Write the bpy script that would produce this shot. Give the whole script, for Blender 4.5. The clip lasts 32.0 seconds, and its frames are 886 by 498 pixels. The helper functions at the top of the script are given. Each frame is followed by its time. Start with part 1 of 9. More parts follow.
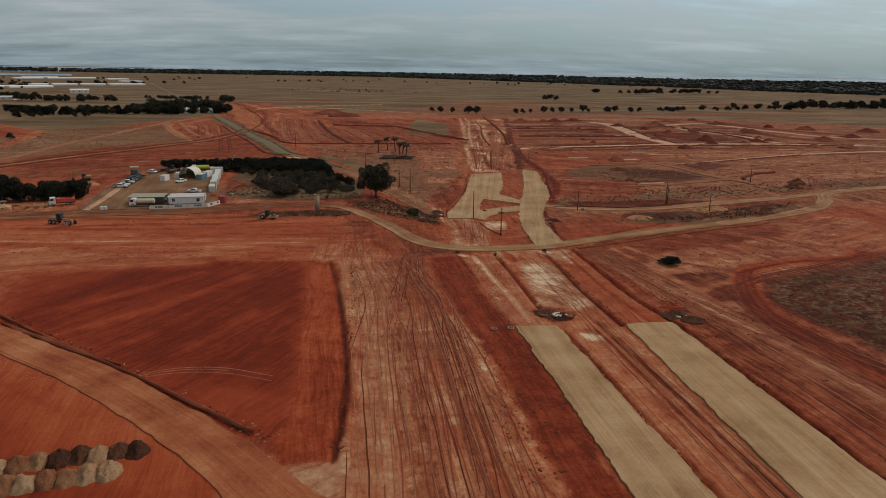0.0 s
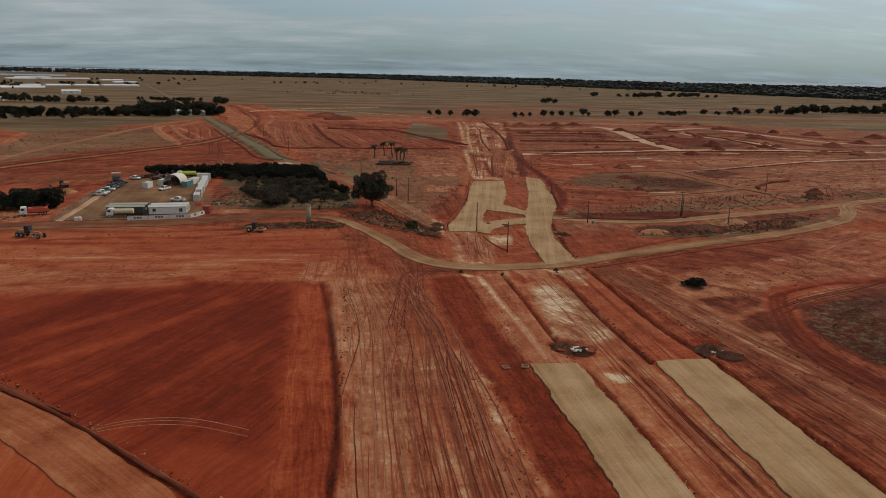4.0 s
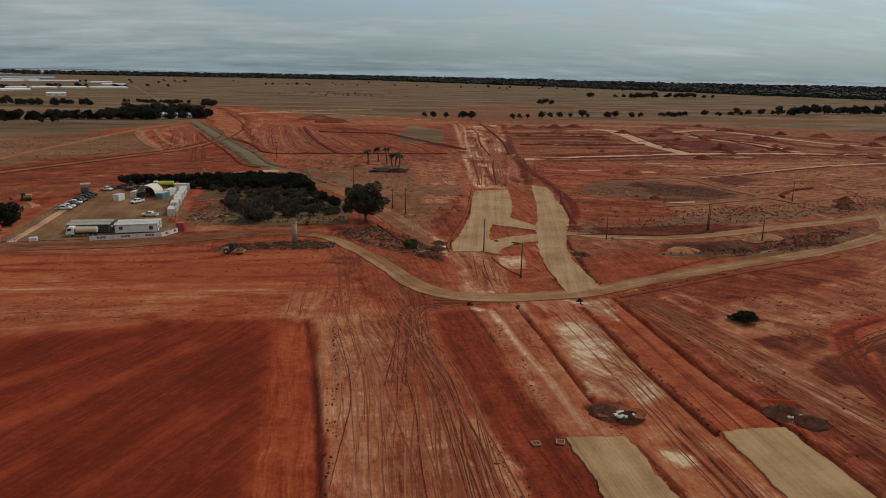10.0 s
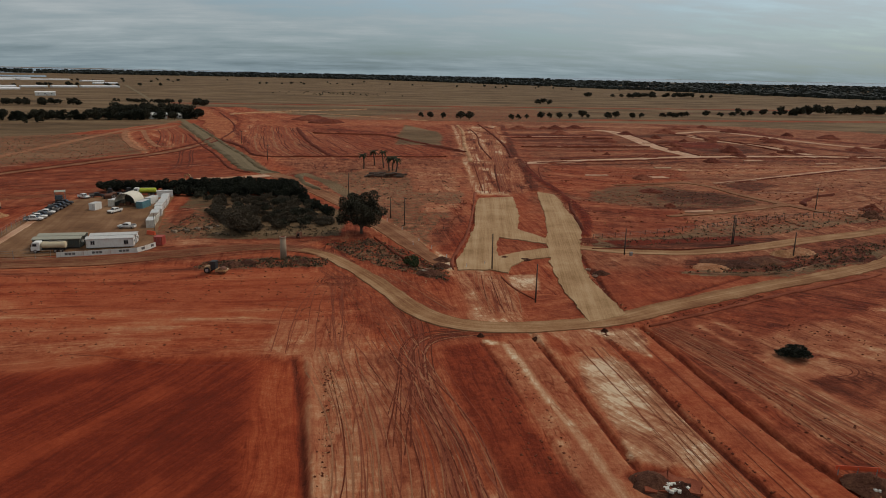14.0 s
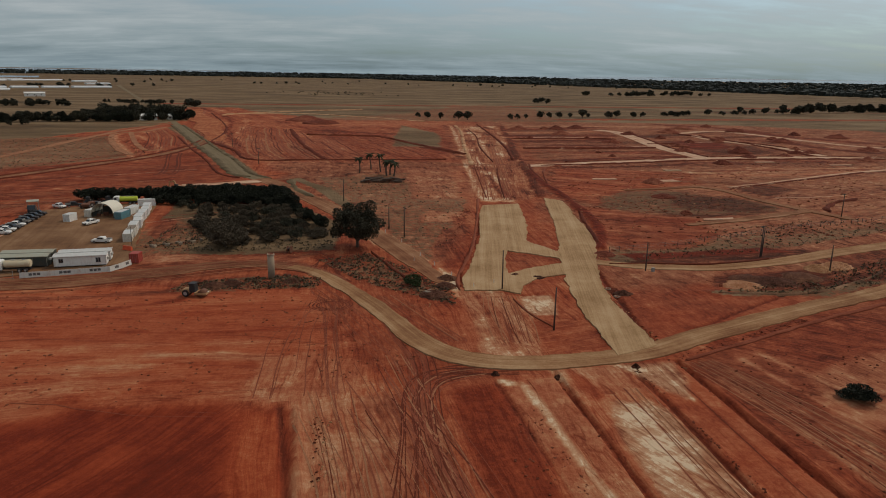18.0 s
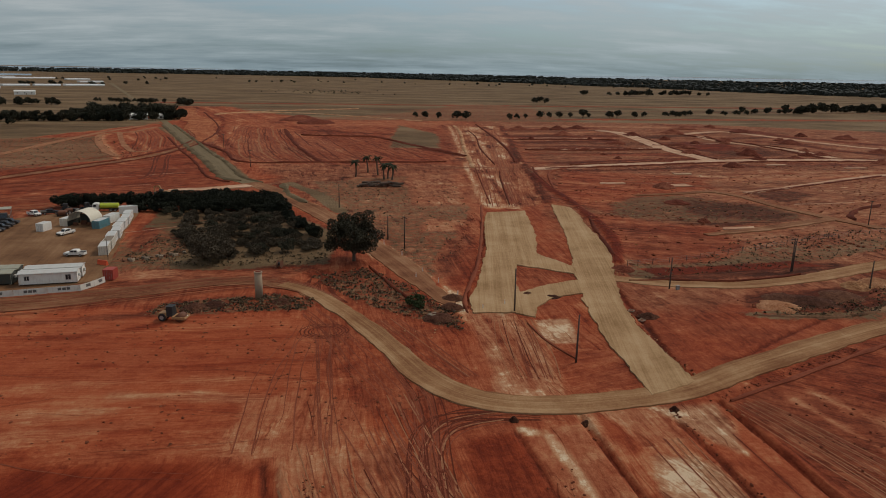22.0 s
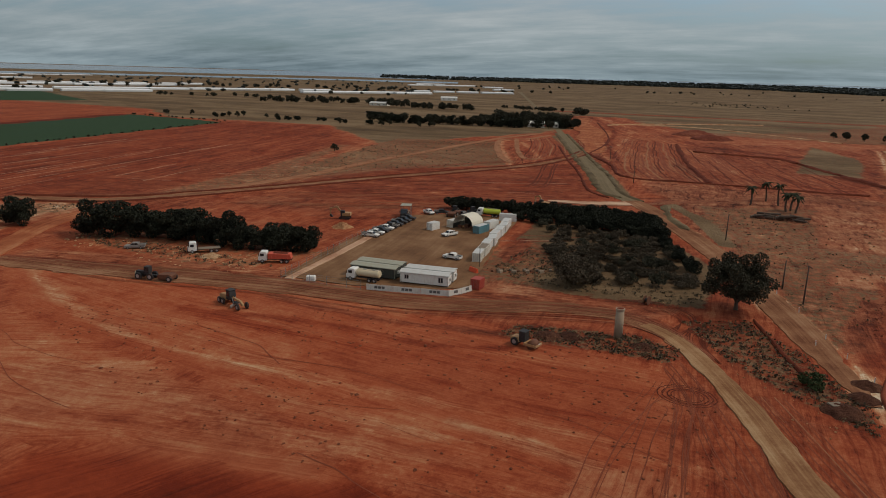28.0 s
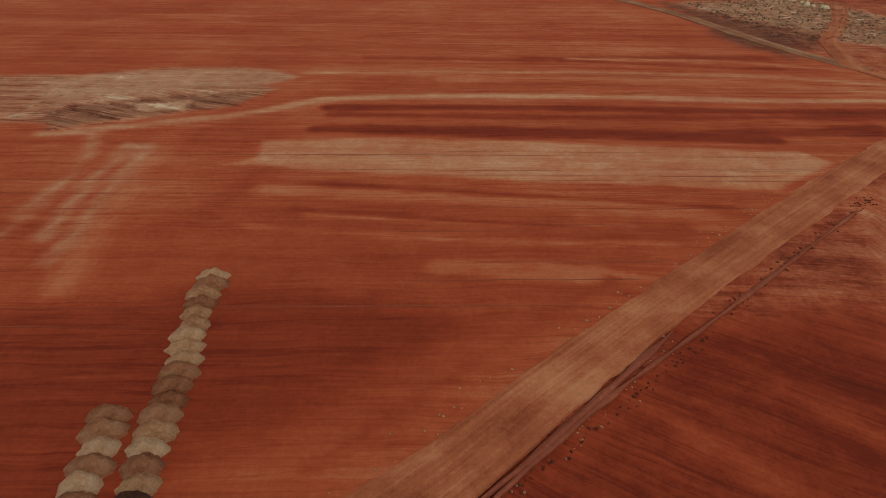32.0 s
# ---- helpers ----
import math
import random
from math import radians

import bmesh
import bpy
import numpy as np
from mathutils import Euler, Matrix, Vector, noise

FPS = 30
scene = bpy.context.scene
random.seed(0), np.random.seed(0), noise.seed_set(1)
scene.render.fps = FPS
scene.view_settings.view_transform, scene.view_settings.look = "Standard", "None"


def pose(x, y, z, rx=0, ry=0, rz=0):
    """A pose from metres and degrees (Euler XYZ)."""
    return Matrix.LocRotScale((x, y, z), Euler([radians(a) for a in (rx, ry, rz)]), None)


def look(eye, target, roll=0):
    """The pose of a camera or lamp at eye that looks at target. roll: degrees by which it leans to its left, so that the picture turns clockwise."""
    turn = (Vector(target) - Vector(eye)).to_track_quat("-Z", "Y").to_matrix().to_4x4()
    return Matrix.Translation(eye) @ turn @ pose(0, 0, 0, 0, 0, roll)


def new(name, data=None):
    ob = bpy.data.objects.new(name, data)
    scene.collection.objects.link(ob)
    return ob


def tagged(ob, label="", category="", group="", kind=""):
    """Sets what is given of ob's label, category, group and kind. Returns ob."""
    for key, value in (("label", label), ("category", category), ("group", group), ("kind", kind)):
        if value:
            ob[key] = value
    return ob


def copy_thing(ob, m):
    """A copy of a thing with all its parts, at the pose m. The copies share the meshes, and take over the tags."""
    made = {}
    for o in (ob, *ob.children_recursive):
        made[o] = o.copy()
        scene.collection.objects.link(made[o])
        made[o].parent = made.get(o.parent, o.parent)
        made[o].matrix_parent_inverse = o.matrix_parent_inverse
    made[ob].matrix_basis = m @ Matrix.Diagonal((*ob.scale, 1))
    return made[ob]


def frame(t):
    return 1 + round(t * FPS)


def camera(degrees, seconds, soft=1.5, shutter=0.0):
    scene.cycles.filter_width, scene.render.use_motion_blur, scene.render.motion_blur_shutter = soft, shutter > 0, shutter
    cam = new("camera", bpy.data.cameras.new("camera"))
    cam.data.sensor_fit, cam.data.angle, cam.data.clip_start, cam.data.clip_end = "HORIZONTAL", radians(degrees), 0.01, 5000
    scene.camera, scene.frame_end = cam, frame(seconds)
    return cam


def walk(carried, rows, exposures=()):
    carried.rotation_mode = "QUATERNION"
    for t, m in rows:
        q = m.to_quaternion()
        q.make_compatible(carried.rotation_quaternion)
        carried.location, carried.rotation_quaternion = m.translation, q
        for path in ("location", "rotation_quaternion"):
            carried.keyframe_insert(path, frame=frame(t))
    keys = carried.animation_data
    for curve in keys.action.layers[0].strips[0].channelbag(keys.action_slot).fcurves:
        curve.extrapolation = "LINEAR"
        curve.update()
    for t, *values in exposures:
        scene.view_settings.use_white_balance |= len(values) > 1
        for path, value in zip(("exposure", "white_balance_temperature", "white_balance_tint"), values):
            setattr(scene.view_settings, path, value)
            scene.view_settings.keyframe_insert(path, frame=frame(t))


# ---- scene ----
UNIT = 1.13      # metres to one unit of the plan
cam = camera(64.6, 32.0, soft=1.0)
PATH = [
    (0, (0.383, -3.721, 41.821), (0.58, -1.792, 41.328), 0.9),
    (1, (0.396, 0.081, 41.748), (0.596, 2.01, 41.256), 1.2),
    (2, (0.459, 3.823, 41.742), (0.662, 5.751, 41.251), 1.2),
    (3, (0.413, 7.628, 41.728), (0.619, 9.556, 41.24), 1.2),
    (6, (0.729, 18.626, 41.638), (0.943, 20.555, 41.153), 1.2),
    (9, (0.6, 29.678, 41.551), (0.824, 31.606, 41.067), 1.1),
    (11, (0.525, 37.606, 41.444), (0.754, 39.534, 40.961), 1.0),
    (13, (0.439, 45.864, 41.54), (0.676, 47.79, 41.056), 1.1),
    (16.5, (0.444, 59.612, 41.71), (0.69, 61.536, 41.223), 1.0),
    (19, (0.637, 69.104, 41.631), (0.891, 71.027, 41.143), 0.9),
    (21, (0.568, 76.146, 41.628), (0.828, 78.067, 41.138), 1.0),
    (23, (0.516, 82.631, 41.693), (0.78, 84.552, 41.202), 1.0),
    (24.5, (0.527, 87.469, 41.701), (0.795, 89.39, 41.211), 0.9),
    (26.5, (0.08, 93.224, 42.042), (0.352, 95.146, 41.56), 0.9),
    (27, (-0.154, 93.817, 42.161), (-0.119, 95.757, 41.676), 1.2),
    (27.5, (-0.33, 93.854, 42.263), (-0.695, 95.759, 41.777), 1.4),
    (28, (-0.458, 93.746, 42.309), (-1.218, 95.531, 41.823), 1.6),
    (28.5, (-0.536, 93.665, 42.279), (-1.648, 95.254, 41.79), 1.8),
    (29, (-0.524, 93.584, 42.199), (-1.921, 94.928, 41.706), 1.9),
    (29.5, (-0.445, 93.556, 42.09), (-2.01, 94.698, 41.595), 2.0),
    (30, (-0.347, 93.682, 41.963), (-2.009, 94.589, 41.32), 1.8),
    (30.5, (-0.218, 93.897, 41.964), (-1.852, 94.537, 41.003), 1.1),
    (31, (-0.072, 93.934, 42.0), (-1.773, 94.325, 41.023), 1.1),
    (31.2, (-0.028, 93.956, 42.003), (-1.75, 94.24, 41.026), 1.1),
    (31.5, (0.027, 93.979, 42.005), (-1.715, 94.08, 41.028), 1.1),
    (32, (0.163, 93.966, 42.016), (-1.587, 93.82, 41.059), 1.1),
]
walk(cam, [(t, look(Vector(eye) * UNIT, Vector(target) * UNIT, roll)) for t, eye, target, roll in PATH],
     [(0, -0.03), (10, -0.05), (20, -0.09), (29, -0.09), (30.5, 0.0), (32, 0.02)])

# ---- world and sun ----
SUN_EL, SUN_AZ = 48, 62          # degrees above the horizon, and clockwise from +y
world = bpy.data.worlds.new("overcast_sky")
scene.world = world
world.use_nodes = True
wn, wl = world.node_tree.nodes, world.node_tree.links
wn.clear()
w_out = wn.new("ShaderNodeOutputWorld")
w_bg = wn.new("ShaderNodeBackground")
w_sky = wn.new("ShaderNodeTexSky")
w_sky.sky_type, w_sky.sun_disc = "NISHITA", False
w_sky.sun_elevation, w_sky.sun_rotation = radians(SUN_EL), radians(SUN_AZ)
w_sky.air_density, w_sky.dust_density, w_sky.ozone_density = 1.0, 2.0, 1.0
w_co = wn.new("ShaderNodeTexCoord")
w_sep = wn.new("ShaderNodeSeparateXYZ")
wl.new(w_co.outputs["Generated"], w_sep.inputs[0])


def w_math(op, a, b=None, clamp=False):
    n = wn.new("ShaderNodeMath")
    n.operation, n.use_clamp = op, clamp
    for i, s in enumerate((a, b)):
        if s is None:
            continue
        if isinstance(s, (int, float)):
            n.inputs[i].default_value = s
        else:
            wl.new(s, n.inputs[i])
    return n.outputs[0]


up = w_math("MAXIMUM", w_sep.outputs["Z"], 0.0)
den = w_math("ADD", up, 0.13)
w_vec = wn.new("ShaderNodeCombineXYZ")
wl.new(w_math("DIVIDE", w_sep.outputs["X"], den), w_vec.inputs[0])
wl.new(w_math("DIVIDE", w_sep.outputs["Y"], den), w_vec.inputs[1])


def w_noise(scale, detail, sx, sy, rough=0.55, turn=0.0):
    m = wn.new("ShaderNodeMapping")
    m.inputs["Scale"].default_value = (sx, sy, 1)
    m.inputs["Rotation"].default_value = (0, 0, radians(turn))
    n = wn.new("ShaderNodeTexNoise")
    n.inputs["Scale"].default_value, n.inputs["Detail"].default_value = scale, detail
    n.inputs["Roughness"].default_value = rough
    wl.new(w_vec.outputs[0], m.inputs[0])
    wl.new(m.outputs[0], n.inputs["Vector"])
    return n.outputs["Fac"]


def w_ramp(fac, stops):
    r = wn.new("ShaderNodeValToRGB")
    e = r.color_ramp.elements
    while len(e) < len(stops):
        e.new(0.5)
    for i, (p, c) in enumerate(stops):
        e[i].position, e[i].color = p, (*c, 1)
    wl.new(fac, r.inputs[0])
    return r.outputs[0]


def w_mix(fac, a, b, mode="MIX"):
    n = wn.new("ShaderNodeMix")
    n.data_type, n.blend_type = "RGBA", mode
    for key, s in ((0, fac), (6, a), (7, b)):
        if isinstance(s, (int, float)):
            n.inputs[key].default_value = s
        elif isinstance(s, tuple):
            n.inputs[key].default_value = (*s, 1)
        else:
            wl.new(s, n.inputs[key])
    return n.outputs[2]


# a stratus deck: broad grey sheets with thinner, bluer breaks towards the horizon
c1 = w_noise(0.42, 5, 0.8, 1.2, 0.5, 12)
c2 = w_noise(1.7, 8, 0.8, 1.4, 0.6, 20)
c3 = w_noise(2.6, 9, 0.42, 1.9, 0.66, 9)
cl = w_math("ADD", w_math("ADD", w_math("MULTIPLY", c1, 0.50), w_math("MULTIPLY", c2, 0.34)), w_math("MULTIPLY", c3, 0.16))
cover = w_ramp(cl, [(0.33, (0, 0, 0)), (0.50, (0.72, 0.72, 0.72)), (0.66, (1, 1, 1))])
deck = w_ramp(cl, [(0.37, (2.75, 3.2, 3.5)), (0.48, (3.5, 3.75, 3.85)), (0.54, (4.1, 4.22, 4.2)), (0.61, (4.9, 4.92, 4.8))])
low = w_ramp(up, [(0.0, (0.62, 0.77, 0.86)), (0.035, (0.72, 0.83, 0.90)), (0.11, (0.95, 0.98, 1.0)), (0.3, (1, 1, 1))])
side = w_math("MULTIPLY_ADD", w_sep.outputs["X"], 0.10)
wn[-1].inputs[2].default_value = 1.0
sky_col = w_mix(cover, w_mix(1.0, w_sky.outputs[0], (0.78, 0.9, 1.0), "MULTIPLY"), deck)
sky_col = w_mix(1.0, sky_col, low, "MULTIPLY")
w_scale = wn.new("ShaderNodeVectorMath")
w_scale.operation = "SCALE"
wl.new(sky_col, w_scale.inputs[0])
wl.new(side, w_scale.inputs["Scale"])
wl.new(w_scale.outputs[0], w_bg.inputs["Color"])
w_bg.inputs["Strength"].default_value = 0.11
wl.new(w_bg.outputs[0], w_out.inputs[0])

sun = new("sun", bpy.data.lights.new("sun", "SUN"))
sun.data.energy, sun.data.angle, sun.data.color = 1.5, radians(14), (1.0, 0.88, 0.74)
_a, _e = radians(SUN_AZ), radians(SUN_EL)
sun.matrix_world = look((math.sin(_a) * math.cos(_e) * 300, math.cos(_a) * math.cos(_e) * 300, math.sin(_e) * 300), (0, 0, 0))


# ---- materials ----
class Nodes:
    """A short hand for building a node material."""

    def __init__(self, name):
        self.mat = bpy.data.materials.new(name)
        self.mat.use_nodes = True
        self.n, self.l = self.mat.node_tree.nodes, self.mat.node_tree.links
        self.bsdf = self.n["Principled BSDF"]
        self.bsdf.inputs["Specular IOR Level"].default_value = 0.06

    def put(self, node, key, s):
        if s is None:
            return
        if isinstance(s, tuple) and len(s) == 3 and node.inputs[key].type == "RGBA":
            s = (*s, 1)
        if isinstance(s, (int, float, tuple)):
            node.inputs[key].default_value = s
        else:
            self.l.new(s, node.inputs[key])

    def math(self, op, a, b=None, c=None, clamp=False):
        n = self.n.new("ShaderNodeMath")
        n.operation, n.use_clamp = op, clamp
        for i, s in enumerate((a, b, c)):
            self.put(n, i, s)
        return n.outputs[0]

    def noise(self, vec, scale, detail=4, rough=0.55):
        n = self.n.new("ShaderNodeTexNoise")
        n.inputs["Scale"].default_value, n.inputs["Detail"].default_value, n.inputs["Roughness"].default_value = scale, detail, rough
        self.put(n, "Vector", vec)
        return n.outputs["Fac"]

    def mapping(self, vec, scale=(1, 1, 1), rot=(0, 0, 0), loc=(0, 0, 0)):
        n = self.n.new("ShaderNodeMapping")
        n.inputs["Scale"].default_value, n.inputs["Rotation"].default_value, n.inputs["Location"].default_value = scale, rot, loc
        self.put(n, 0, vec)
        return n.outputs[0]

    def ramp(self, fac, stops):
        r = self.n.new("ShaderNodeValToRGB")
        e = r.color_ramp.elements
        while len(e) < len(stops):
            e.new(0.5)
        for i, (p, c) in enumerate(stops):
            if not isinstance(c, tuple):
                c = (c, c, c)
            e[i].position, e[i].color = p, (*c, 1)
        self.put(r, 0, fac)
        return r.outputs[0]

    def mix(self, fac, a, b, mode="MIX"):
        n = self.n.new("ShaderNodeMix")
        n.data_type, n.blend_type = "RGBA", mode
        for key, s in ((0, fac), (6, a), (7, b)):
            self.put(n, key, s)
        return n.outputs[2]

    def coord(self, which="Object"):
        return self.n.new("ShaderNodeTexCoord").outputs[which]

    def place(self):
        return self.n.new("ShaderNodeNewGeometry").outputs["Position"]

    def uv(self):
        n = self.n.new("ShaderNodeUVMap")
        n.uv_map = "flow"
        return n.outputs[0]

    def rand(self):
        return self.n.new("ShaderNodeObjectInfo").outputs["Random"]

    def island(self):
        return self.n.new("ShaderNodeNewGeometry").outputs["Random Per Island"]

    def bump(self, height, strength=0.5, distance=0.05):
        n = self.n.new("ShaderNodeBump")
        n.inputs["Strength"].default_value, n.inputs["Distance"].default_value = strength, distance
        self.put(n, "Height", height)
        self.l.new(n.outputs[0], self.bsdf.inputs["Normal"])

    def done(self, colour, rough=0.9, metal=0.0):
        self.put(self.bsdf, "Base Color", colour)
        self.put(self.bsdf, "Roughness", rough)
        self.put(self.bsdf, "Metallic", metal)
        return self.mat


SOIL = [(0.0, (0.080, 0.014, 0.007)), (0.22, (0.145, 0.021, 0.009)), (0.42, (0.250, 0.042, 0.015)), (0.58, (0.335, 0.072, 0.026)),
        (0.74, (0.41, 0.140, 0.060)), (0.90, (0.50, 0.28, 0.145)), (1.0, (0.62, 0.50, 0.34))]
DRYSOIL = [(0.0, (0.050, 0.018, 0.010)), (0.22, (0.105, 0.035, 0.018)), (0.42, (0.205, 0.073, 0.036)), (0.58, (0.285, 0.120, 0.062)),
           (0.74, (0.36, 0.175, 0.092)), (0.92, (0.46, 0.265, 0.150)), (1.0, (0.58, 0.42, 0.27))]


def soil_material():
    k = Nodes("red_soil")
    a = k.n.new("ShaderNodeAttribute")
    a.attribute_name = "soil"
    s = k.n.new("ShaderNodeSeparateColor")
    k.l.new(a.outputs["Color"], s.inputs[0])
    tone, veg, streak, crop = s.outputs[0], s.outputs[1], s.outputs[2], a.outputs["Alpha"]
    d = k.n.new("ShaderNodeAttribute")
    d.attribute_name = "dry"
    dry = d.outputs["Fac"]
    uv, p = k.uv(), k.place()
    bend = k.n.new("ShaderNodeTexNoise")
    bend.inputs["Scale"].default_value, bend.inputs["Detail"].default_value = 0.05, 3
    k.put(bend, "Vector", p)
    off = k.n.new("ShaderNodeVectorMath")
    off.operation = "MULTIPLY_ADD"
    k.l.new(bend.outputs["Color"], off.inputs[0])
    off.inputs[1].default_value = (3.0, 3.0, 0)
    k.l.new(uv, off.inputs[2])
    uv = off.outputs[0]
    s1 = k.noise(k.mapping(uv, (0.42, 0.016, 1)), 1.0, 5, 0.6)
    s2 = k.noise(k.mapping(uv, (1.8, 0.07, 1)), 1.0, 6, 0.7)
    s3 = k.noise(k.mapping(uv, (0.09, 0.006, 1), loc=(7, 3, 0)), 1.0, 3, 0.5)
    # wheel marks: thin wandering lines along the passes
    w1 = k.noise(k.mapping(uv, (0.34, 0.016, 1), loc=(3, 9, 0)), 1.0, 3, 0.5)
    w2 = k.noise(k.mapping(uv, (0.8, 0.03, 1), loc=(31, 5, 0)), 1.0, 3, 0.5)
    r1 = k.ramp(k.math("ABSOLUTE", k.math("SUBTRACT", w1, 0.5)), [(0.0, 1.0), (0.022, 0.0)])
    r2 = k.ramp(k.math("ABSOLUTE", k.math("SUBTRACT", w2, 0.47)), [(0.0, 1.0), (0.03, 0.0)])
    gate = k.ramp(k.noise(p, 0.035, 3), [(0.42, 0.0), (0.58, 1.0)])
    big = k.noise(p, 0.03, 4, 0.6)
    mid = k.noise(p, 0.22, 7, 0.7)
    fine = k.noise(p, 1.1, 9, 0.80)
    st = k.math("ADD", k.math("MULTIPLY", k.math("SUBTRACT", s1, 0.5), 0.75), k.math("MULTIPLY", k.math("SUBTRACT", s2, 0.5), 0.80))
    st = k.math("ADD", st, k.math("MULTIPLY", k.math("SUBTRACT", s3, 0.5), 0.5))
    st = k.math("SUBTRACT", st, k.math("MULTIPLY", k.math("ADD", r1, k.math("MULTIPLY", r2, gate)), 0.20))
    calm = k.math("SUBTRACT", 1.0, k.math("MULTIPLY", crop, 2.4, clamp=True))
    t = k.math("MULTIPLY_ADD", st, streak, tone)
    t = k.math("MULTIPLY_ADD", k.math("SUBTRACT", big, 0.5), 0.36, t)
    t = k.math("MULTIPLY_ADD", k.math("SUBTRACT", mid, 0.5), k.math("MULTIPLY", calm, k.math("MULTIPLY_ADD", dry, 0.85, 0.50)), t)
    t = k.math("MULTIPLY_ADD", k.math("SUBTRACT", fine, 0.5), k.math("MULTIPLY", calm, 0.70), t)
    # blotches of drier and damper ground
    spot = k.noise(k.mapping(p, (1, 1, 1), loc=(40, 11, 0)), 0.11, 9, 0.72)
    t = k.math("MULTIPLY_ADD", k.ramp(spot, [(0.56, 0.0), (0.66, 1.0)]), k.math("MULTIPLY", calm, k.math("MULTIPLY_ADD", dry, 0.26, 0.06)), t)
    t = k.math("MULTIPLY_ADD", k.ramp(spot, [(0.34, -1.0), (0.44, 0.0)]), k.math("MULTIPLY", calm, k.math("MULTIPLY_ADD", dry, 0.40, 0.02)), t)
    # broken dark edges of scraped and tipped soil, in three sizes: damp soil and crevice shade in one colour
    scars = None
    for (sx, sy), lc, lo, amt in (((0.085, 0.016), 3, 0.022, 0.26), ((0.21, 0.045), 17, 0.026, 0.22), ((0.60, 0.16), 29, 0.030, 0.10)):
        n = k.noise(k.mapping(uv, (sx, sy, 1), rot=(0, 0, 0.10), loc=(lc, lc * 2, 0)), 1.0, 4, 0.62)
        r = k.ramp(k.math("ABSOLUTE", k.math("SUBTRACT", n, 0.49)), [(0.0, 1.0), (lo, 0.0)])
        g = k.ramp(k.noise(k.mapping(p, (1, 1, 1), loc=(lc * 3, 0, 0)), 0.05, 4, 0.6), [(0.44, 0.0), (0.56, 1.0)])
        r = k.math("MULTIPLY", k.math("MULTIPLY", r, g), amt)
        scars = r if scars is None else k.math("ADD", scars, r)
    rough_ground = k.math("MULTIPLY", calm, k.math("MULTIPLY_ADD", dry, 1.3, 0.10, clamp=True))
    t = k.math("SUBTRACT", t, k.math("MULTIPLY", scars, rough_ground))
    scuff = k.noise(k.mapping(uv, (0.34, 0.08, 1)), 1.0, 7, 0.72)
    t = k.math("MULTIPLY_ADD", k.math("SUBTRACT", scuff, 0.5), k.math("MULTIPLY", rough_ground, 0.60), t)
    t = k.math("ADD", t, 0.035)
    wide = k.noise(k.mapping(p, (1, 1, 1), loc=(9, 70, 0)), 0.045, 6, 0.65)
    dm = k.math("MULTIPLY_ADD", k.math("SUBTRACT", wide, 0.5), k.math("MULTIPLY", calm, k.math("MULTIPLY", dry, 3.0, clamp=True)), dry, clamp=True)
    col = k.mix(dm, k.ramp(t, SOIL), k.ramp(t, DRYSOIL))
    # dry grass and low scrub
    vn = k.noise(p, 0.5, 6, 0.7)
    vm = k.math("ADD", k.math("MULTIPLY_ADD", k.math("SUBTRACT", vn, 0.5), 1.3, veg), k.math("MULTIPLY", k.math("SUBTRACT", fine, 0.5), 0.5))
    vm = k.ramp(vm, [(0.38, 0.0), (0.62, 1.0)])
    far = k.noise(k.mapping(p, (0.007, 0.017, 1), rot=(0, 0, 0.25)), 1.0, 9, 0.72)
    vcol = k.ramp(k.math("ADD", k.math("MULTIPLY", fine, 0.4), k.math("MULTIPLY_ADD", far, 0.8, -0.10)),
                  [(0.36, (0.060, 0.037, 0.019)), (0.48, (0.135, 0.084, 0.043)), (0.60, (0.215, 0.143, 0.078))])
    col = k.mix(vm, col, vcol)
    ccol = k.ramp(k.math("ADD", k.math("MULTIPLY", s2, 0.5), k.math("MULTIPLY", fine, 0.5)),
                  [(0.3, (0.018, 0.036, 0.017)), (0.7, (0.045, 0.076, 0.036))])
    col = k.mix(k.ramp(crop, [(0.4, 0.0), (0.6, 1.0)]), col, ccol)
    h = k.math("ADD", k.math("MULTIPLY", k.math("ADD", s2, k.math("MULTIPLY", s1, 0.6)), streak), k.math("ADD", k.math("MULTIPLY", fine, 0.5), k.math("MULTIPLY", mid, 0.6)))
    k.bump(k.math("SUBTRACT", h, k.math("MULTIPLY", k.math("MULTIPLY", scars, rough_ground), 2.0)), 0.75, 0.36)
    return k.done(col, 0.95)


def road_material(name, stops, streak=0.5, patch=0.3):
    """Compacted fill with wheel marks along the road's own length."""
    k = Nodes(name)
    uv, p = k.uv(), k.place()
    s1 = k.noise(k.mapping(uv, (0.55, 0.012, 1)), 1.0, 4, 0.6)
    s2 = k.noise(k.mapping(uv, (3.0, 0.05, 1)), 1.0, 4, 0.65)
    big = k.noise(p, 0.09, 4, 0.6)
    fine = k.noise(p, 2.0, 8, 0.78)
    t = k.math("MULTIPLY_ADD", k.math("SUBTRACT", s1, 0.5), streak, 0.5)
    t = k.math("MULTIPLY_ADD", k.math("SUBTRACT", s2, 0.5), streak * 0.7, t)
    t = k.math("MULTIPLY_ADD", k.math("SUBTRACT", big, 0.5), patch, t)
    t = k.math("MULTIPLY_ADD", k.math("SUBTRACT", fine, 0.5), 0.55, t)
    k.bump(k.math("ADD", s2, fine), 0.6, 0.10)
    return k.done(k.ramp(t, stops), 0.93)


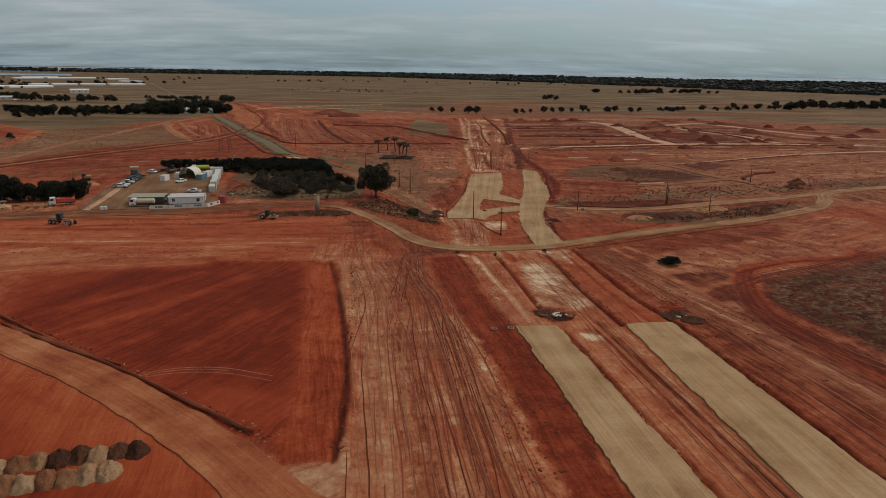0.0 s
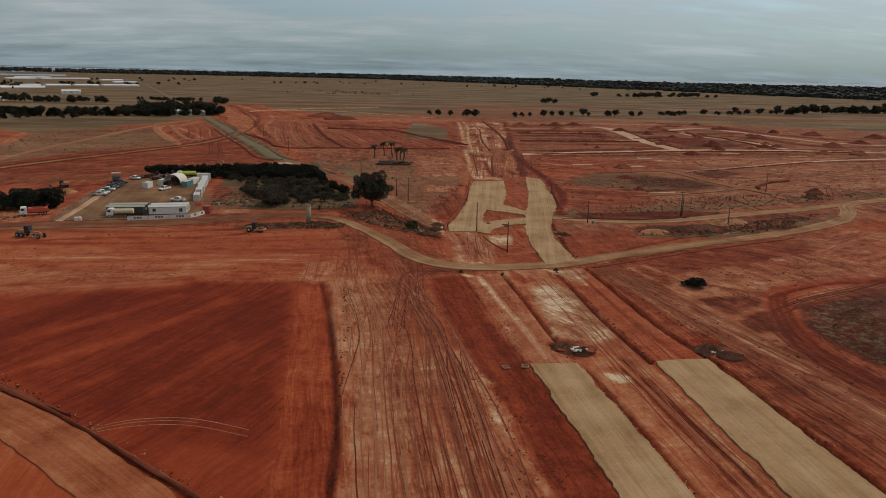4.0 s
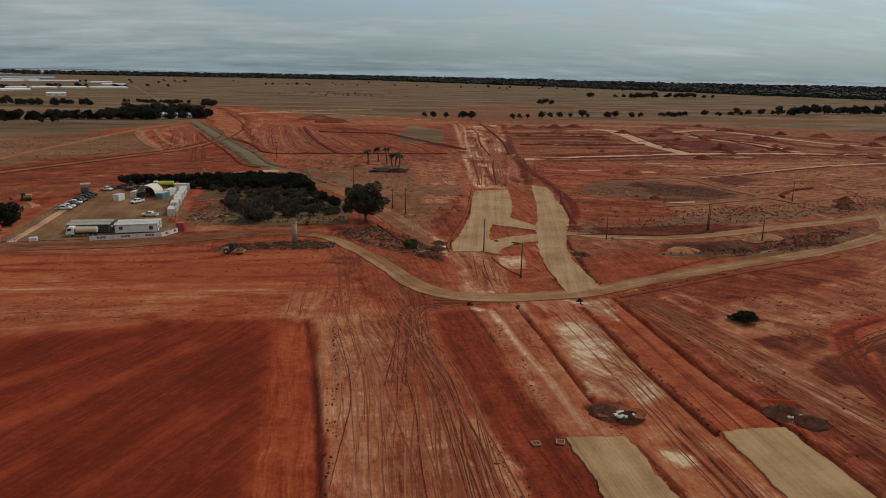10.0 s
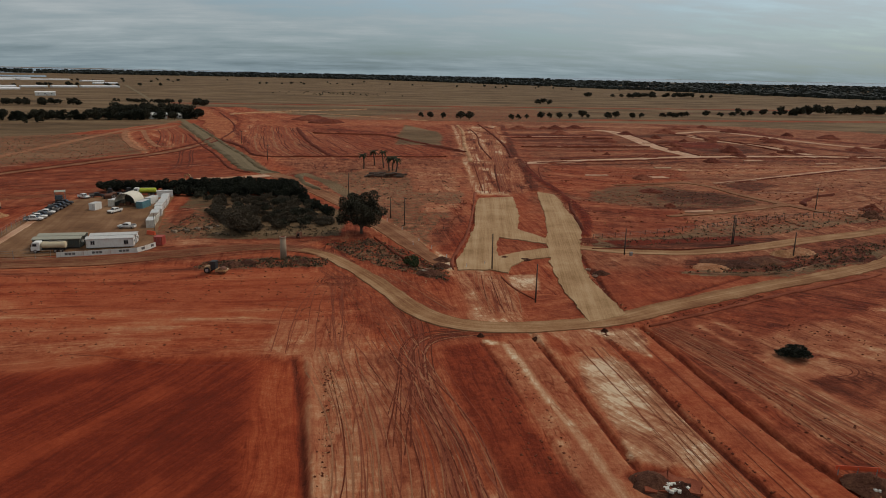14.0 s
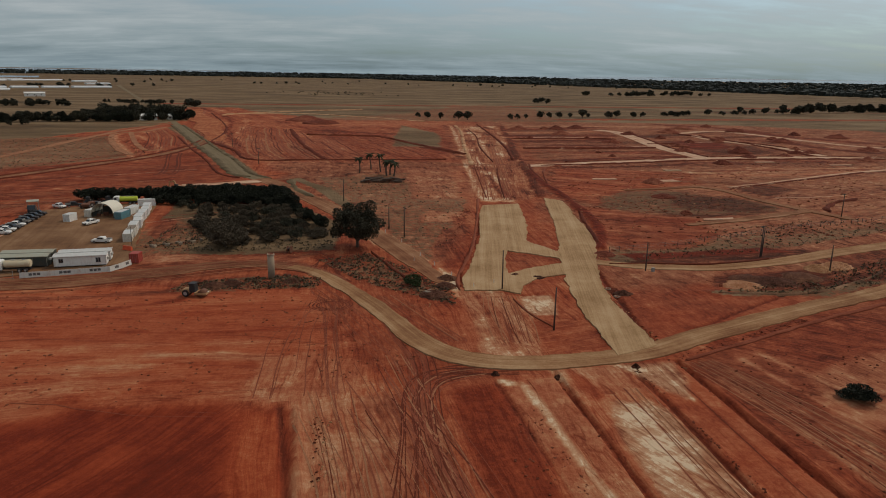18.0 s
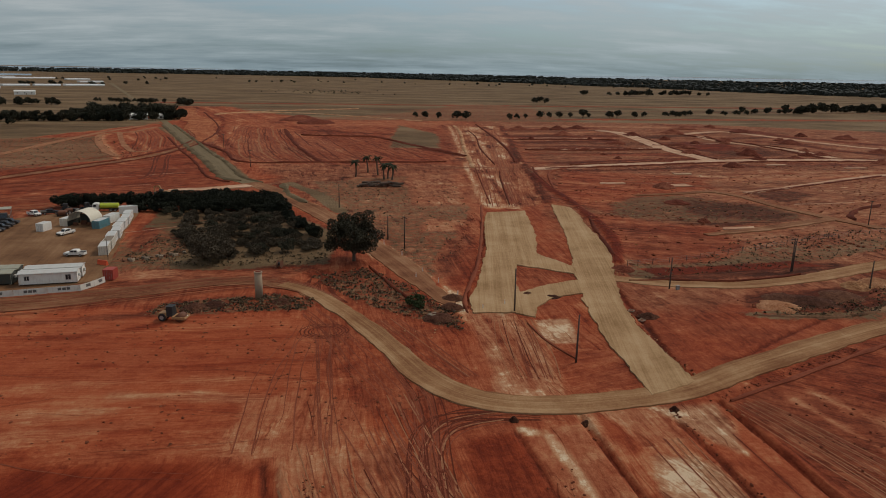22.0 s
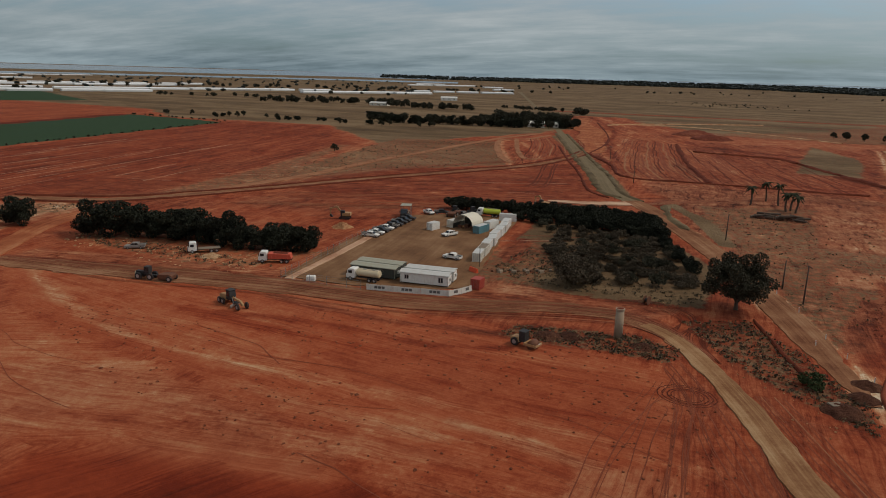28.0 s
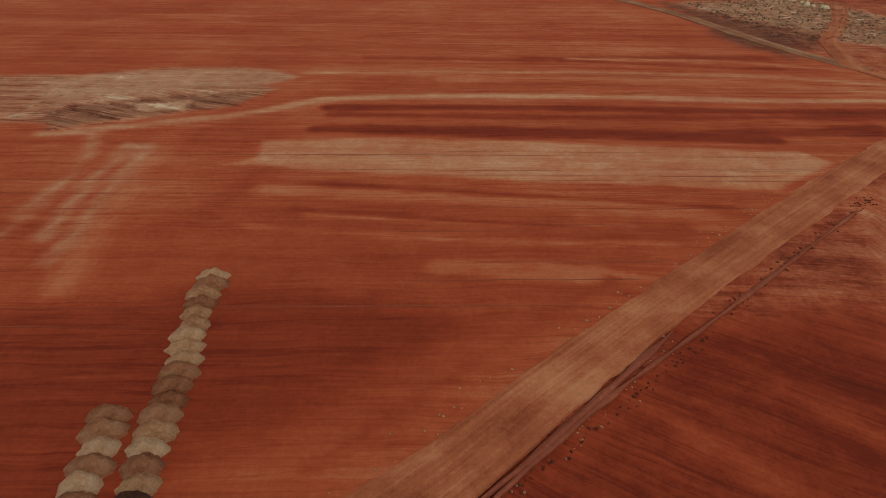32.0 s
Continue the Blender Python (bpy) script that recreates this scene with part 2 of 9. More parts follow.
M_SOIL = soil_material()
M_FILL = road_material("pale_fill", [(0.22, (0.225, 0.125, 0.056)), (0.5, (0.355, 0.217, 0.108)), (0.78, (0.45, 0.300, 0.165))], 0.8, 0.9)
M_HAUL = road_material("tan_haul_road", [(0.25, (0.17, 0.072, 0.031)), (0.5, (0.275, 0.142, 0.066)), (0.75, (0.38, 0.235, 0.122))], 1.0, 0.9)
M_TRACK = road_material("brown_track", [(0.25, (0.125, 0.045, 0.021)), (0.5, (0.225, 0.098, 0.047)), (0.75, (0.32, 0.17, 0.09))], 0.9, 0.9)
M_LIME = road_material("white_limestone", [(0.36, (0.25, 0.070, 0.032)), (0.47, (0.33, 0.155, 0.080)), (0.60, (0.42, 0.28, 0.165)), (0.85, (0.57, 0.46, 0.31))], 0.9, 2.2)
M_GREYROAD = road_material("grey_gravel_road", [(0.25, (0.10, 0.075, 0.040)), (0.5, (0.17, 0.125, 0.070)), (0.75, (0.25, 0.185, 0.11))], 0.5, 0.3)
M_RUT = road_material("dug_dark_soil", [(0.25, (0.060, 0.015, 0.009)), (0.5, (0.115, 0.027, 0.014)), (0.75, (0.19, 0.046, 0.022))], 0.4, 0.5)
M_YARD = road_material("yard_gravel", [(0.25, (0.11, 0.052, 0.026)), (0.5, (0.19, 0.098, 0.048)), (0.75, (0.28, 0.16, 0.085))], 0.4, 0.9)
M_PINK = road_material("pale_pink_track", [(0.25, (0.30, 0.135, 0.075)), (0.5, (0.46, 0.27, 0.165)), (0.75, (0.58, 0.40, 0.27))], 0.7, 0.9)
M_VERGE = road_material("grey_olive_verge", [(0.25, (0.06, 0.040, 0.020)), (0.5, (0.125, 0.090, 0.048)), (0.75, (0.21, 0.155, 0.09))], 0.5, 0.9)
M_FARM = road_material("red_brown_farm_track", [(0.25, (0.19, 0.045, 0.018)), (0.5, (0.31, 0.095, 0.039)), (0.75, (0.42, 0.175, 0.080))], 0.6, 1.0)
M_SCRAPE = road_material("damp_scraping", [(0.25, (0.17, 0.11, 0.055)), (0.5, (0.25, 0.17, 0.088)), (0.75, (0.34, 0.245, 0.135))], 0.6, 1.2)


# ---- shapes on the ground ----
RNG = np.random.default_rng(11)
_T = RNG.random((256, 256)).astype(np.float32)


def value_noise(x, y, scale, octaves=4, rough=0.55):
    """Smooth noise in 0..1 over arrays of places."""
    out, amp, total = np.zeros_like(x), 1.0, 0.0
    x, y = x * scale + 1000.5, y * scale + 1000.5
    for _ in range(octaves):
        ix, iy = np.floor(x).astype(int), np.floor(y).astype(int)
        fx, fy = x - ix, y - iy
        fx, fy = fx * fx * (3 - 2 * fx), fy * fy * (3 - 2 * fy)
        a, b = _T[ix % 256, iy % 256], _T[(ix + 1) % 256, iy % 256]
        c, d = _T[ix % 256, (iy + 1) % 256], _T[(ix + 1) % 256, (iy + 1) % 256]
        out += amp * ((a * (1 - fx) + b * fx) * (1 - fy) + (c * (1 - fx) + d * fx) * fy)
        total += amp
        amp *= rough
        x, y = x * 2.03 + 17.7, y * 2.03 + 5.3
    return out / total


def smooth(pts, step=2.0, closed=False):
    """Points every step metres on a smooth line through pts."""
    p = [np.array(q, float) for q in pts]
    n = len(p)
    out = []
    for i in range(n if closed else n - 1):
        if closed:
            a, b, c, d = p[i - 1], p[i], p[(i + 1) % n], p[(i + 2) % n]
        else:
            a, b, c, d = p[max(i - 1, 0)], p[i], p[i + 1], p[min(i + 2, n - 1)]
        m = max(2, int(np.linalg.norm(c - b) / step))
        for j in range(m):
            u = j / m
            out.append(0.5 * (2 * b + (c - a) * u + (2 * a - 5 * b + 4 * c - d) * u * u + (3 * b - a - 3 * c + d) * u ** 3))
    if not closed:
        out.append(p[-1])
    return np.array(out)


def densify(pts, step):
    out = []
    n = len(pts)
    for i in range(n):
        a, b = np.array(pts[i], float), np.array(pts[(i + 1) % n], float)
        m = max(1, int(np.linalg.norm(b - a) / step))
        out += [a + (b - a) * j / m for j in range(m)]
    return np.array(out)


def mesh_object(name, verts, faces, material, parent=None, uv=None):
    me = bpy.data.meshes.new(name)
    me.from_pydata([tuple(v) for v in verts], [], faces)
    me.materials.append(material)
    if uv is not None:
        lay = me.uv_layers.new(name="flow")
        idx = np.empty(len(me.loops), dtype=np.int32)
        me.loops.foreach_get("vertex_index", idx)
        lay.data.foreach_set("uv", np.asarray(uv, np.float32)[idx].ravel())
    ob = new(name, me)
    if parent:
        ob.parent = parent
    return ob


LAYER = [0.0]


def layer(z):
    """Each sheet lies a little above the one before it."""
    LAYER[0] += 0.0022
    return z + LAYER[0]


def ribbon(name, pts, width, z, material, rag=0.35, step=1.5, label="", closed=False, cols=4, parent=None, kind="structure", crown=0.0):
    """A strip of ground along a line, with ragged edges and a skirt that goes into the ground."""
    z = layer(z)
    c = smooth(pts, step, closed)
    w = np.interp(np.linspace(0, 1, len(c)), np.linspace(0, 1, len(width)), width) if isinstance(width, (list, tuple)) else np.full(len(c), float(width))
    d = np.gradient(c, axis=0)
    d /= np.linalg.norm(d, axis=1)[:, None] + 1e-9
    nrm = np.stack([-d[:, 1], d[:, 0]], 1)
    run = np.concatenate([[0], np.cumsum(np.linalg.norm(np.diff(c, axis=0), axis=1))])
    jl = (value_noise(c[:, 0], c[:, 1], 0.35, 3) - 0.5) * 2 * rag
    jr = (value_noise(c[:, 0] + 300, c[:, 1], 0.35, 3) - 0.5) * 2 * rag
    lump = 0.3 + 1.4 * value_noise(c[:, 0] + 77, c[:, 1] + 31, 0.22, 3, 0.6)
    verts, uv, faces = [], [], []
    rows = [-1.02] + list(np.linspace(-1, 1, cols + 1)) + [1.02]
    for i in range(len(c)):
        for j, f in enumerate(rows):
            half = w[i] / 2 + (jl[i] if f > 0 else jr[i])
            q = c[i] + nrm[i] * f * half
            edge = j in (0, len(rows) - 1)
            verts.append((q[0], q[1], -0.08 if edge else z + crown * lump[i] * (1 - f * f)))
            uv.append((f * half, run[i]))
    m = len(rows)
    for i in range(len(c) - 1):
        for j in range(m - 1):
            faces.append((i * m + j, (i + 1) * m + j, (i + 1) * m + j + 1, i * m + j + 1))
    ob = mesh_object(name, verts, faces, material, parent, uv)
    return tagged(ob, label, kind=kind) if label else ob


def patch(name, pts, z, material, rag=0.5, step=1.2, label="", turn=90, parent=None, curve=False):
    """A ragged-edged sheet of ground inside an outline."""
    z = layer(z)
    c = smooth(pts, step, True) if curve else densify(pts, step)
    n1 = (value_noise(c[:, 0], c[:, 1], 0.3, 5, 0.7) - 0.5) * 2.6 * rag
    n2 = (value_noise(c[:, 0] + 500, c[:, 1] + 90, 0.3, 5, 0.7) - 0.5) * 2.6 * rag
    c = c + np.stack([n1, n2], 1)
    bm = bmesh.new()
    vs = [bm.verts.new((x, y, z)) for x, y in c]
    bm.faces.new(vs)
    low = [bm.verts.new((x, y, -0.08)) for x, y in c]
    for i in range(len(vs)):
        j = (i + 1) % len(vs)
        bm.faces.new((vs[i], low[i], low[j], vs[j]))
    bmesh.ops.triangulate(bm, faces=[f for f in bm.faces if len(f.verts) > 4])
    bmesh.ops.recalc_face_normals(bm, faces=bm.faces)
    lay = bm.loops.layers.uv.new("flow")
    a = radians(turn)
    for f in bm.faces:
        for lp in f.loops:
            x, y, _ = lp.vert.co
            lp[lay].uv = (-x * math.sin(a) + y * math.cos(a), x * math.cos(a) + y * math.sin(a))
    me = bpy.data.meshes.new(name)
    bm.to_mesh(me)
    bm.free()
    me.materials.append(material)
    ob = new(name, me)
    if parent:
        ob.parent = parent
    return tagged(ob, label, kind="structure") if label else ob


M_REDRUT = road_material("red_pressed_soil", [(0.25, (0.12, 0.030, 0.016)), (0.5, (0.21, 0.058, 0.030)), (0.75, (0.32, 0.11, 0.058))], 0.4, 0.5)
M_TANRUT = road_material("tan_pressed_soil", [(0.25, (0.18, 0.065, 0.032)), (0.5, (0.29, 0.125, 0.062)), (0.75, (0.39, 0.20, 0.105))], 0.4, 0.5)
M_SOILROUGH = road_material("rough_brown_soil", [(0.30, (0.06, 0.028, 0.016)), (0.5, (0.15, 0.075, 0.040)), (0.72, (0.28, 0.16, 0.09))], 0.2, 1.0)


# ---- the ground: one sheet to the horizon ----
def axis_lines(lo, hi, fine, far_lo, far_hi, grow_lo, grow_hi):
    v = list(np.arange(lo, hi, fine))
    s, x, left = fine, lo, []
    while x > far_lo:
        s *= grow_lo
        x -= s
        left.append(x)
    s, x, right = fine, v[-1], []
    while x < far_hi:
        s *= grow_hi
        x += s
        right.append(x)
    return np.array(left[::-1] + v + right)


GX = axis_lines(-125, 115, 0.8, -5200, 5200, 1.017, 1.02)
GX = np.concatenate([GX[GX < -14], np.arange(-14, 62, 0.36), GX[GX > 62]])
GY = axis_lines(52, 235, 0.7, -3000, 5400, 1.05, 1.015)
X, Y = [g.astype(np.float64) for g in np.meshgrid(GX, GY)]
TONE, VEG, STREAK, CROP = np.full(X.shape, 0.46), np.zeros(X.shape), np.full(X.shape, 0.55), np.zeros(X.shape)
TURN = np.full(X.shape, 92.0)
DRY = np.full(X.shape, 0.30)
HEIGHT = (value_noise(X, Y, 0.12, 4) - 0.5) * 0.10

def far_rise(x, y):
    """The land lifts a little towards the horizon."""
    return 26.0 * np.clip((np.hypot(x, y - 60) - 2600) / 1800, 0, 1.2) ** 1.5


HEIGHT += far_rise(X, Y)
RAGGED = value_noise(X, Y, 0.09, 5, 0.6) - 0.5


def cut(pts, pad):
    p = np.array(pts, float)
    i0, i1 = np.searchsorted(GX, [p[:, 0].min() - pad, p[:, 0].max() + pad])
    j0, j1 = np.searchsorted(GY, [p[:, 1].min() - pad, p[:, 1].max() + pad])
    return (slice(j0, max(j1, j0 + 1)), slice(i0, max(i1, i0 + 1)))


def seg_distance(x, y, pts, closed):
    p = np.array(pts, float)
    d = np.full(x.shape, 1e9)
    for i in range(len(p) if closed else len(p) - 1):
        a, b = p[i], p[(i + 1) % len(p)]
        e = b - a
        t = np.clip(((x - a[0]) * e[0] + (y - a[1]) * e[1]) / (e @ e + 1e-9), 0, 1)
        d = np.minimum(d, np.hypot(x - a[0] - t * e[0], y - a[1] - t * e[1]))
    return d


def inside(x, y, pts):
    r = np.zeros(x.shape, bool)
    n = len(pts)
    for i in range(n):
        (x1, y1), (x2, y2) = pts[i], pts[(i + 1) % n]
        if y1 == y2:
            continue
        r ^= ((y1 > y) != (y2 > y)) & (x < (x2 - x1) * (y - y1) / (y2 - y1) + x1)
    return r


def blend(sl, w, tone=None, veg=None, streak=None, crop=None, turn=None, rise=None, dry=None):
    for arr, v in ((TONE, tone), (VEG, veg), (STREAK, streak), (CROP, crop), (DRY, dry)):
        if v is not None:
            arr[sl] = arr[sl] * (1 - w) + v * w
    if turn is not None:
        TURN[sl] = np.where(w > 0.5, turn, TURN[sl])
    if rise is not None:
        HEIGHT[sl] += rise * w


def zone(pts, soft=1.5, rag=4.0, **kw):
    """Changes the soil inside an outline, with a soft ragged edge."""
    sl = cut(pts, soft + rag)
    x, y = X[sl], Y[sl]
    if x.size == 0:
        return
    d = seg_distance(x, y, pts, True) * np.where(inside(x, y, pts), 1, -1) + RAGGED[sl] * rag
    w = np.clip(d / soft * 0.5 + 0.5, 0, 1)
    blend(sl, w * w * (3 - 2 * w), **kw)


def line(pts, width, soft=0.6, rag=0.6, **kw):
    """The same along a line."""
    p = smooth(pts, 6.0)
    sl = cut(p, width + soft + rag)
    x, y = X[sl], Y[sl]
    if x.size == 0:
        return
    d = width / 2 - seg_distance(x, y, p, False) + RAGGED[sl] * rag
    w = np.clip(d / soft * 0.5 + 0.5, 0, 1)
    blend(sl, w * w * (3 - 2 * w), **kw)


# far country: dry plain, paddocks and ploughed fields
zone([(-5300, 690), (-700, 640), (-150, 640), (-90, 800), (-30, 720), (60, 700), (140, 690), (300, 680), (420, 600), (560, 430), (5300, 300), (5300, 5500), (-5300, 5500)], 12, 40, tone=0.55, veg=1.0, streak=0.2)
zone([(-5300, 60), (-1080, 60), (-1080, 540), (-520, 900), (-280, 640), (-600, 640), (-5300, 900)], 12, 30, veg=0.9, tone=0.5, streak=0.3)
zone([(300, -200), (900, -200), (1400, 330), (560, 430), (420, 330), (330, 200)], 10, 60, veg=0.6)
zone([(-460, 560), (-310, 575), (-205, 470), (-140, 640), (-280, 650), (-620, 930), (-900, 900)], 5, 12, veg=0.85, tone=0.7)
zone([(-325, 229), (-223, 240), (-188, 262), (-212, 455), (-310, 570), (-384, 543)], 2, 3, tone=0.37, streak=0.9, turn=100, veg=0.0, crop=0.1)
zone([(-1050, 111), (-1080, 534), (-670, 610), (-510, 547), (-449, 212), (-599, 155)], 4, 6, tone=0.45, streak=0.7, turn=95, veg=0.0, crop=0.2)
zone([(-431, 207), (-500, 560), (-384, 543), (-336, 234)], 1.5, 2, crop=1.0, turn=100)
zone([(-445, 207), (-512, 556), (-498, 560), (-431, 207)], 2, 2, tone=0.12, veg=0.1)
zone([(-1020, 518), (-1015, 862), (-726, 708), (-812, 540)], 3, 4, crop=1.0)
zone([(-1000, 330), (-700, 120), (-640, 130), (-900, 420)], 3, 6, crop=0.0, veg=0.3, tone=0.15)
zone([(-1027, 20), (-1124, 113), (-999, 160), (-640, 176), (-596, 110), (-600, 20)], 4, 8, crop=0.9, veg=0.2)
# how dry and brown the soil is
zone([(52, 200), (110, 185), (240, 250), (600, 330), (600, 700), (110, 700), (70, 330)], 6, 20, dry=0.80)
zone([(-95, 392), (70, 395), (110, 700), (-100, 720)], 5, 15, dry=0.45)
zone([(-230, 240), (-40, 300), (-45, 440), (-215, 520)], 5, 12, dry=0.40)
zone([(12, 236), (20, 205), (38, 290), (46, 372), (60, 400), (-40, 400), (-20, 330)], 4, 10, dry=0.75)
zone([(-7, 160), (-3, 40), (16, 40), (12, 160)], 2, 4, dry=0.22)
zone([(58, 160), (60, 40), (150, 40), (150, 175), (112, 190)], 3, 8, dry=0.60)
zone([(38, 300), (80, 300), (125, 650), (75, 650)], 3, 8, dry=0.55)
zone([(-10, 60), (-150, 190), (-300, 150), (-290, -300), (60, -300), (60, 20)], 1.5, 2, dry=0.0)
zone([(-6, 147), (-16, 152), (-57, 151), (-71, 141), (-66, 119), (-38, 93), (-10, 67), (-4, 72)], 3, 8, dry=0.0)
zone([(-150, 192), (-118, 172), (-98, 144), (-72, 141), (-5, 158), (-4, 200), (-60, 207)], 3, 8, dry=0.16)
# west of the haul track: graded orange fields, streaked along the passes
zone([(-10, 60), (-150, 190), (-300, 150), (-290, -300), (60, -300), (60, 20)], 1.5, 2, tone=0.55, streak=0.45, turn=97, crop=0.24)
zone([(-150, 188), (-178, 186), (-205, 178), (-267, 144), (-290, 60), (-160, 60)], 4, 8, tone=0.57, streak=0.5, turn=97)
zone([(-38, 84), (-72, 112), (-86, 120), (-88, 70), (-76, 40), (-30, 30), (-10, 55)], 5, 9, tone=0.46, streak=0.30, turn=97)
zone([(-100, 50), (-100, 98), (-101, 136), (-113, 147), (-118, 145), (-116, 100), (-112, 62)], 0.7, 1.6, tone=0.74, streak=0.2, turn=97)
line([(-128, 62), (-133, 110), (-141, 165), (-146, 180)], 3, 1.2, 3, tone=0.32)
line([(-120, 64), (-124, 120), (-133, 165)], 5, 1.2, 4, tone=0.30)
line([(-92, 60), (-92, 90), (-94, 122)], 3.5, 1.2, 3, tone=0.66)
line([(-84, 68), (-85, 95), (-86, 112)], 1.6, 0.8, 2, tone=0.70)
line([(-72, 88), (-73, 106)], 4.5, 1.0, 2, tone=0.63)
line([(-157, 80), (-163, 138), (-159, 190)], 5, 1.5, 5, tone=0.66)
line([(-178, 100), (-190, 160)], 6, 2, 5, tone=0.40)
line([(-200, 80), (-215, 160)], 6, 2, 5, tone=0.50)
zone([(-126, -8), (-130, -30), (-144, -34), (-146, 0), (-147, 36), (-145, 48), (-139, 45), (-118, 28), (-114, 2)], 1.2, 6, tone=0.66, veg=0.34, streak=1.2, dry=0.7)
zone([(-124, 0), (-138, 10), (-142, 38), (-136, 38), (-122, 22)], 1.2, 6, tone=0.80, streak=1.0, turn=70)
line([(-134, 58), (-118, 38), (-105, 37), (-72, 43), (-49, 48), (-20, 40)], 4, 2.0, 5, tone=0.62)
line([(-110, 60), (-70, 52), (-45, 54)], 4, 3, 6, tone=0.44)
# the sunken dark field east of the haul track
zone([(-6, 147), (-16, 152), (-57, 151), (-71, 141), (-66, 119), (-38, 93), (-10, 67), (-4, 72)], 3.0, 8, crop=0.24, tone=0.35, streak=0.40, turn=62, rise=-0.35)
zone([(-98, 144), (-72, 141), (-58, 150), (-75, 165), (-118, 172)], 4, 8, tone=0.64, streak=0.5, turn=28, crop=0.1)
zone([(-150, 192), (-118, 172), (-75, 165), (-30, 157), (-5, 160), (-4, 196), (-60, 205), (-118, 196)], 3, 8, tone=0.56, streak=0.36, turn=-6, crop=0.12)
zone([(-60, 150), (-10, 150), (-6, 160), (-50, 168), (-75, 160)], 3, 8, tone=0.54, streak=0.45, turn=3)
zone([(-48, 170), (-20, 168), (-3, 178), (-6, 196), (-30, 194), (-70, 190)], 4, 8, tone=0.50, streak=0.35, turn=-4)
line([(-61, 112), (-38, 94), (-10, 69)], 2.0, 1.2, 2.0, tone=0.3)
zone([(-13.5, 147), (-7.5, 147), (-4.6, 92), (-4.8, 72), (-8, 72), (-9.5, 95)], 0.8, 1.5, tone=0.40, streak=0.7, turn=93)
# shallow step at the field's edge, its shadow line put into the soil tone
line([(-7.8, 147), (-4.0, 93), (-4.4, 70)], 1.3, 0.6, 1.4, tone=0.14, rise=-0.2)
line([(-7.0, 148), (-3.0, 93), (-3.4, 66)], 1.2, 0.6, 0.8, tone=0.40, rise=0.35)
# wheel-marked ground between the field and the carriageways
zone([(-7.5, 149), (-2.2, 92), (-3.0, 40), (14, 40), (15, 110), (11, 150), (4, 158), (-3, 166), (-7, 160)], 2.0, 7, tone=0.67, streak=0.8, turn=92)
zone([(-7.2, 152), (-7, 147), (-2.2, 92), (-3, 40), (3, 40), (1.6, 92), (-2.5, 150)], 2.0, 5, tone=0.70, streak=0.6, turn=93, dry=0.3)
zone([(5, 150), (8, 120), (10, 85), (12, 57), (18, 57), (17, 90), (15, 120), (13, 150)], 1.2, 3, tone=0.58, streak=0.7, turn=93)
zone([(11, 110), (13, 108), (17.5, 90), (19, 60), (15, 57), (13, 80)], 1.5, 4, tone=0.72, streak=0.5, turn=93)
zone([(14, 150), (20, 150), (22, 118), (24, 104), (26, 60), (26, 30), (20, 30), (19, 60), (18, 95), (15, 120)], 1.2, 3, tone=0.34, streak=0.35, turn=93)
zone([(-13, 69), (-7, 66), (-4, 70.5), (-0.5, 74.5), (3, 66), (9, 63.5), (10, 50), (-18, 50)], 1.0, 3.5, tone=0.72, streak=0.4, dry=0.85, turn=40)
zone([(-2.5, 110), (-1.8, 85), (-1.5, 60), (6, 60), (5, 85), (3, 110)], 1.5, 4, dry=0.45)
# along the carriageways
zone([(20.8, 153), (22.6, 118), (24.3, 106), (31, 106), (29.3, 155)], 0.8, 1.2, tone=0.66, streak=0.4, turn=93, dry=0.4)
line([(20.5, 154), (24.8, 149), (25.2, 131), (26.8, 112)], 1.6, 0.5, 0.8, tone=0.96, streak=0.1, crop=0.15, dry=0.8)
zone([(29.4, 155), (30.6, 118), (31.6, 104), (35, 57), (37, -40), (42, -40), (43.5, 57), (43, 106), (41.3, 156)], 0.8, 1.0, tone=0.62, streak=0.6, turn=93, dry=0.3)
zone([(41.3, 156), (42.8, 118), (43.4, 106), (52, 106), (50.4, 118), (48.5, 157)], 0.8, 1.0, tone=0.54, streak=0.45, turn=93, dry=0.2)
zone([(28, 115), (34, 115.5), (35, 109), (31, 108)], 0.8, 2, tone=0.2, streak=0.1, rise=-0.2)
zone([(49, 157), (52, 118), (54, 57), (56, -30), (66, -30), (66, 57), (66, 115), (60, 150), (70, 165), (60, 168)], 1.5, 4, tone=0.40, streak=0.8, turn=95)
zone([(54, 150), (60, 120), (66, 60), (120, 60), (118, 84), (74, 84), (70, 120), (84, 134), (125, 150), (112, 175), (70, 160)], 2, 5, tone=0.52, streak=0.6, turn=108)
line([(56, 150), (62, 118), (66, 92), (70, 60)], 2.2, 0.8, 2, tone=0.74)
line([(67, 110), (73, 92), (80, 76), (90, 60)], 2.2, 0.8, 1.5, tone=0.26)
zone([(75, 122), (77, 106), (79, 90), (88, 78), (150, 40), (170, 120), (128, 150), (96, 136), (84, 131)], 2, 4, tone=0.06, veg=0.42, streak=0.3)
for q, hw, hgt in (((112, 108), 34, 2.2), ((140, 95), 40, 2.6)):
    sl = cut([(q[0] - hw, q[1] - hw), (q[0] + hw, q[1] + hw)], 1)
    HEIGHT[sl] += hgt * np.clip(1 - np.hypot(X[sl] - q[0], Y[sl] - q[1]) / hw, 0, 1) ** 0.8
zone([(60, 128), (66, 127), (76, 133), (74, 138), (64, 136)], 1.5, 3, tone=0.22)
zone([(60, 138), (72, 136), (80, 142), (74, 150), (62, 148)], 2, 3, tone=0.6, streak=0.3)
line([(60, 150), (72, 144), (78, 137), (70, 132)], 1.2, 0.6, 1, tone=0.28)
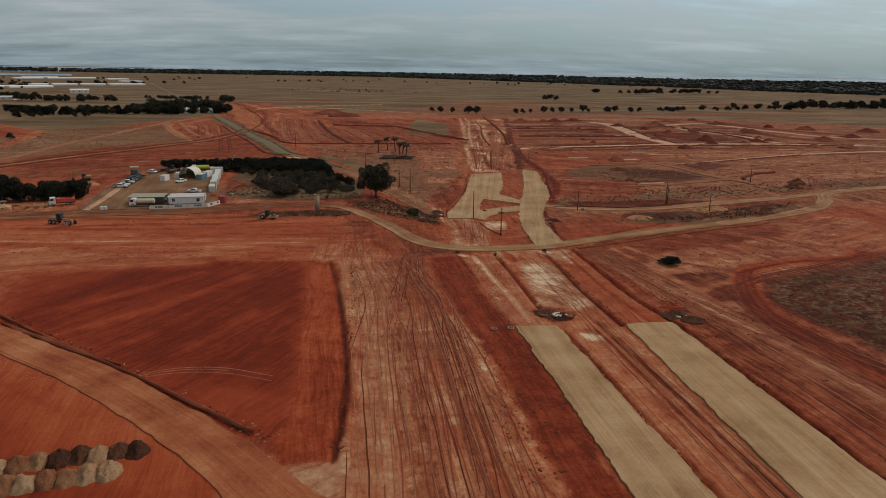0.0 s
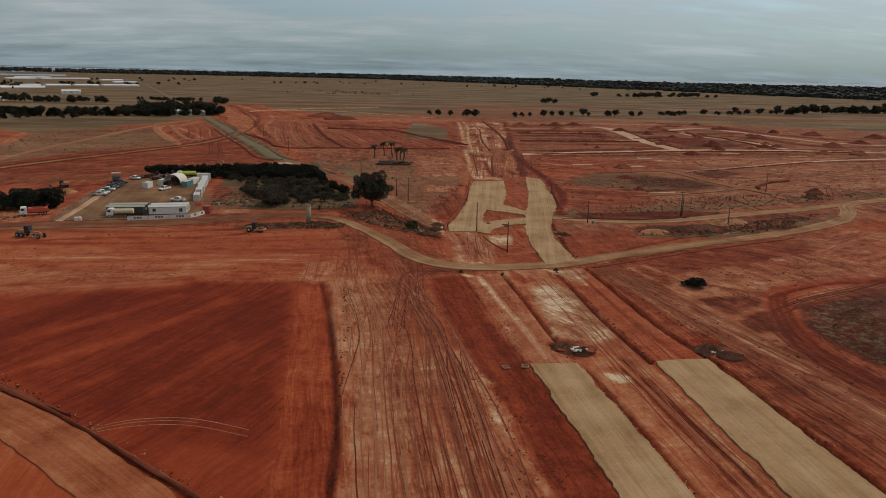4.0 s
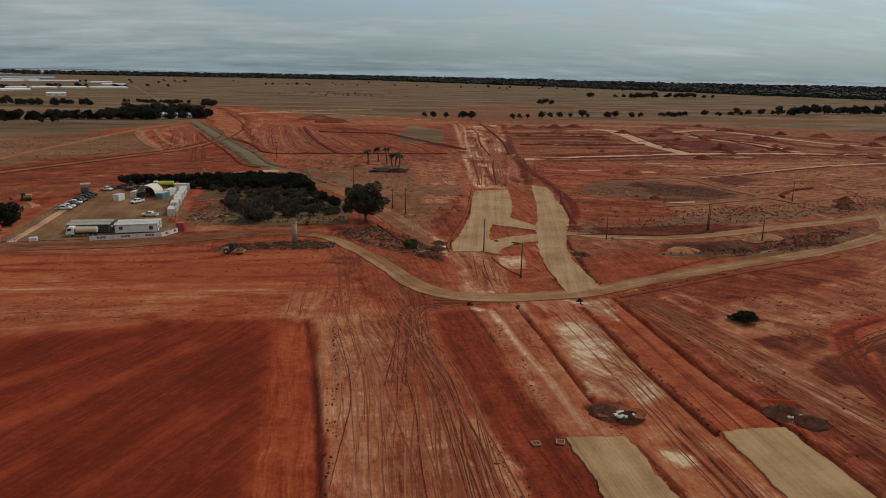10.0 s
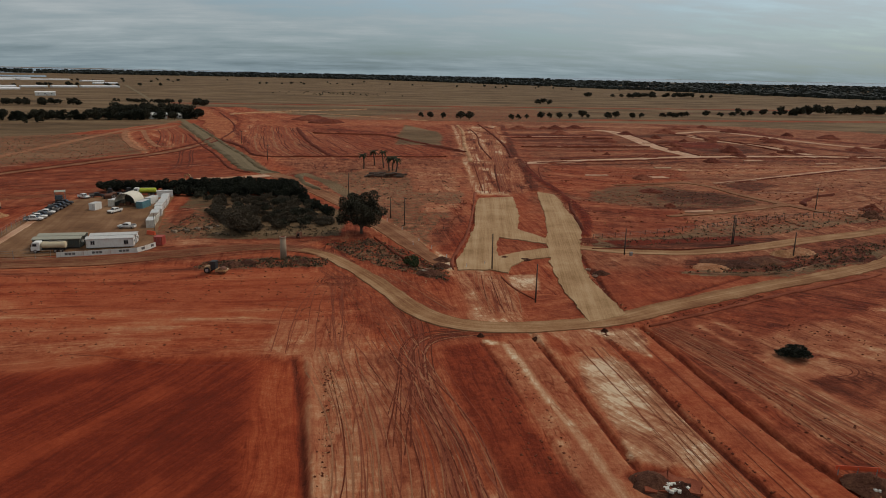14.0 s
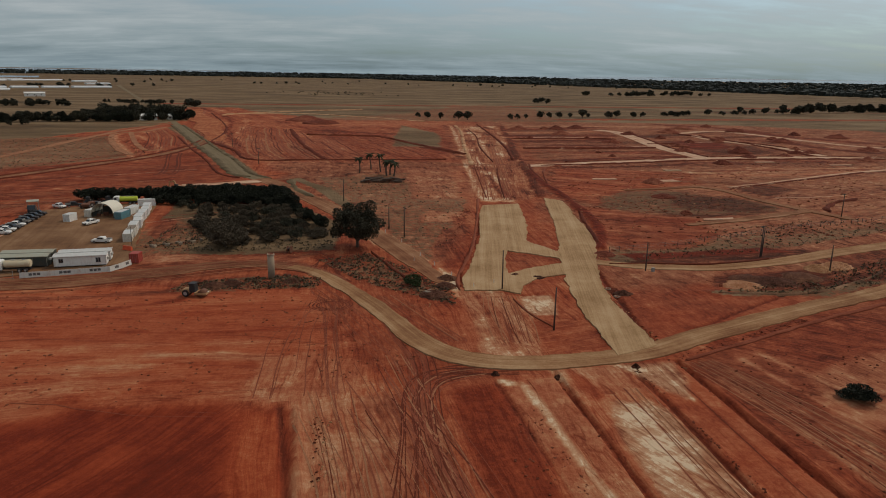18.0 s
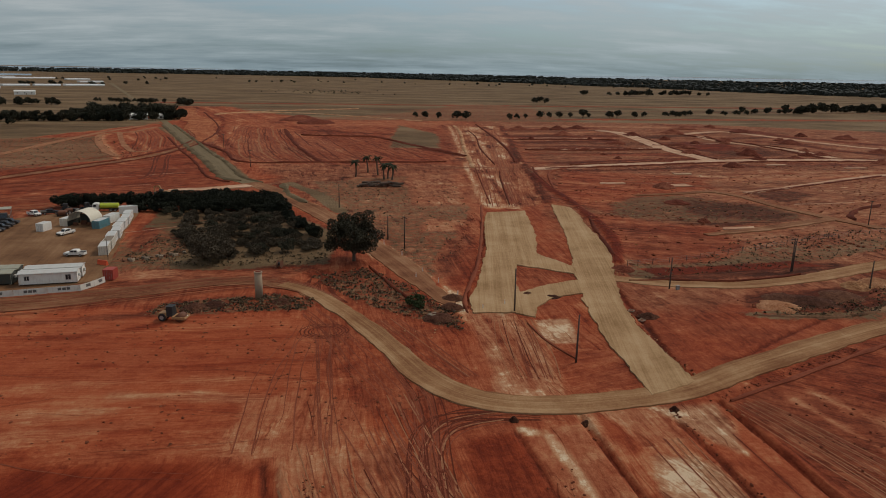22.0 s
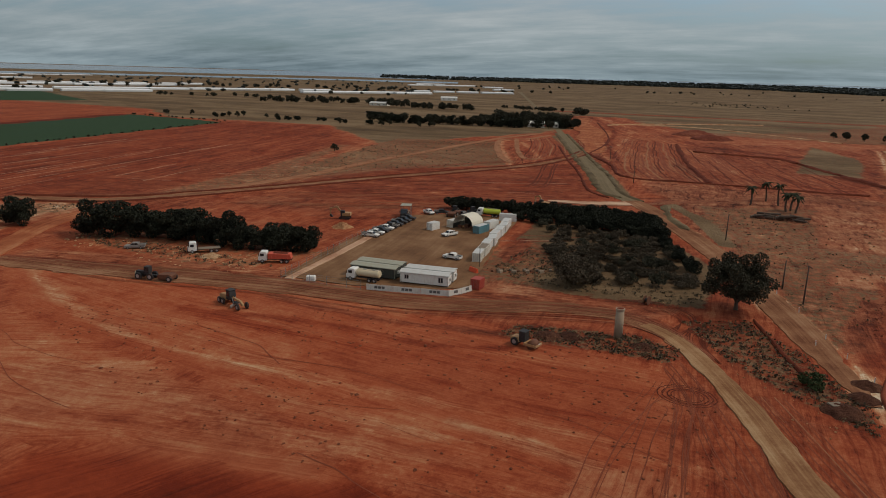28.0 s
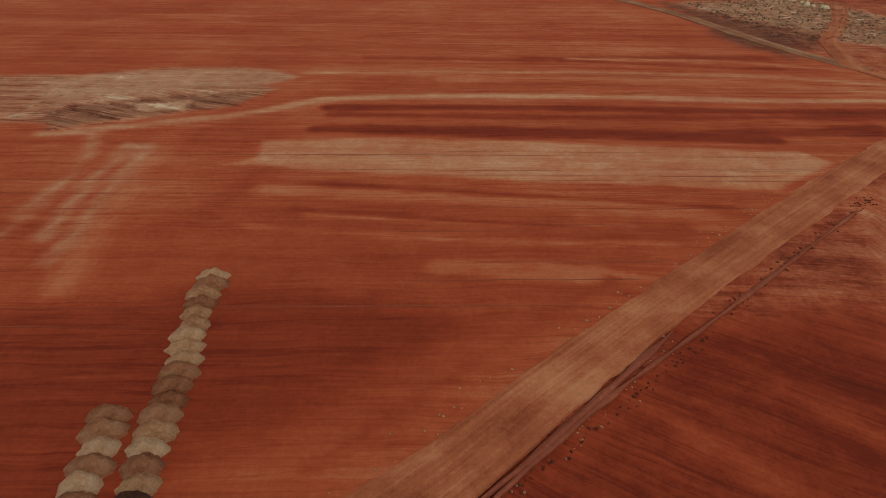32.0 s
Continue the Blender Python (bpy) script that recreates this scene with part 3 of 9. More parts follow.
# north of the crossing road
zone([(20, 192), (22, 166), (30, 164), (45, 166), (44, 200), (30, 197)], 1.0, 2, tone=0.52, streak=0.8, turn=95)
zone([(22, 193), (24, 170), (31, 168), (32, 192)], 0.8, 1.5, tone=0.66, streak=0.8, turn=93)
line([(25.5, 192), (29, 178), (32, 172)], 1.4, 0.5, 0.6, tone=0.86)
zone([(38, 166), (46, 166), (45, 172), (39, 172)], 0.8, 1.5, tone=0.15)
zone([(50, 165), (70, 172), (112, 192), (112, 200), (76, 196), (56, 206), (51, 190)], 1.5, 4, tone=0.40, streak=0.3)
zone([(68, 192), (96, 196), (120, 210), (150, 222), (150, 215), (118, 195), (92, 186), (72, 188)], 1.5, 4, tone=0.34, veg=0.6, rise=0.3)
zone([(58, 212), (70, 216), (100, 222), (150, 240), (230, 262), (230, 285), (140, 262), (100, 248), (64, 232)], 2, 5, tone=0.40, veg=0.55)
zone([(58, 210), (110, 217), (118, 222), (100, 224), (62, 220)], 1, 3, tone=0.14, streak=0.4, turn=10)
zone([(66, 262), (100, 236), (150, 250), (260, 300), (270, 370), (140, 385), (90, 380), (72, 330)], 3, 10, tone=0.54, streak=0.5, turn=20)
zone([(62, 262), (70, 250), (100, 262), (90, 300), (74, 330), (64, 320)], 3, 6, tone=0.40, streak=0.7, turn=112)
zone([(103, 311), (119, 307), (132, 298), (140, 277), (130, 269), (106, 263), (94, 271)], 2, 6, veg=0.78, tone=0.10)
zone([(146, 318), (166, 328), (169, 313), (150, 299)], 2, 6, veg=0.75, tone=0.2)
zone([(112, 320), (150, 330), (200, 345), (190, 352), (130, 340)], 2, 5, veg=0.6, tone=0.5)
# unsealed lots to the north east
zone([(80, 395), (300, 425), (420, 440), (430, 600), (300, 670), (150, 690), (120, 640), (95, 500)], 4, 14, tone=0.48, streak=0.7, turn=8)
zone([(60, 262), (100, 232), (150, 245), (260, 290), (430, 420), (430, 610), (300, 680), (150, 700), (110, 640), (70, 330)], 6, 25, veg=0.34)
for x0, y0, x1, y1, w, tn in ((100, 500, 182, 500, 9, 0.22), (100, 548, 186, 556, 9, 0.22), (96, 442, 182, 446, 8, 0.30), (100, 484, 186, 486, 5, 0.30), (205, 545, 240, 560, 14, 0.16), (200, 500, 245, 505, 16, 0.24),
                              (205, 460, 256, 455, 8, 0.20), (262, 540, 300, 548, 12, 0.24), (262, 580, 330, 590, 14, 0.3), (300, 440, 400, 450, 8, 0.26), (270, 500, 310, 500, 6, 0.2), (110, 590, 190, 600, 16, 0.3), (130, 640, 260, 640, 16, 0.62),
                              (270, 380, 400, 380, 8, 0.3), (110, 378, 200, 392, 5, 0.22), (150, 360, 260, 378, 6, 0.72), (210, 395, 300, 398, 4, 0.24)):
    line([(x0, y0), ((x0 + x1) / 2, (y0 + y1) / 2 + 2), (x1, y1)], w, 2.5, 7, tone=tn, streak=0.4, turn=5)
zone([(200, 430), (240, 436), (250, 480), (210, 490)], 4, 8, tone=0.18)
# centre: the line of the new road
zone([(40, 292), (56, 410), (66, 520), (80, 640), (125, 640), (98, 500), (82, 400), (68, 300)], 2, 4, tone=0.58, streak=0.6, turn=79)
for a, b, w in (((47, 296), (50, 318), 7), ((55, 330), (59, 352), 6), ((58, 380), (64, 420), 6), ((70, 440), (74, 470), 7), ((82, 530), (86, 560), 9), ((92, 590), (98, 620), 10), ((78, 480), (82, 510), 7)):
    line([a, b], w, 2.0, 6, tone=0.86, streak=0.25)
line([(44, 300), (52, 380), (60, 450), (72, 560), (80, 640)], 2.5, 1.0, 1.5, tone=0.86)
line([(52, 300), (58, 360), (68, 440), (86, 600)], 2, 1.0, 2, tone=0.24)
line([(66, 302), (74, 350), (86, 430), (102, 520), (122, 640)], 4, 1.0, 2, tone=0.16, rise=0.5)
zone([(70, 300), (95, 300), (110, 380), (92, 392), (78, 350)], 2, 5, tone=0.36, streak=0.8, turn=100)
zone([(42, 296), (56, 410), (66, 520), (80, 640), (120, 640), (96, 500), (80, 400), (66, 300)], 2, 6, streak=1.1, turn=79, dry=0.6)
for i in range(26):
    v = i / 25
    y, u = 298 + 330 * v, RNG.random()
    x = 42 + 36 * v + u * (22 + 14 * v)
    zone([(x + (2 + 2 * v) * math.cos(a), y + (6 + 9 * v) * math.sin(a)) for a in range(6)], 1.5, 8, tone=(0.92, 0.30, 0.80, 0.66, 0.24)[i % 5], dry=0.7)
# paddock between the old road and the new one
zone([(12, 236), (20, 205), (23, 228), (30, 258), (38, 290), (44, 340), (40, 372), (-15, 350), (-2, 290)], 2, 5, tone=0.46, veg=0.48, streak=0.3)
zone([(19, 212), (26, 212), (34, 240), (34, 262), (26, 250), (20, 232)], 1.5, 5, tone=0.34, veg=0.0)
zone([(20, 262), (30, 262), (33, 276), (24, 278)], 2, 5, tone=0.66, veg=0.1)
zone([(22, 300), (40, 300), (48, 372), (24, 370)], 3, 7, tone=0.56, veg=0.2)
zone([(16, 193), (22, 191), (22, 208), (15, 216)], 1.2, 3, tone=0.95, veg=0.0)
# north west: worked ground, tracks and the big graded lot
zone([(-30, 396), (0, 392), (40, 400), (60, 470), (68, 600), (40, 690), (-60, 690), (-90, 560), (-62, 440)], 3, 8, tone=0.42, streak=0.9, turn=112)
zone([(-50, 405), (-5, 396), (20, 400), (0, 480), (-30, 560), (-75, 540)], 2, 5, tone=0.52, streak=1.0, turn=108)
zone([(-120, 640), (60, 620), (100, 690), (-30, 715), (-90, 780)], 4, 14, tone=0.56, streak=0.5, turn=5)
zone([(22, 470), (52, 470), (62, 560), (40, 640), (30, 560)], 3, 7, veg=0.7, tone=0.5)
line([(-5, 396), (-35, 480), (-40, 540)], 3.5, 1.2, 2, tone=0.14)
line([(-30, 590), (20, 560), (70, 540)], 5, 2, 4, tone=0.16)
line([(40, 470), (54, 440), (62, 430)], 4, 1.5, 3, tone=0.15)
zone([(-218, 245), (-174, 296), (-160, 306), (-92, 296), (-40, 330), (-48, 362), (-80, 440), (-84, 442), (-144, 374), (-230, 290)], 3, 8, tone=0.38, streak=0.6, turn=20)
zone([(-175, 300), (-144, 374), (-84, 442), (-96, 480), (-150, 534), (-214, 509)], 3, 8, tone=0.5, veg=0.55, streak=0.3)
zone([(-98, 405), (-110, 438), (-146, 530), (-112, 520), (-92, 480), (-78, 450)], 2, 3, tone=0.44, streak=0.8, turn=100, veg=0.0)
line([(-98, 403), (-112, 438), (-148, 536), (-130, 560)], 3, 1, 1, tone=0.78, veg=0.0)
line([(-102, 460), (-118, 500), (-135, 535)], 3, 1, 1, tone=0.76)
zone([(-185, 262), (-165, 300), (-178, 345), (-215, 458), (-222, 452), (-195, 340)], 3, 9, veg=0.48, tone=0.55, dry=0.6)
zone([(-172, 300), (-156, 320), (-182, 420), (-215, 505), (-224, 500), (-195, 400)], 3, 6, tone=0.62, streak=0.7, turn=103)
line([(-128, 604), (-98, 522), (-75, 455), (-44, 362)], 11, 2, 3, veg=0.9, tone=0.5)
line([(-22, 346), (-11, 322), (-2.5, 290)], 4.5, 1.2, 1.5, veg=1.0, tone=0.4)
line([(-110, 326), (-102, 344), (-86, 351), (-55, 334), (-35, 342), (-8, 349), (-2, 361)], 6, 1.5, 3, tone=0.34)
zone([(-50, 405), (-46, 412), (-66, 470), (-80, 560), (-40, 600), (-5, 560), (20, 470), (30, 408)], 3, 6, veg=0.0)
# scrub by the crossroads in the west
zone([(-294, 190), (-288, 214), (-215, 232), (-180, 250), (-180, 222), (-214, 191), (-222, 170), (-272, 152)], 4, 10, veg=0.46, tone=0.74, streak=0.3, dry=0.8)
zone([(-187, 161), (-215, 186), (-182, 212), (-172, 205), (-168, 192)], 2, 4, veg=0.3, tone=0.6)
zone([(-275, 150), (-205, 158), (-190, 168), (-220, 188)], 5, 12, veg=0.36, tone=0.30, dry=0.9)
zone([(-176, 215), (-196, 206), (-186, 198), (-172, 206)], 1.5, 3, veg=0.5, tone=0.75)
zone([(-158, 218), (-148, 212), (-120, 208), (-98, 210), (-90, 232), (-128, 236)], 2, 4, veg=0.42, tone=0.58)
# before the compound
zone([(-150, 196), (-86, 206), (-30, 216), (-12, 220), (-8, 228), (-40, 228), (-90, 214), (-150, 204)], 1.5, 4, tone=0.52, streak=0.7, turn=14, dry=0.6)
zone([(-36, 199), (-7, 199), (-5, 206), (-14, 210.5), (-34, 206)], 1.2, 3, veg=0.44, tone=0.30)
zone([(-8, 222), (0, 205), (10, 194), (19, 186), (20, 195), (12, 214), (4, 228)], 1.5, 3, veg=0.46, tone=0.30)
zone([(-52, 232), (-30, 226), (-4, 230), (-2, 262), (-18, 290), (-56, 296)], 2, 4, veg=0.72, tone=0.16)
zone([(-56, 252), (-50, 226), (-38, 226), (-38, 250), (-50, 275)], 2, 4, veg=0.52, tone=0.42, dry=0.7)
zone([(-50, 222), (-36, 222), (-34, 228), (-48, 230)], 1.5, 3, tone=0.64, veg=0.3, dry=0.8)
zone([(-53, 252), (-49, 244), (-46, 246), (-50, 270), (-53, 270)], 0.6, 1.5, tone=0.28, veg=0.0)
zone([(-92, 240), (-110, 240), (-116, 275), (-95, 280)], 2, 5, tone=0.45, veg=0.15)

# limestone spilled on the median and beside the strips
zone([(34.5, 146), (39.4, 146.6), (40.4, 136), (41.4, 127), (40.6, 117), (37, 114.5), (34, 119), (32.4, 125), (32.2, 135)], 1.0, 5, tone=0.92, streak=0.35, dry=0.9)
zone([(35, 130), (37, 138), (35.5, 141), (33.5, 136)], 1.0, 4, tone=0.76)
zone([(32.2, 191.5), (38.2, 191.8), (37.5, 186), (36.3, 180.5), (31.2, 180.5), (31.4, 186)], 0.6, 1.5, tone=0.95, streak=0.2, dry=1.0)
zone([(33.8, 102.8), (36.0, 102.8), (37.8, 101.0), (38.0, 99.2), (36.2, 99.2), (34.2, 100.6)], 0.5, 1.0, tone=0.96, streak=0.1, dry=1.0)
for x, y, r in ((9.0, 80.8, 1.1), (10.4, 74.3, 1.0), (15.8, 101.9, 1.2), (12.2, 87.5, 0.7), (14.5, 99.0, 0.7), (17.5, 100.5, 0.8), (46, 300, 2.5), (60, 345, 2.5)):
    zone([(x + r * math.cos(a * 0.8), y + 1.4 * r * math.sin(a * 0.8)) for a in range(8)], 0.5, 1.0, tone=0.92, streak=0.1, dry=0.9)

# ---- the ground again, closer: wheel-marked strip, dug edges with shade in their tone, limestone ----
zone([(-7.6, 149), (-0.5, 151), (1.5, 125), (2.8, 104), (3.6, 88), (4, 40), (-3.2, 40), (-2.6, 88), (-5.1, 114)], 1.0, 3, tone=0.70, dry=0.45, streak=0.42, turn=93)
zone([(0, 151), (1.5, 125), (2.8, 104), (3.6, 88), (4, 40), (9, 40), (8.2, 88), (7.2, 125), (6.5, 152)], 1.0, 4, tone=0.58, dry=0.55, streak=0.55, turn=93)
zone([(8.4, 150), (8.6, 125), (9, 95), (10, 70), (10, 40), (12, 40), (12.6, 70), (11.4, 95), (11, 125), (10.4, 146)], 0.8, 2.5, tone=0.52, dry=0.65, streak=0.4, turn=92)
zone([(11, 112), (14.5, 112), (18.2, 90), (20, 60), (20, 40), (13, 40), (13, 70), (12, 90)], 1.0, 5, tone=0.66, dry=0.40, streak=0.5, turn=96)
zone([(13.5, 152), (19.6, 153), (22.0, 120), (23.6, 104), (26, 57), (28, 20), (23, 20), (20.5, 60), (18.6, 92), (16, 112), (13.6, 128)], 0.8, 3, tone=0.27, dry=0.12, streak=0.45, turn=94)
zone([(-15.5, 150), (-9, 147), (-7.1, 126), (-4.3, 105), (-3.4, 88), (-4, 66), (-11, 66), (-10.5, 89), (-12.4, 115)], 1.2, 2.5, tone=0.47, dry=0.0, streak=0.55, turn=94, crop=0.0)
# shallow trenches; the thin shadows in them are also darkened into the soil tone
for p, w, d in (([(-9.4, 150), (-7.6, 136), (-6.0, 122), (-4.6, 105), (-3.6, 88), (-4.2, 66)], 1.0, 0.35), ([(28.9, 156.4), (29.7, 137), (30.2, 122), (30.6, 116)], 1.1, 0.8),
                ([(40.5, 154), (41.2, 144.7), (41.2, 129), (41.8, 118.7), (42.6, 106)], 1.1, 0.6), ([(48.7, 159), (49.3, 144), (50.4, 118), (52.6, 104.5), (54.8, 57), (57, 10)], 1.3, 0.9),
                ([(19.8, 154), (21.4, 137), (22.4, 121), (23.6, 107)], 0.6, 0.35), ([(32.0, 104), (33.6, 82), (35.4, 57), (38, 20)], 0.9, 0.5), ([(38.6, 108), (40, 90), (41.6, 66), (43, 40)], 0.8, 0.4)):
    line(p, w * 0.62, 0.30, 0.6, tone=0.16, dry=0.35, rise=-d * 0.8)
    line([(x + 0.8, y) for x, y in p], 0.6, 0.5, 0.9, rise=0.09)
zone([(42, 154), (48.4, 157), (49.2, 144), (50, 118), (44, 117), (42.4, 128), (42.0, 145)], 0.6, 1.2, tone=0.52, dry=0.25, streak=0.35, turn=93)
zone([(20.6, 152), (28.4, 155), (29.4, 137), (29.8, 116), (24, 108), (22.6, 118), (21.8, 137)], 0.5, 0.8, tone=0.58, dry=0.5, streak=0.25, turn=93)
line([(23.6, 152), (24.6, 142), (25.3, 132), (26.4, 123.5), (26.8, 115), (27.2, 109)], 1.4, 0.35, 0.9, tone=0.88, streak=0.2, dry=0.7)
zone([(34.2, 147), (38.0, 146.6), (40.6, 144), (40.8, 130), (40.2, 118), (34, 115.6), (31.2, 118), (31.2, 127), (30.8, 138)], 0.5, 4, tone=0.76, dry=0.85, streak=0.8, turn=112)
zone([(34.8, 146), (38.0, 145.6), (39.6, 142), (39.8, 133), (37, 129), (33, 131), (32.4, 139)], 0.6, 4, tone=0.95, dry=0.95, streak=0.5, turn=112)
zone([(33.4, 125), (38, 127), (39.6, 121), (36, 118)], 0.6, 4, tone=0.70, dry=0.9, streak=1.0, turn=112)
zone([(28.5, 157.5), (31, 158), (40, 157.6), (40.4, 149), (35, 148), (29.6, 149)], 0.8, 3, tone=0.68, dry=0.45, streak=0.7, turn=95)
zone([(31.4, 157), (33.4, 153), (34, 148), (32, 147), (30.4, 152)], 0.6, 3, tone=0.36, dry=0.2)
zone([(38, 158), (48.2, 158.6), (47.2, 153), (45, 146.0), (42.0, 148.6), (40.6, 153)], 0.8, 3, tone=0.80, dry=1.0, streak=0.8, turn=92)
zone([(50.4, 159), (62, 166), (84, 177), (118, 190), (112, 172), (84, 160), (66, 152), (57, 130), (52, 128)], 1.2, 5, tone=0.34, dry=0.45, streak=0.5, turn=140)
for a, b in (((52, 152), (56, 118)), ((55, 155), (60, 122)), ((59, 158), (64, 126)), ((63, 160), (70, 136))):
    line([a, ((a[0] + b[0]) / 2 + 0.5, (a[1] + b[1]) / 2), b], 1.0, 0.7, 2.5, tone=0.70, dry=0.6)
zone([(57, 57), (66, 57), (62, 95), (57, 118), (53.5, 118), (54.6, 90)], 1.0, 5, tone=0.38, dry=0.4, streak=1.0, turn=98)
zone([(65.7, 123.4), (74.2, 128.5), (76.7, 126.6), (70.9, 118.2), (66.1, 117.4)], 0.8, 3, tone=0.16, dry=0.5)
for p in ([(137, 189), (128.4, 168), (121.8, 154), (112.7, 147), (101, 146), (89, 141.6), (82, 137.4), (76.7, 127), (72.8, 116.5), (70.8, 105), (71.5, 93), (73.5, 80), (80, 60)],):
    line(p, 5.5, 0.8, 1.5, tone=0.42, veg=0.0, dry=0.15, streak=0.3)
    for o in (-2.4, -0.6, 1.4):
        line([(x + o, y + o * 0.5) for x, y in p], 0.7, 0.4, 0.8, tone=0.12, veg=0.0, rise=-0.15)
# road-edge ditches, with the shading along them painted as a dark tone
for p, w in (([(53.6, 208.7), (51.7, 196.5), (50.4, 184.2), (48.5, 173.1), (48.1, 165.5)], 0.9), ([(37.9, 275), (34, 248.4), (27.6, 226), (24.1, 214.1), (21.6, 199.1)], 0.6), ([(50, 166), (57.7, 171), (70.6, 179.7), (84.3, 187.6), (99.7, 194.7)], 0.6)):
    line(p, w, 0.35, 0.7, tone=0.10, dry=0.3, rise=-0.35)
zone([(20.6, 197), (29, 196), (30.4, 178), (28.6, 161.5), (20, 161.5), (20.4, 178)], 0.8, 2.5, tone=0.66, dry=0.60, streak=0.55, turn=93)
zone([(23, 196), (26, 190), (27, 176), (25, 165), (23.6, 176)], 0.6, 2.5, tone=0.48, dry=0.45, streak=0.7, turn=93)
zone([(31, 178), (40, 176), (40, 165), (30.4, 163)], 0.8, 4, tone=0.40, dry=0.30, streak=0.5, turn=20)
zone([(72, 195), (78.5, 202), (98, 206), (114, 210), (132, 216), (124, 198), (100, 192), (84, 190)], 1.0, 4, tone=0.16, dry=0.7, veg=0.22, streak=0.6, turn=20)
zone([(100, 196), (134, 208), (146, 216), (150, 226), (132, 222), (112, 214)], 1.5, 5, tone=0.30, dry=0.7, veg=0.30)
for p in ([(16.2, 205), (12.6, 217), (7.2, 232), (0.7, 252), (-5.2, 272), (-17.2, 302), (-30.4, 331)], [(23.2, 198), (19.4, 211), (14, 232), (7.6, 252), (1.6, 272), (-10.4, 302), (-23.2, 331)]):
    line(p, 0.8, 0.5, 1.4, tone=0.84, dry=0.6)
# sunken dark field: deep red with sweeping passes
zone([(-56, 139), (-50, 144.5), (-37, 147), (-34, 151.5), (-16, 151.5), (-13.5, 126), (-12.4, 105.5), (-11.4, 84), (-36, 96), (-60, 116), (-66, 128)], 2.0, 6, tone=0.23, streak=0.42, turn=62, dry=0.0, crop=0.16)
for a, b, w, tn in (((-46, 112), (-26, 140), 2.6, 0.40), ((-38, 104), (-24, 126), 1.6, 0.38), ((-30, 98), (-21, 118), 1.2, 0.42), ((-54, 122), (-36, 143), 3.0, 0.36), ((-22, 92), (-15, 112), 1.4, 0.38), ((-20, 96), (-14.5, 124), 1.0, 0.14), ((-34, 108), (-20, 138), 1.2, 0.12)):
    line([a, ((a[0] + b[0]) / 2 + 0.8, (a[1] + b[1]) / 2), b], w, 1.4, 3, tone=tn)
# the flat before the compound: pale dry scrapes among red
for p, w, tn, dr in (([(-72, 158), (-54, 156.5), (-38, 157.5), (-24, 160)], 3.0, 0.66, 0.3), ([(-66, 153), (-48, 152), (-36, 154)], 1.6, 0.34, 0.1), ([(-60, 165), (-38, 163), (-18, 166)], 1.8, 0.64, 0.3), ([(-80, 176), (-50, 172), (-22, 172), (-6, 170)], 2.4, 0.62, 0.25),
                     ([(-90, 186), (-60, 184), (-30, 186), (-8, 188)], 2.0, 0.40, 0.1), ([(-40, 178), (-20, 177), (-4, 179)], 1.4, 0.36, 0.1), ([(-30, 168), (-16, 166), (-6, 163)], 3.0, 0.70, 0.5), ([(-55, 191), (-30, 192), (-10, 193)], 1.4, 0.62, 0.2),
                     ([(-146.7, 197), (-131, 188), (-114.6, 180), (-90, 172), (-68, 170), (-49, 171)], 2.0, 0.74, 0.3), ([(-84, 187), (-62.5, 190.5), (-43, 190), (-32, 194)], 1.0, 0.36, 0.2), ([(-81, 199), (-67, 198), (-56, 197), (-47, 198), (-34, 200)], 2.0, 0.34, 0.5)):
    line(p, w, 1.0, 3.5, tone=tn, dry=dr, streak=0.7, turn=0)
zone([(-15, 152), (-6, 150), (2, 153), (2, 160), (-4, 168), (-14, 164)], 1.5, 7, tone=0.62, dry=0.40, streak=0.40, turn=88)
zone([(-94, 145), (-95, 154), (-87, 161), (-72.5, 162), (-57, 158), (-47, 158), (-39, 156), (-41, 150), (-57, 148), (-69, 147), (-76, 142), (-86, 141)], 4.0, 9, tone=0.62, dry=0.35, streak=0.55, turn=11)
# western fields: pale and dark passes
zone([(-112, 53), (-116, 72), (-118, 111), (-119, 145), (-114.4, 149), (-101.5, 136), (-101.3, 109), (-101, 83), (-100.6, 55)], 0.7, 2.0, tone=0.745, dry=0.22, streak=0.25, turn=97)
for p, w, tn, dr in (([(-119, 61), (-122.7, 91), (-124.2, 143)], 4.0, 0.26, 0.0), ([(-132, 60), (-138, 102), (-143, 158), (-147, 178)], 3.5, 0.24, 0.0), ([(-110, 15), (-118, 31), (-128, 48), (-137, 57), (-142.7, 79), (-147.5, 115), (-150, 151), (-155, 184)], 3.4, 0.77, 0.35),
                     ([(-157, 48), (-162, 77), (-168, 117), (-170, 157), (-165, 190)], 2.6, 0.70, 0.2), ([(-67, 41), (-75, 40.3), (-87, 37.8), (-107, 35)], 1.8, 0.70, 0.4), ([(-73, 37), (-83, 35), (-97, 32.6), (-107, 32)], 1.6, 0.76, 0.5), ([(-60, 33), (-75, 31), (-100, 28), (-112, 22)], 1.6, 0.72, 0.4),
                     ([(-92.6, 59), (-91.2, 92), (-90.2, 127)], 1.3, 0.66, 0.0), ([(-80, 60), (-79.4, 85), (-81, 117)], 1.0, 0.64, 0.0), ([(-95, 60), (-94.5, 95), (-94, 128)], 1.0, 0.34, 0.0), ([(-85.5, 66), (-85, 100), (-86, 120)], 0.9, 0.35, 0.0), ([(-180, 110), (-184, 150), (-178, 184)], 2.5, 0.72, 0.1), ([(-174, 60), (-178, 110), (-178, 160)], 2.5, 0.40, 0.0)):
    line(p, w, 0.9, 2.0, tone=tn, dry=dr, streak=0.4, turn=97)
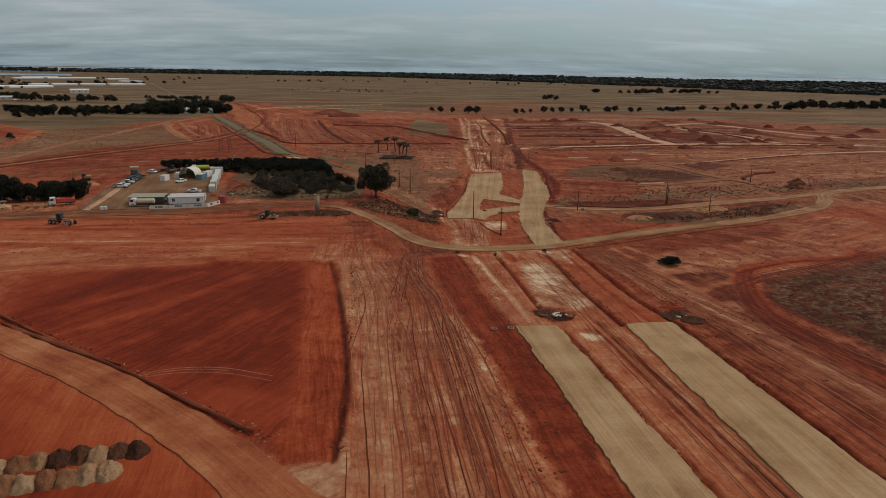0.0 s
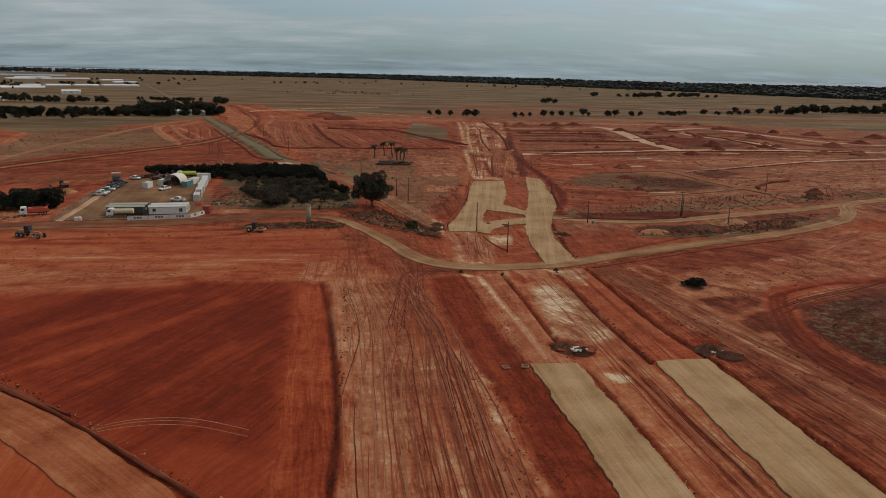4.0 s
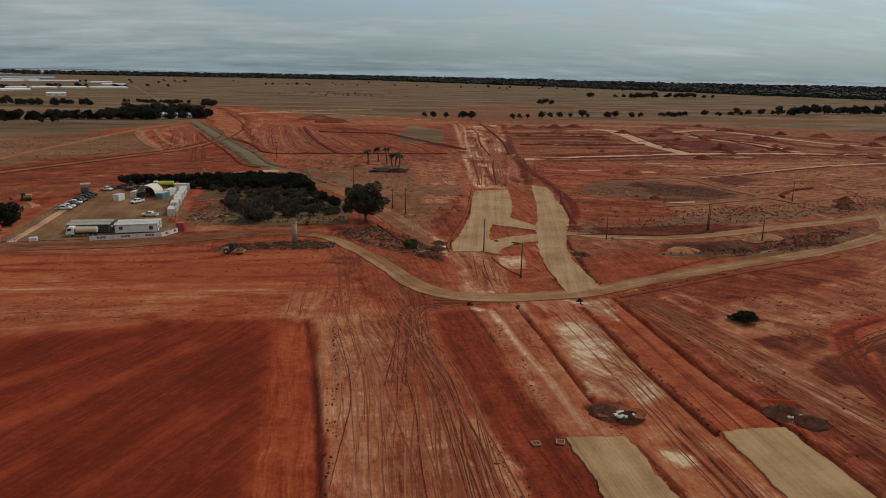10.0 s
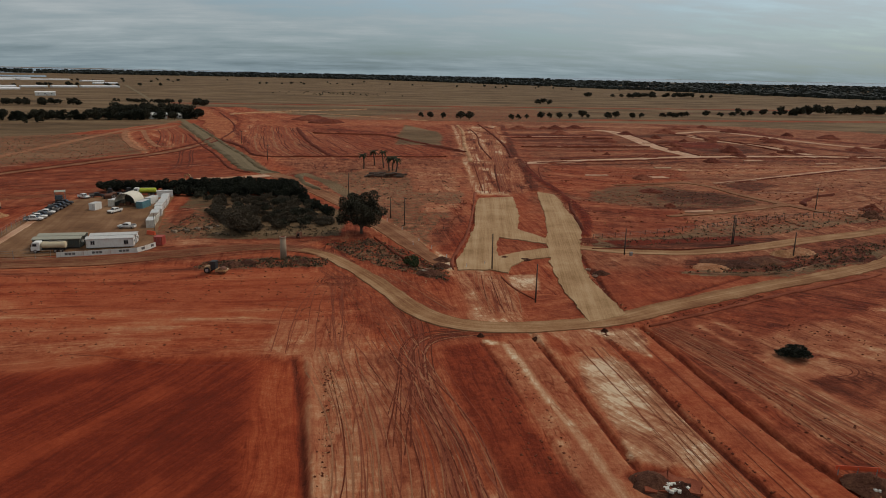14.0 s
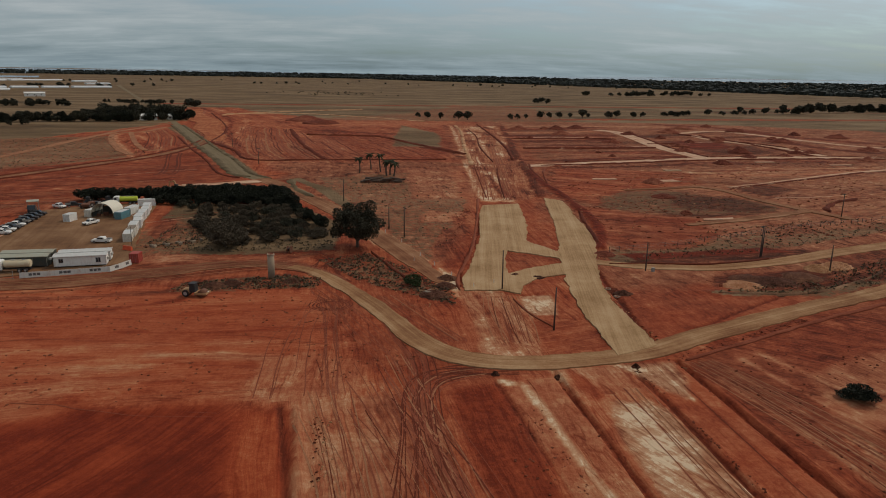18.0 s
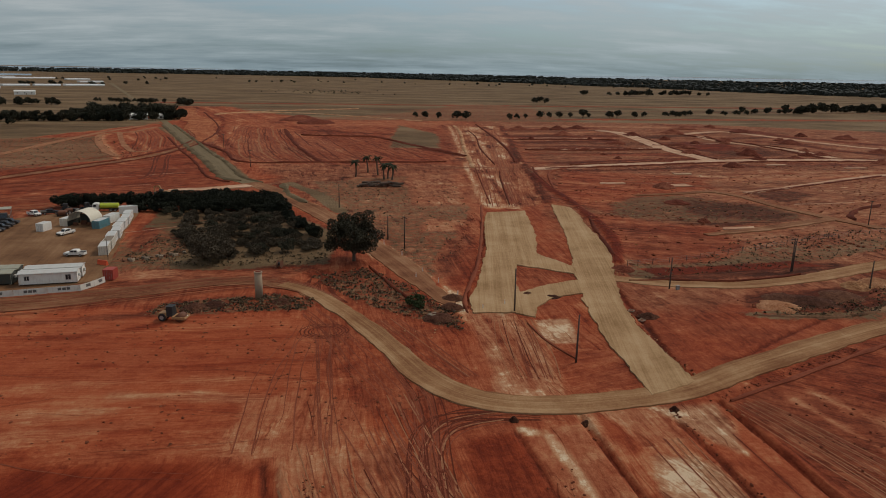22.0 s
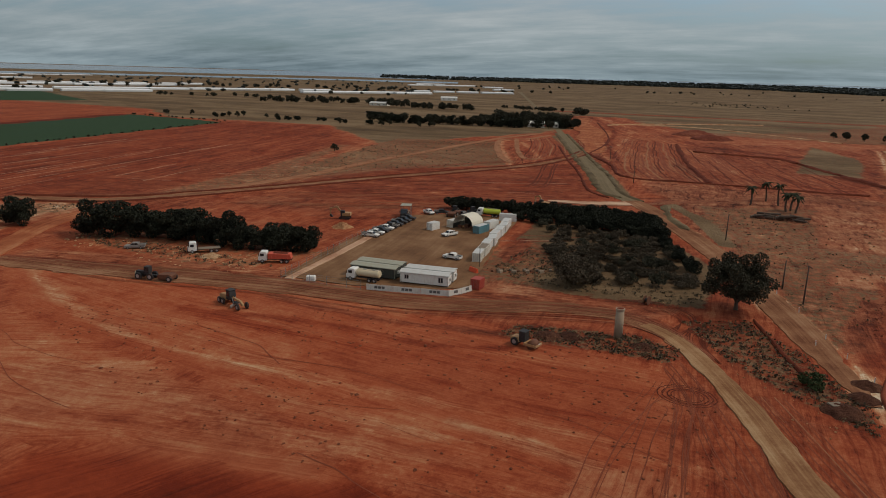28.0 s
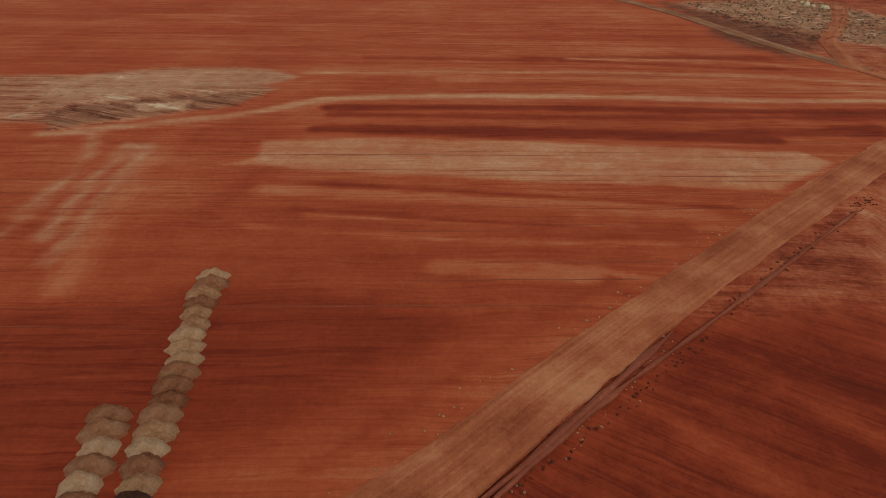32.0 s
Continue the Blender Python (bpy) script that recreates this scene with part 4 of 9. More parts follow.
zone([(-75, 99), (-73.4, 113), (-72.2, 115), (-70.4, 103.5)], 0.6, 1.0, tone=0.66)
zone([(-140, -3), (-149.6, 3.7), (-157, 19), (-159, 38), (-154, 48.7), (-144.6, 43), (-140.8, 26), (-133.4, 12), (-123.8, 6.7)], 1.5, 5, tone=0.74, dry=0.9, streak=0.4, turn=97)
zone([(-122, 7.6), (-130, 16), (-137, 31), (-143, 46), (-129, 42), (-124.6, 33), (-118.5, 20), (-112, 14)], 1.0, 4, tone=0.52, dry=1.0, streak=1.3, turn=75)
zone([(-128.6, 20), (-133.4, 32), (-126.3, 33.5), (-123.8, 25)], 0.6, 3, tone=0.84, dry=1.0, streak=1.0, turn=70)
line([(-39, 80.4), (-49, 88.4), (-61.7, 99), (-72, 108)], 1.2, 0.8, 1.0, tone=0.40)
zone([(-58, 40), (-20, 40), (-20, 56), (-44, 78), (-60, 92), (-66, 70)], 4, 8, tone=0.30, streak=0.4, turn=97)
# lots in the north east: bare red ground, pale tracks, dark turned soil between
for p, w, tn in (([(108, 549), (140, 547), (178, 550)], 15, 0.16), ([(102, 507), (130, 511), (168, 519)], 9, 0.14), ([(104, 484), (126, 481), (158, 479)], 7, 0.16), ([(78, 409), (103, 406), (129, 414), (160, 421), (186, 423)], 6, 0.16), ([(95, 379.5), (122, 382), (142, 381)], 3.5, 0.12),
                 ([(153, 388), (173, 397), (196, 395)], 4, 0.16), ([(217, 406), (234, 404), (254, 400)], 5, 0.18), ([(155, 366), (195, 369), (243, 371)], 2.2, 0.20), ([(268, 519), (286, 506), (288, 470), (302, 441)], 10, 0.16), ([(271, 664), (311, 620), (316, 551), (346, 498)], 14, 0.22), ([(146, 444), (168, 438), (204, 441)], 8, 0.20),
                 ([(100, 446), (140, 441), (178, 447)], 6, 0.36), ([(112, 572), (150, 574), (182, 590)], 8, 0.72), ([(118, 600), (160, 612), (200, 630)], 10, 0.22), ([(100, 530), (140, 536), (170, 540)], 4, 0.70), ([(200, 352), (240, 362), (300, 372)], 3, 0.24), ([(150, 352), (200, 356), (240, 366)], 4, 0.62), ([(90, 352), (120, 356), (150, 354)], 3, 0.60)):
    line(p, w, 1.6, 5, tone=tn, veg=0.0, dry=0.5)
zone([(200, 470), (214, 462), (232, 470), (236, 500), (218, 512), (204, 500)], 3, 8, tone=0.16, dry=0.2, veg=0.0)
zone([(74, 300), (82, 286), (100, 312), (116, 318), (140, 330), (150, 356), (120, 372), (90, 376), (80, 340)], 3, 10, tone=0.46, dry=0.35, streak=1.0, turn=150, veg=0.05)
zone([(72, 286), (68, 262), (64, 240), (66, 226), (84, 226), (100, 240), (104, 262), (86, 272)], 2, 6, tone=0.42, dry=0.45, streak=0.6, turn=160, veg=0.0)
line([(77.5, 366), (74.6, 333), (74.6, 310), (72.8, 286), (71.6, 268), (68.0, 248), (61.4, 228)], 2.6, 0.8, 1.5, tone=0.12, dry=0.1, veg=0.0, rise=0.5)
zone([(86, 302), (100, 312), (116, 314), (125, 306), (134, 298), (142, 282), (136, 272), (122, 270), (105, 269), (88, 275), (81, 283)], 2, 5, veg=0.50, tone=0.34)
zone([(117.5, 305), (133, 296), (139.5, 280), (131, 272.5), (110, 274), (105, 284)], 2, 5, veg=0.40, tone=0.10)
zone([(64, 222), (84, 223), (104, 226), (108, 221), (84, 218.5), (66, 216.5)], 0.8, 2, tone=0.14, dry=0.1, veg=0.0)
zone([(112, 172), (124, 150), (140, 160), (150, 196), (132, 196)], 2, 6, tone=0.50, dry=0.5, veg=0.1, streak=0.7, turn=30)
# plain: belts of drier and darker pasture
for y0, y1, w, kw in ((700, 760, 26, dict(veg=0.25, tone=0.40)), (790, 840, 20, dict(veg=0.7, tone=0.60)), (860, 900, 30, dict(veg=0.55, tone=0.20)), (980, 1010, 26, dict(veg=0.15, tone=0.34)), (1120, 1180, 60, dict(veg=0.85, tone=0.8)), (1500, 1560, 90, dict(veg=0.7, tone=0.3)), (2000, 2080, 150, dict(veg=0.75, tone=0.72))):
    line([(-320 + 0.1 * y0, y0), (60, (y0 + y1) / 2 - 12), (420 + 0.3 * y0, y1)], w, 6, 22, **kw)
zone([(-197, 890), (-129, 895), (-48, 690), (-30, 480), (-52, 455), (-80, 545), (-100, 650), (-150, 750)], 4, 22, tone=0.50, veg=0.0, dry=0.35, streak=1.0, turn=112)
for o in (-22, -9, 4, 15):
    line([(-62 + o * 0.3, 470), (-84 + o * 0.6, 545), (-98 + o, 640), (-122 + o * 1.4, 740), (-168 + o, 880)], 4.0, 2.0, 7, tone=(0.20, 0.74, 0.24, 0.68)[(o + 22) // 12], veg=0.0)
line([(122, 995), (155, 988), (172, 922), (180, 853)], 8, 3, 5, tone=0.86, veg=0.0)
zone([(-60, 690), (49, 800), (120, 965), (180, 1030), (230, 915), (195, 700), (100, 690)], 10, 40, tone=0.46, veg=0.52, dry=0.5)

for p in ([(45.5, 156), (47, 118), (48.5, 106)], [(37.5, 104), (39.5, 70), (40.5, 45)]):
    line(p, 0.6, 0.5, 0.4, tone=0.28)

gnx, gny = len(GX), len(GY)
ground_me = bpy.data.meshes.new("ground")
nv, nf = gnx * gny, (gnx - 1) * (gny - 1)
ground_me.vertices.add(nv)
ground_me.vertices.foreach_set("co", np.stack([X, Y, HEIGHT], -1).astype(np.float32).ravel())
ii = np.arange(nv, dtype=np.int32).reshape(gny, gnx)
quads = np.stack([ii[:-1, :-1], ii[:-1, 1:], ii[1:, 1:], ii[1:, :-1]], -1).reshape(-1)
ground_me.loops.add(nf * 4)
ground_me.loops.foreach_set("vertex_index", quads)
ground_me.polygons.add(nf)
ground_me.polygons.foreach_set("loop_start", np.arange(0, nf * 4, 4, dtype=np.int32))
ground_me.update(calc_edges=True)
ground_me.polygons.foreach_set("use_smooth", np.ones(nf, bool))
soil_at = ground_me.attributes.new("soil", "FLOAT_COLOR", "POINT")
soil_at.data.foreach_set("color", np.stack([TONE, VEG, STREAK, CROP], -1).astype(np.float32).ravel())
ground_me.attributes.new("dry", "FLOAT", "POINT").data.foreach_set("value", DRY.astype(np.float32).ravel())
ta = np.repeat(np.radians(TURN).ravel()[quads.reshape(-1, 4)[:, 0]], 4)
qx, qy = X.ravel()[quads], Y.ravel()[quads]
flow = np.stack([-qx * np.sin(ta) + qy * np.cos(ta), qx * np.cos(ta) + qy * np.sin(ta)], -1)
ground_me.uv_layers.new(name="flow").data.foreach_set("uv", flow.astype(np.float32).ravel())
ground_me.materials.append(M_SOIL)
ground = tagged(new("ground", ground_me), "bare red graded earth with dry grass plain beyond", kind="structure")


def height_at(x, y):
    i, j = min(max(np.searchsorted(GX, x), 1), gnx - 1), min(max(np.searchsorted(GY, y), 1), gny - 1)
    return float(min(HEIGHT[j, i], HEIGHT[j - 1, i], HEIGHT[j, i - 1], HEIGHT[j - 1, i - 1]))


# ---- roads, pads and tracks ----
ribbon("road_compound", [(-150, 191), (-117, 198), (-84, 205), (-57, 208), (-41, 213.5), (-30, 218), (-18, 218.5), (-9.5, 213), (-5, 207)], [6, 8, 9, 10, 9, 8, 7, 5, 4], 0.11, M_TRACK, 1.2, 1.5, "brown wheel-marked track passing the compound")
ribbon("road_haul", [(-13, 216), (-7.4, 210.5), (-1.2, 199.5), (4.0, 188), (8.0, 177), (11.6, 168.2), (17, 162.3), (25, 159.9), (35, 160.2),
                    (46, 162.6), (60, 169.4), (85, 180.3), (113, 191.5), (143, 208), (158, 224), (166, 236), (184, 245), (240, 262), (330, 290), (520, 340)],
       [3, 4, 5, 5, 5, 5, 4.8, 4.8, 4.8, 5, 6, 6, 6, 6, 6, 6, 6, 6, 6, 6], 0.16, M_HAUL, 0.5, 1.2, "tan compacted haul road curving past the crossing")
ribbon("road_side", [(54, 216), (60, 212.5), (68, 210), (81, 208.5), (98, 212), (118, 219.5), (142, 227.5), (170, 239)], [4, 4, 4.5, 5, 5, 5, 5], 0.13, M_HAUL, 0.5, 1.2, "tan gravel side road leaving the carriageway")
patch("pavement_west", [(42, 286), (54.5, 288.5), (52, 272), (49.3, 255.7), (44.5, 236), (50.4, 223.4), (48.6, 218.2), (37.4, 227), (34.8, 218), (33.2, 207), (40, 211.5), (47.8, 214.4), (46.4, 206), (38.5, 203), (34.5, 198), (32.5, 192.5), (29.4, 195.3), (22, 195.7), (22.6, 203), (26, 213), (29.5, 227), (33, 240), (36, 257), (38.5, 272)],
      0.20, M_FILL, 0.55, 0.5, "pale rolled road base of the western carriageway", 80)
patch("pavement_east", [(66, 298.5), (71, 292.5), (68.5, 276), (66.4, 261), (64.5, 246), (61.7, 233), (56.3, 216.5), (52.6, 205), (50.4, 195.7), (49, 187), (48.6, 180), (48.4, 164.5), (40.3, 161), (40.6, 169), (41, 176.7), (42, 187), (43.5, 198), (46.5, 212), (50, 226), (53.6, 239), (57.5, 256), (60.5, 271.6), (63, 285)],
      0.20, M_FILL, 0.55, 0.5, "pale rolled road base of the eastern carriageway", 78)
patch("pavement_south_west", [(24.2, 106.3), (31.2, 105.8), (33, 82), (34.8, 57), (38, 10), (41, -60), (33, -60), (30, 10), (26.6, 57), (25.4, 82)], 0.20, M_FILL, 0.5, 0.4, "pale rolled road base strip on red earth", 93)
patch("pavement_south_east", [(43.4, 106.2), (51.8, 106.6), (53, 82), (54.3, 57), (56.5, 10), (60, -60), (48.5, -60), (45.5, 10), (43.9, 57), (43.4, 82)], 0.20, M_FILL, 0.4, 0.4, "pale rolled road base strip beside a windrow", 91)
ribbon("road_farm", [(-9, 58), (-20, 72), (-37, 88.8), (-51, 99.8), (-67, 113), (-98, 140), (-130, 169), (-150, 189), (-158, 200), (-172, 224), (-176, 250)],
       [7.5, 6.6, 6.2, 6, 6, 6.4, 5.6, 5, 6, 7, 7], 0.14, M_FARM, 0.5, 1.5, "brown wheel-marked farm track over red fields")
ribbon("road_farm_south", [(60, -20), (20, 32), (-9, 58)], [8, 8, 7.5], 0.13, M_FARM, 0.6, 2.0, "brown wheel-marked farm track running south")
ribbon("road_old", [(19.6, 197), (16, 211), (10.5, 232), (4, 252), (-2, 272), (-14, 302), (-27, 331), (-36, 347)], [2, 6.5, 7, 7, 7, 7, 7], 0.12, M_TRACK, 0.6, 1.5, "old unsealed road with worn pale edges")
ribbon("road_old_north", [(-36, 347), (-46, 364), (-60, 410), (-78, 462), (-100, 530), (-131, 625), (-180, 775), (-241, 956), (-570, 1920)], [6, 5, 5, 5, 5, 5.5, 6, 8, 13], 0.12, M_GREYROAD, 0.9, 4.0, "closed grey-green gravel road running to the horizon")
ribbon("track_cross", [(78, 384), (100, 390), (127, 398.5), (182, 412), (249, 418), (300, 416), (420, 400)], [6, 10, 12, 12, 11, 10, 9], 0.12, M_PINK, 0.8, 3.0, "pale cross track through the red lots")
ribbon("track_lot", [(184, 416), (184, 470), (192, 522), (198, 580), (190, 600)], [9, 9, 10, 10, 9], 0.14, M_PINK, 0.8, 3.0, "pale track between the lots")
ribbon("track_lot_north", [(108, 528), (137, 534), (177, 527)], [6, 8, 6], 0.12, M_PINK, 1.0, 3.0, "pale strip between red lots")
ribbon("track_lot_south", [(101, 467), (135, 466), (184, 472)], [7, 10, 8], 0.12, M_PINK, 1.0, 3.0, "pale strip along a red lot")
ribbon("track_lot_far", [(241, 570), (286, 596), (301, 560), (309, 518), (325, 474), (380, 440)], [7, 7, 7, 7, 6, 6], 0.12, M_PINK, 1.0, 3.0, "pale track round the outer lots")
ribbon("track_lot_east", [(247, 557), (243, 522), (250, 500), (261, 470), (260, 430), (262, 420)], [6, 6, 6, 6, 6, 6], 0.13, M_PINK, 0.8, 3.0, "pale track across the eastern lots")
ribbon("track_field", [(-217, 242), (-185, 258), (-160, 300), (-142, 338), (-127, 365), (-113, 391), (-97, 422), (-86, 469), (-86, 505)], 4.5, 0.12, M_TRACK, 0.8, 3.0, "red-brown field track curving to the old road")
ribbon("track_loop", [(-135, 605), (-139, 566), (-152, 548), (-143, 510), (-122, 455), (-107, 428)], 3.6, 0.11, M_TANRUT, 0.8, 3.0, "pale turning loop on the red lot")
ribbon("track_loop_inner", [(-147, 562), (-122, 486), (-106, 449), (-99, 456)], 3.0, 0.11, M_TANRUT, 0.8, 3.0, "pale inner turning track")
ribbon("track_field_upper", [(-176, 268), (-166, 330), (-166, 400), (-163, 447), (-161, 501), (-156, 563), (-145, 617)], 4.5, 0.11, M_TANRUT, 0.8, 3.0, "pale field track beside the paddock")
ribbon("track_detour", [(-82, 500), (-88, 540), (-104, 600), (-112, 660), (-140, 720), (-150, 760), (-165, 850)], [10, 14, 22, 26, 24, 20, 14], 0.12, M_FARM, 2.5, 3.0, "churned detour track beside the old road")
ribbon("track_sand", [(-168, 187), (-182, 180), (-200, 183), (-217, 187), (-250, 203), (-280, 214)], [1.5, 5, 5, 5, 5, 5], 0.12, M_FARM, 0.8, 2.0, "sandy track through grey scrub")
ribbon("track_mound", [(-180, 182), (-205, 168), (-260, 145), (-285, 120), (-284, 60), (-260, -20)], 5, 0.11, M_TRACK, 0.6, 3.0, "brown track round the stone stockpile")
patch("yard_compound", [(-87, 210.5), (-90, 230), (-92, 252), (-93, 282), (-78, 294), (-61, 293.5), (-58, 270), (-53, 243), (-48.5, 222), (-60, 214), (-72, 212)], 0.10, M_YARD, 0.6, 1.5, "brown gravel yard of the works compound", 98)
ribbon("path_fence", [(-84.5, 209.5), (-86, 228), (-88.5, 252)], 2.0, 0.16, M_PINK, 0.3, 1.5, "pale gravel strip along the compound fence")


# ---- windrows: low ridges of turned soil beside roads and lots ----
WR = random.Random(5)


def windrow(pts, width, rise, material, label="low ridge of turned soil beside the road"):
    n = max(6, int(sum(math.dist(a, b) for a, b in zip(pts, pts[1:])) / 3.5))
    far = 1.6 if pts[0][1] > 240 else 1.1
    w = [far * width * (0.45 + 0.8 * WR.random() ** 0.8) for _ in range(n)]
    w[0] = w[-1] = 0.15
    ribbon("windrow", pts, w, 0.02, material, width * 0.3, 1.2, label, crown=rise * (0.95 if pts[0][1] > 240 else 0.6))


M_RIDGE = road_material("turned_tan_soil", [(0.30, (0.24, 0.085, 0.040)), (0.5, (0.38, 0.20, 0.10)), (0.72, (0.50, 0.32, 0.18))], 0.2, 1.0)
for p, w, h, m in (
        ([(62.6, 233), (67.8, 261), (71.6, 279), (74.5, 304), (76, 335), (80, 372), (84, 392)], 1.1, 0.6, M_RUT), ([(21.2, 196), (22, 205), (28.4, 227), (35, 257), (40.6, 287), (43, 300)], 0.8, 0.35, M_REDRUT),
        ([(56, 388), (65, 471), (79, 575), (84, 640)], 1.6, 0.4, M_RIDGE), ([(80, 410), (88, 461), (96, 541), (104, 652)], 1.1, 0.5, M_RUT), ([(68, 400), (74, 470), (84, 540), (88, 600)], 0.6, 0.3, M_RUT), ([(46, 300), (52, 350), (58, 398)], 0.4, 0.25, M_REDRUT), ([(52, 298), (57, 330), (62, 360), (66, 380)], 0.45, 0.25, M_RUT),
        ([(88, 386), (127, 393.5), (182, 407), (249, 412), (300, 410)], 1.6, 0.5, M_RUT), ([(104, 400), (127, 404), (176, 418)], 1.4, 0.4, M_RUT), ([(190, 420), (249, 424), (330, 412)], 1.4, 0.4, M_RUT),
        ([(104, 524), (137, 529), (176, 522)], 1.8, 0.6, M_RUT), ([(98, 463), (135, 461), (180, 467)], 1.8, 0.6, M_RUT), ([(189, 420), (190, 470), (198, 522), (205, 580)], 1.4, 0.5, M_RUT), ([(253, 557), (249, 524), (256, 500), (266, 470)], 1.5, 0.5, M_RUT),
        ([(-44, 592), (-29, 487), (-13, 410)], 2.0, 0.6, M_RUT), ([(-85, 500), (-61.8, 449), (-47.7, 409), (-13, 408), (46, 409)], 1.5, 0.5, M_RUT), ([(-30, 546), (15, 536), (26, 516)], 2.4, 0.7, M_RUT), ([(26, 516), (44, 470), (60, 432)], 2.4, 0.7, M_RUT),
        ([(-217, 238), (-183, 254), (-157, 298), (-139, 336), (-124, 363), (-110, 389), (-94, 420), (-88, 446), (-83, 500), (-92, 606), (-136, 786)], 1.6, 0.5, M_RUT), ([(-219, 247), (-188, 262), (-163, 302), (-145, 340), (-130, 367), (-116, 393), (-101, 424), (-91, 470), (-90, 505)], 1.2, 0.4, M_RUT),
        ([(-40, 351), (-50, 364), (-64, 410), (-82, 462), (-104, 530), (-135, 625)], 2.2, 0.4, M_VERGE), ([(-31.5, 347), (-42, 364), (-55.5, 410), (-73.5, 462), (-95.5, 530), (-127, 625)], 1.6, 0.4, M_VERGE), ([(-44, 349), (-55, 364), (-69, 410), (-87, 462), (-109, 530)], 1.0, 0.3, M_RUT),
        ([(-13, 304), (-20, 322), (-24, 344), (-6, 290), (-3, 284)][:3], 2.0, 0.3, M_VERGE),
        ([(146, 318), (171, 330), (235, 361)], 1.0, 0.3, M_RUT), ([(179, 292), (168, 287), (157, 277.5), (152.5, 269)], 1.6, 0.6, M_RUT), ([(110, 523), (174, 526)], 1.6, 0.5, M_RUT), ([(101, 466), (177, 468)], 1.6, 0.5, M_RUT), ([(185, 491), (205, 492)], 1.4, 0.5, M_RUT),
        ([(240, 574), (248, 522), (254, 488), (253, 425)], 1.6, 0.5, M_RUT), ([(76, 330), (86, 372), (100, 388)], 0.6, 0.3, M_REDRUT),
        ([(-120, 749), (-90, 800), (12, 880)], 3.0, 0.6, M_RIDGE), ([(-120, 772), (-40, 782), (64, 686)], 3.0, 0.4, M_RIDGE),
        ([(-36, 93.8), (-50, 104.8), (-65, 118.4), (-95, 145)], 0.5, 0.2, M_REDRUT),
        ([(-61.5, 112.8), (-38, 94.6), (-14, 73)], 0.6, 0.3, M_REDRUT),
        ([(30.5, 190), (31.5, 182), (34, 174)], 0.3, 0.15, M_REDRUT), ([(58, 213), (68, 212.8), (82, 211.5), (98, 215)], 0.8, 0.3, M_RUT), ([(72, 190), (90, 188), (108, 196), (118, 203)], 1.4, 0.6, M_SOILROUGH), ([(50, 158.5), (64, 165), (86, 175), (116, 187)], 0.8, 0.3, M_REDRUT),
        ([(4.5, 228), (9, 212), (13.5, 199)], 0.8, 0.3, M_RUT)):
    windrow(p, w, h, m)

ribbon("track_lot_verge", [(146, 319), (171, 331), (235, 362), (300, 380)], [3, 3, 3.5, 4], 0.10, M_PINK, 0.8, 3.0, "pale track along a grassed hollow")
ribbon("track_hollow", [(101, 315), (120, 318.5), (133.8, 321.5), (139.5, 309.6), (141.5, 291.6), (146, 274), (152, 258)], [2, 3, 3, 3, 3, 3.5, 4], 0.105, M_TRACK, 0.7, 2.0, "brown track round a grassed hollow")
ribbon("track_hollow_south", [(96, 253), (111, 257.5), (127, 263.5), (147, 272)], [2, 4, 4, 3], 0.10, M_TRACK, 0.8, 2.0, "brown track south of a grassed hollow")
ribbon("track_hedge", [(-62, 331), (-57, 332), (-46.7, 334), (-36, 341)], [2, 5, 6, 6], 0.10, M_PINK, 0.8, 1.5, "pale dry strip behind the hedge")
patch("pad_lot", [(141, 367), (149, 367.5), (149, 370.5), (141, 370.5)], 0.14, M_LIME, 0.5, 1.0, "white limestone pad on a red lot", 5)
patch("pad_lot_south", [(98, 341), (108, 341), (109, 344.5), (99, 344)], 0.10, M_PINK, 0.8, 1.0, "pale scraped pad on brown soil", 5)
patch("pad_lot_heap", [(123, 334), (133, 335), (132, 340), (124, 339)], 0.10, M_PINK, 0.8, 1.0, "pale scraped pad beside a soil heap", 5)
patch("pad_lot_road", [(104, 258.6), (114, 260), (115, 262), (105, 261.4)], 0.14, M_PINK, 0.6, 1.0, "pale dry pad beside a brown track", 5)
patch("pad_lot_north", [(203, 396), (213, 397), (213, 399.5), (203, 399)], 0.14, M_PINK, 0.6, 1.0, "pale scraped pad by the cross track", 5)
patch("pad_lot_east", [(236, 384.5), (248, 386), (248, 389), (236, 388)], 0.10, M_PINK, 0.6, 1.0, "pale dry pad on an eastern lot", 5)


# ---- helpers for things ----
def part(name, bm, material, parent, label="", smooth_faces=False):
    """Links a bmesh as one mesh under a thing or a part."""
    me = bpy.data.meshes.new(name)
    bm.to_mesh(me)
    bm.free()
    me.materials.append(material)
    if smooth_faces:
        me.polygons.foreach_set("use_smooth", [True] * len(me.polygons))
    ob = new(name, me)
    ob.parent = parent
    if label:
        ob["label"] = label
    return ob


REAL = Matrix.Scale(1 / UNIT, 4)


def thing(name, m, label, category, group=""):
    ob = new(name)
    ob.empty_display_size = 0.3
    ob.matrix_basis = m
    return tagged(ob, label, category, group)


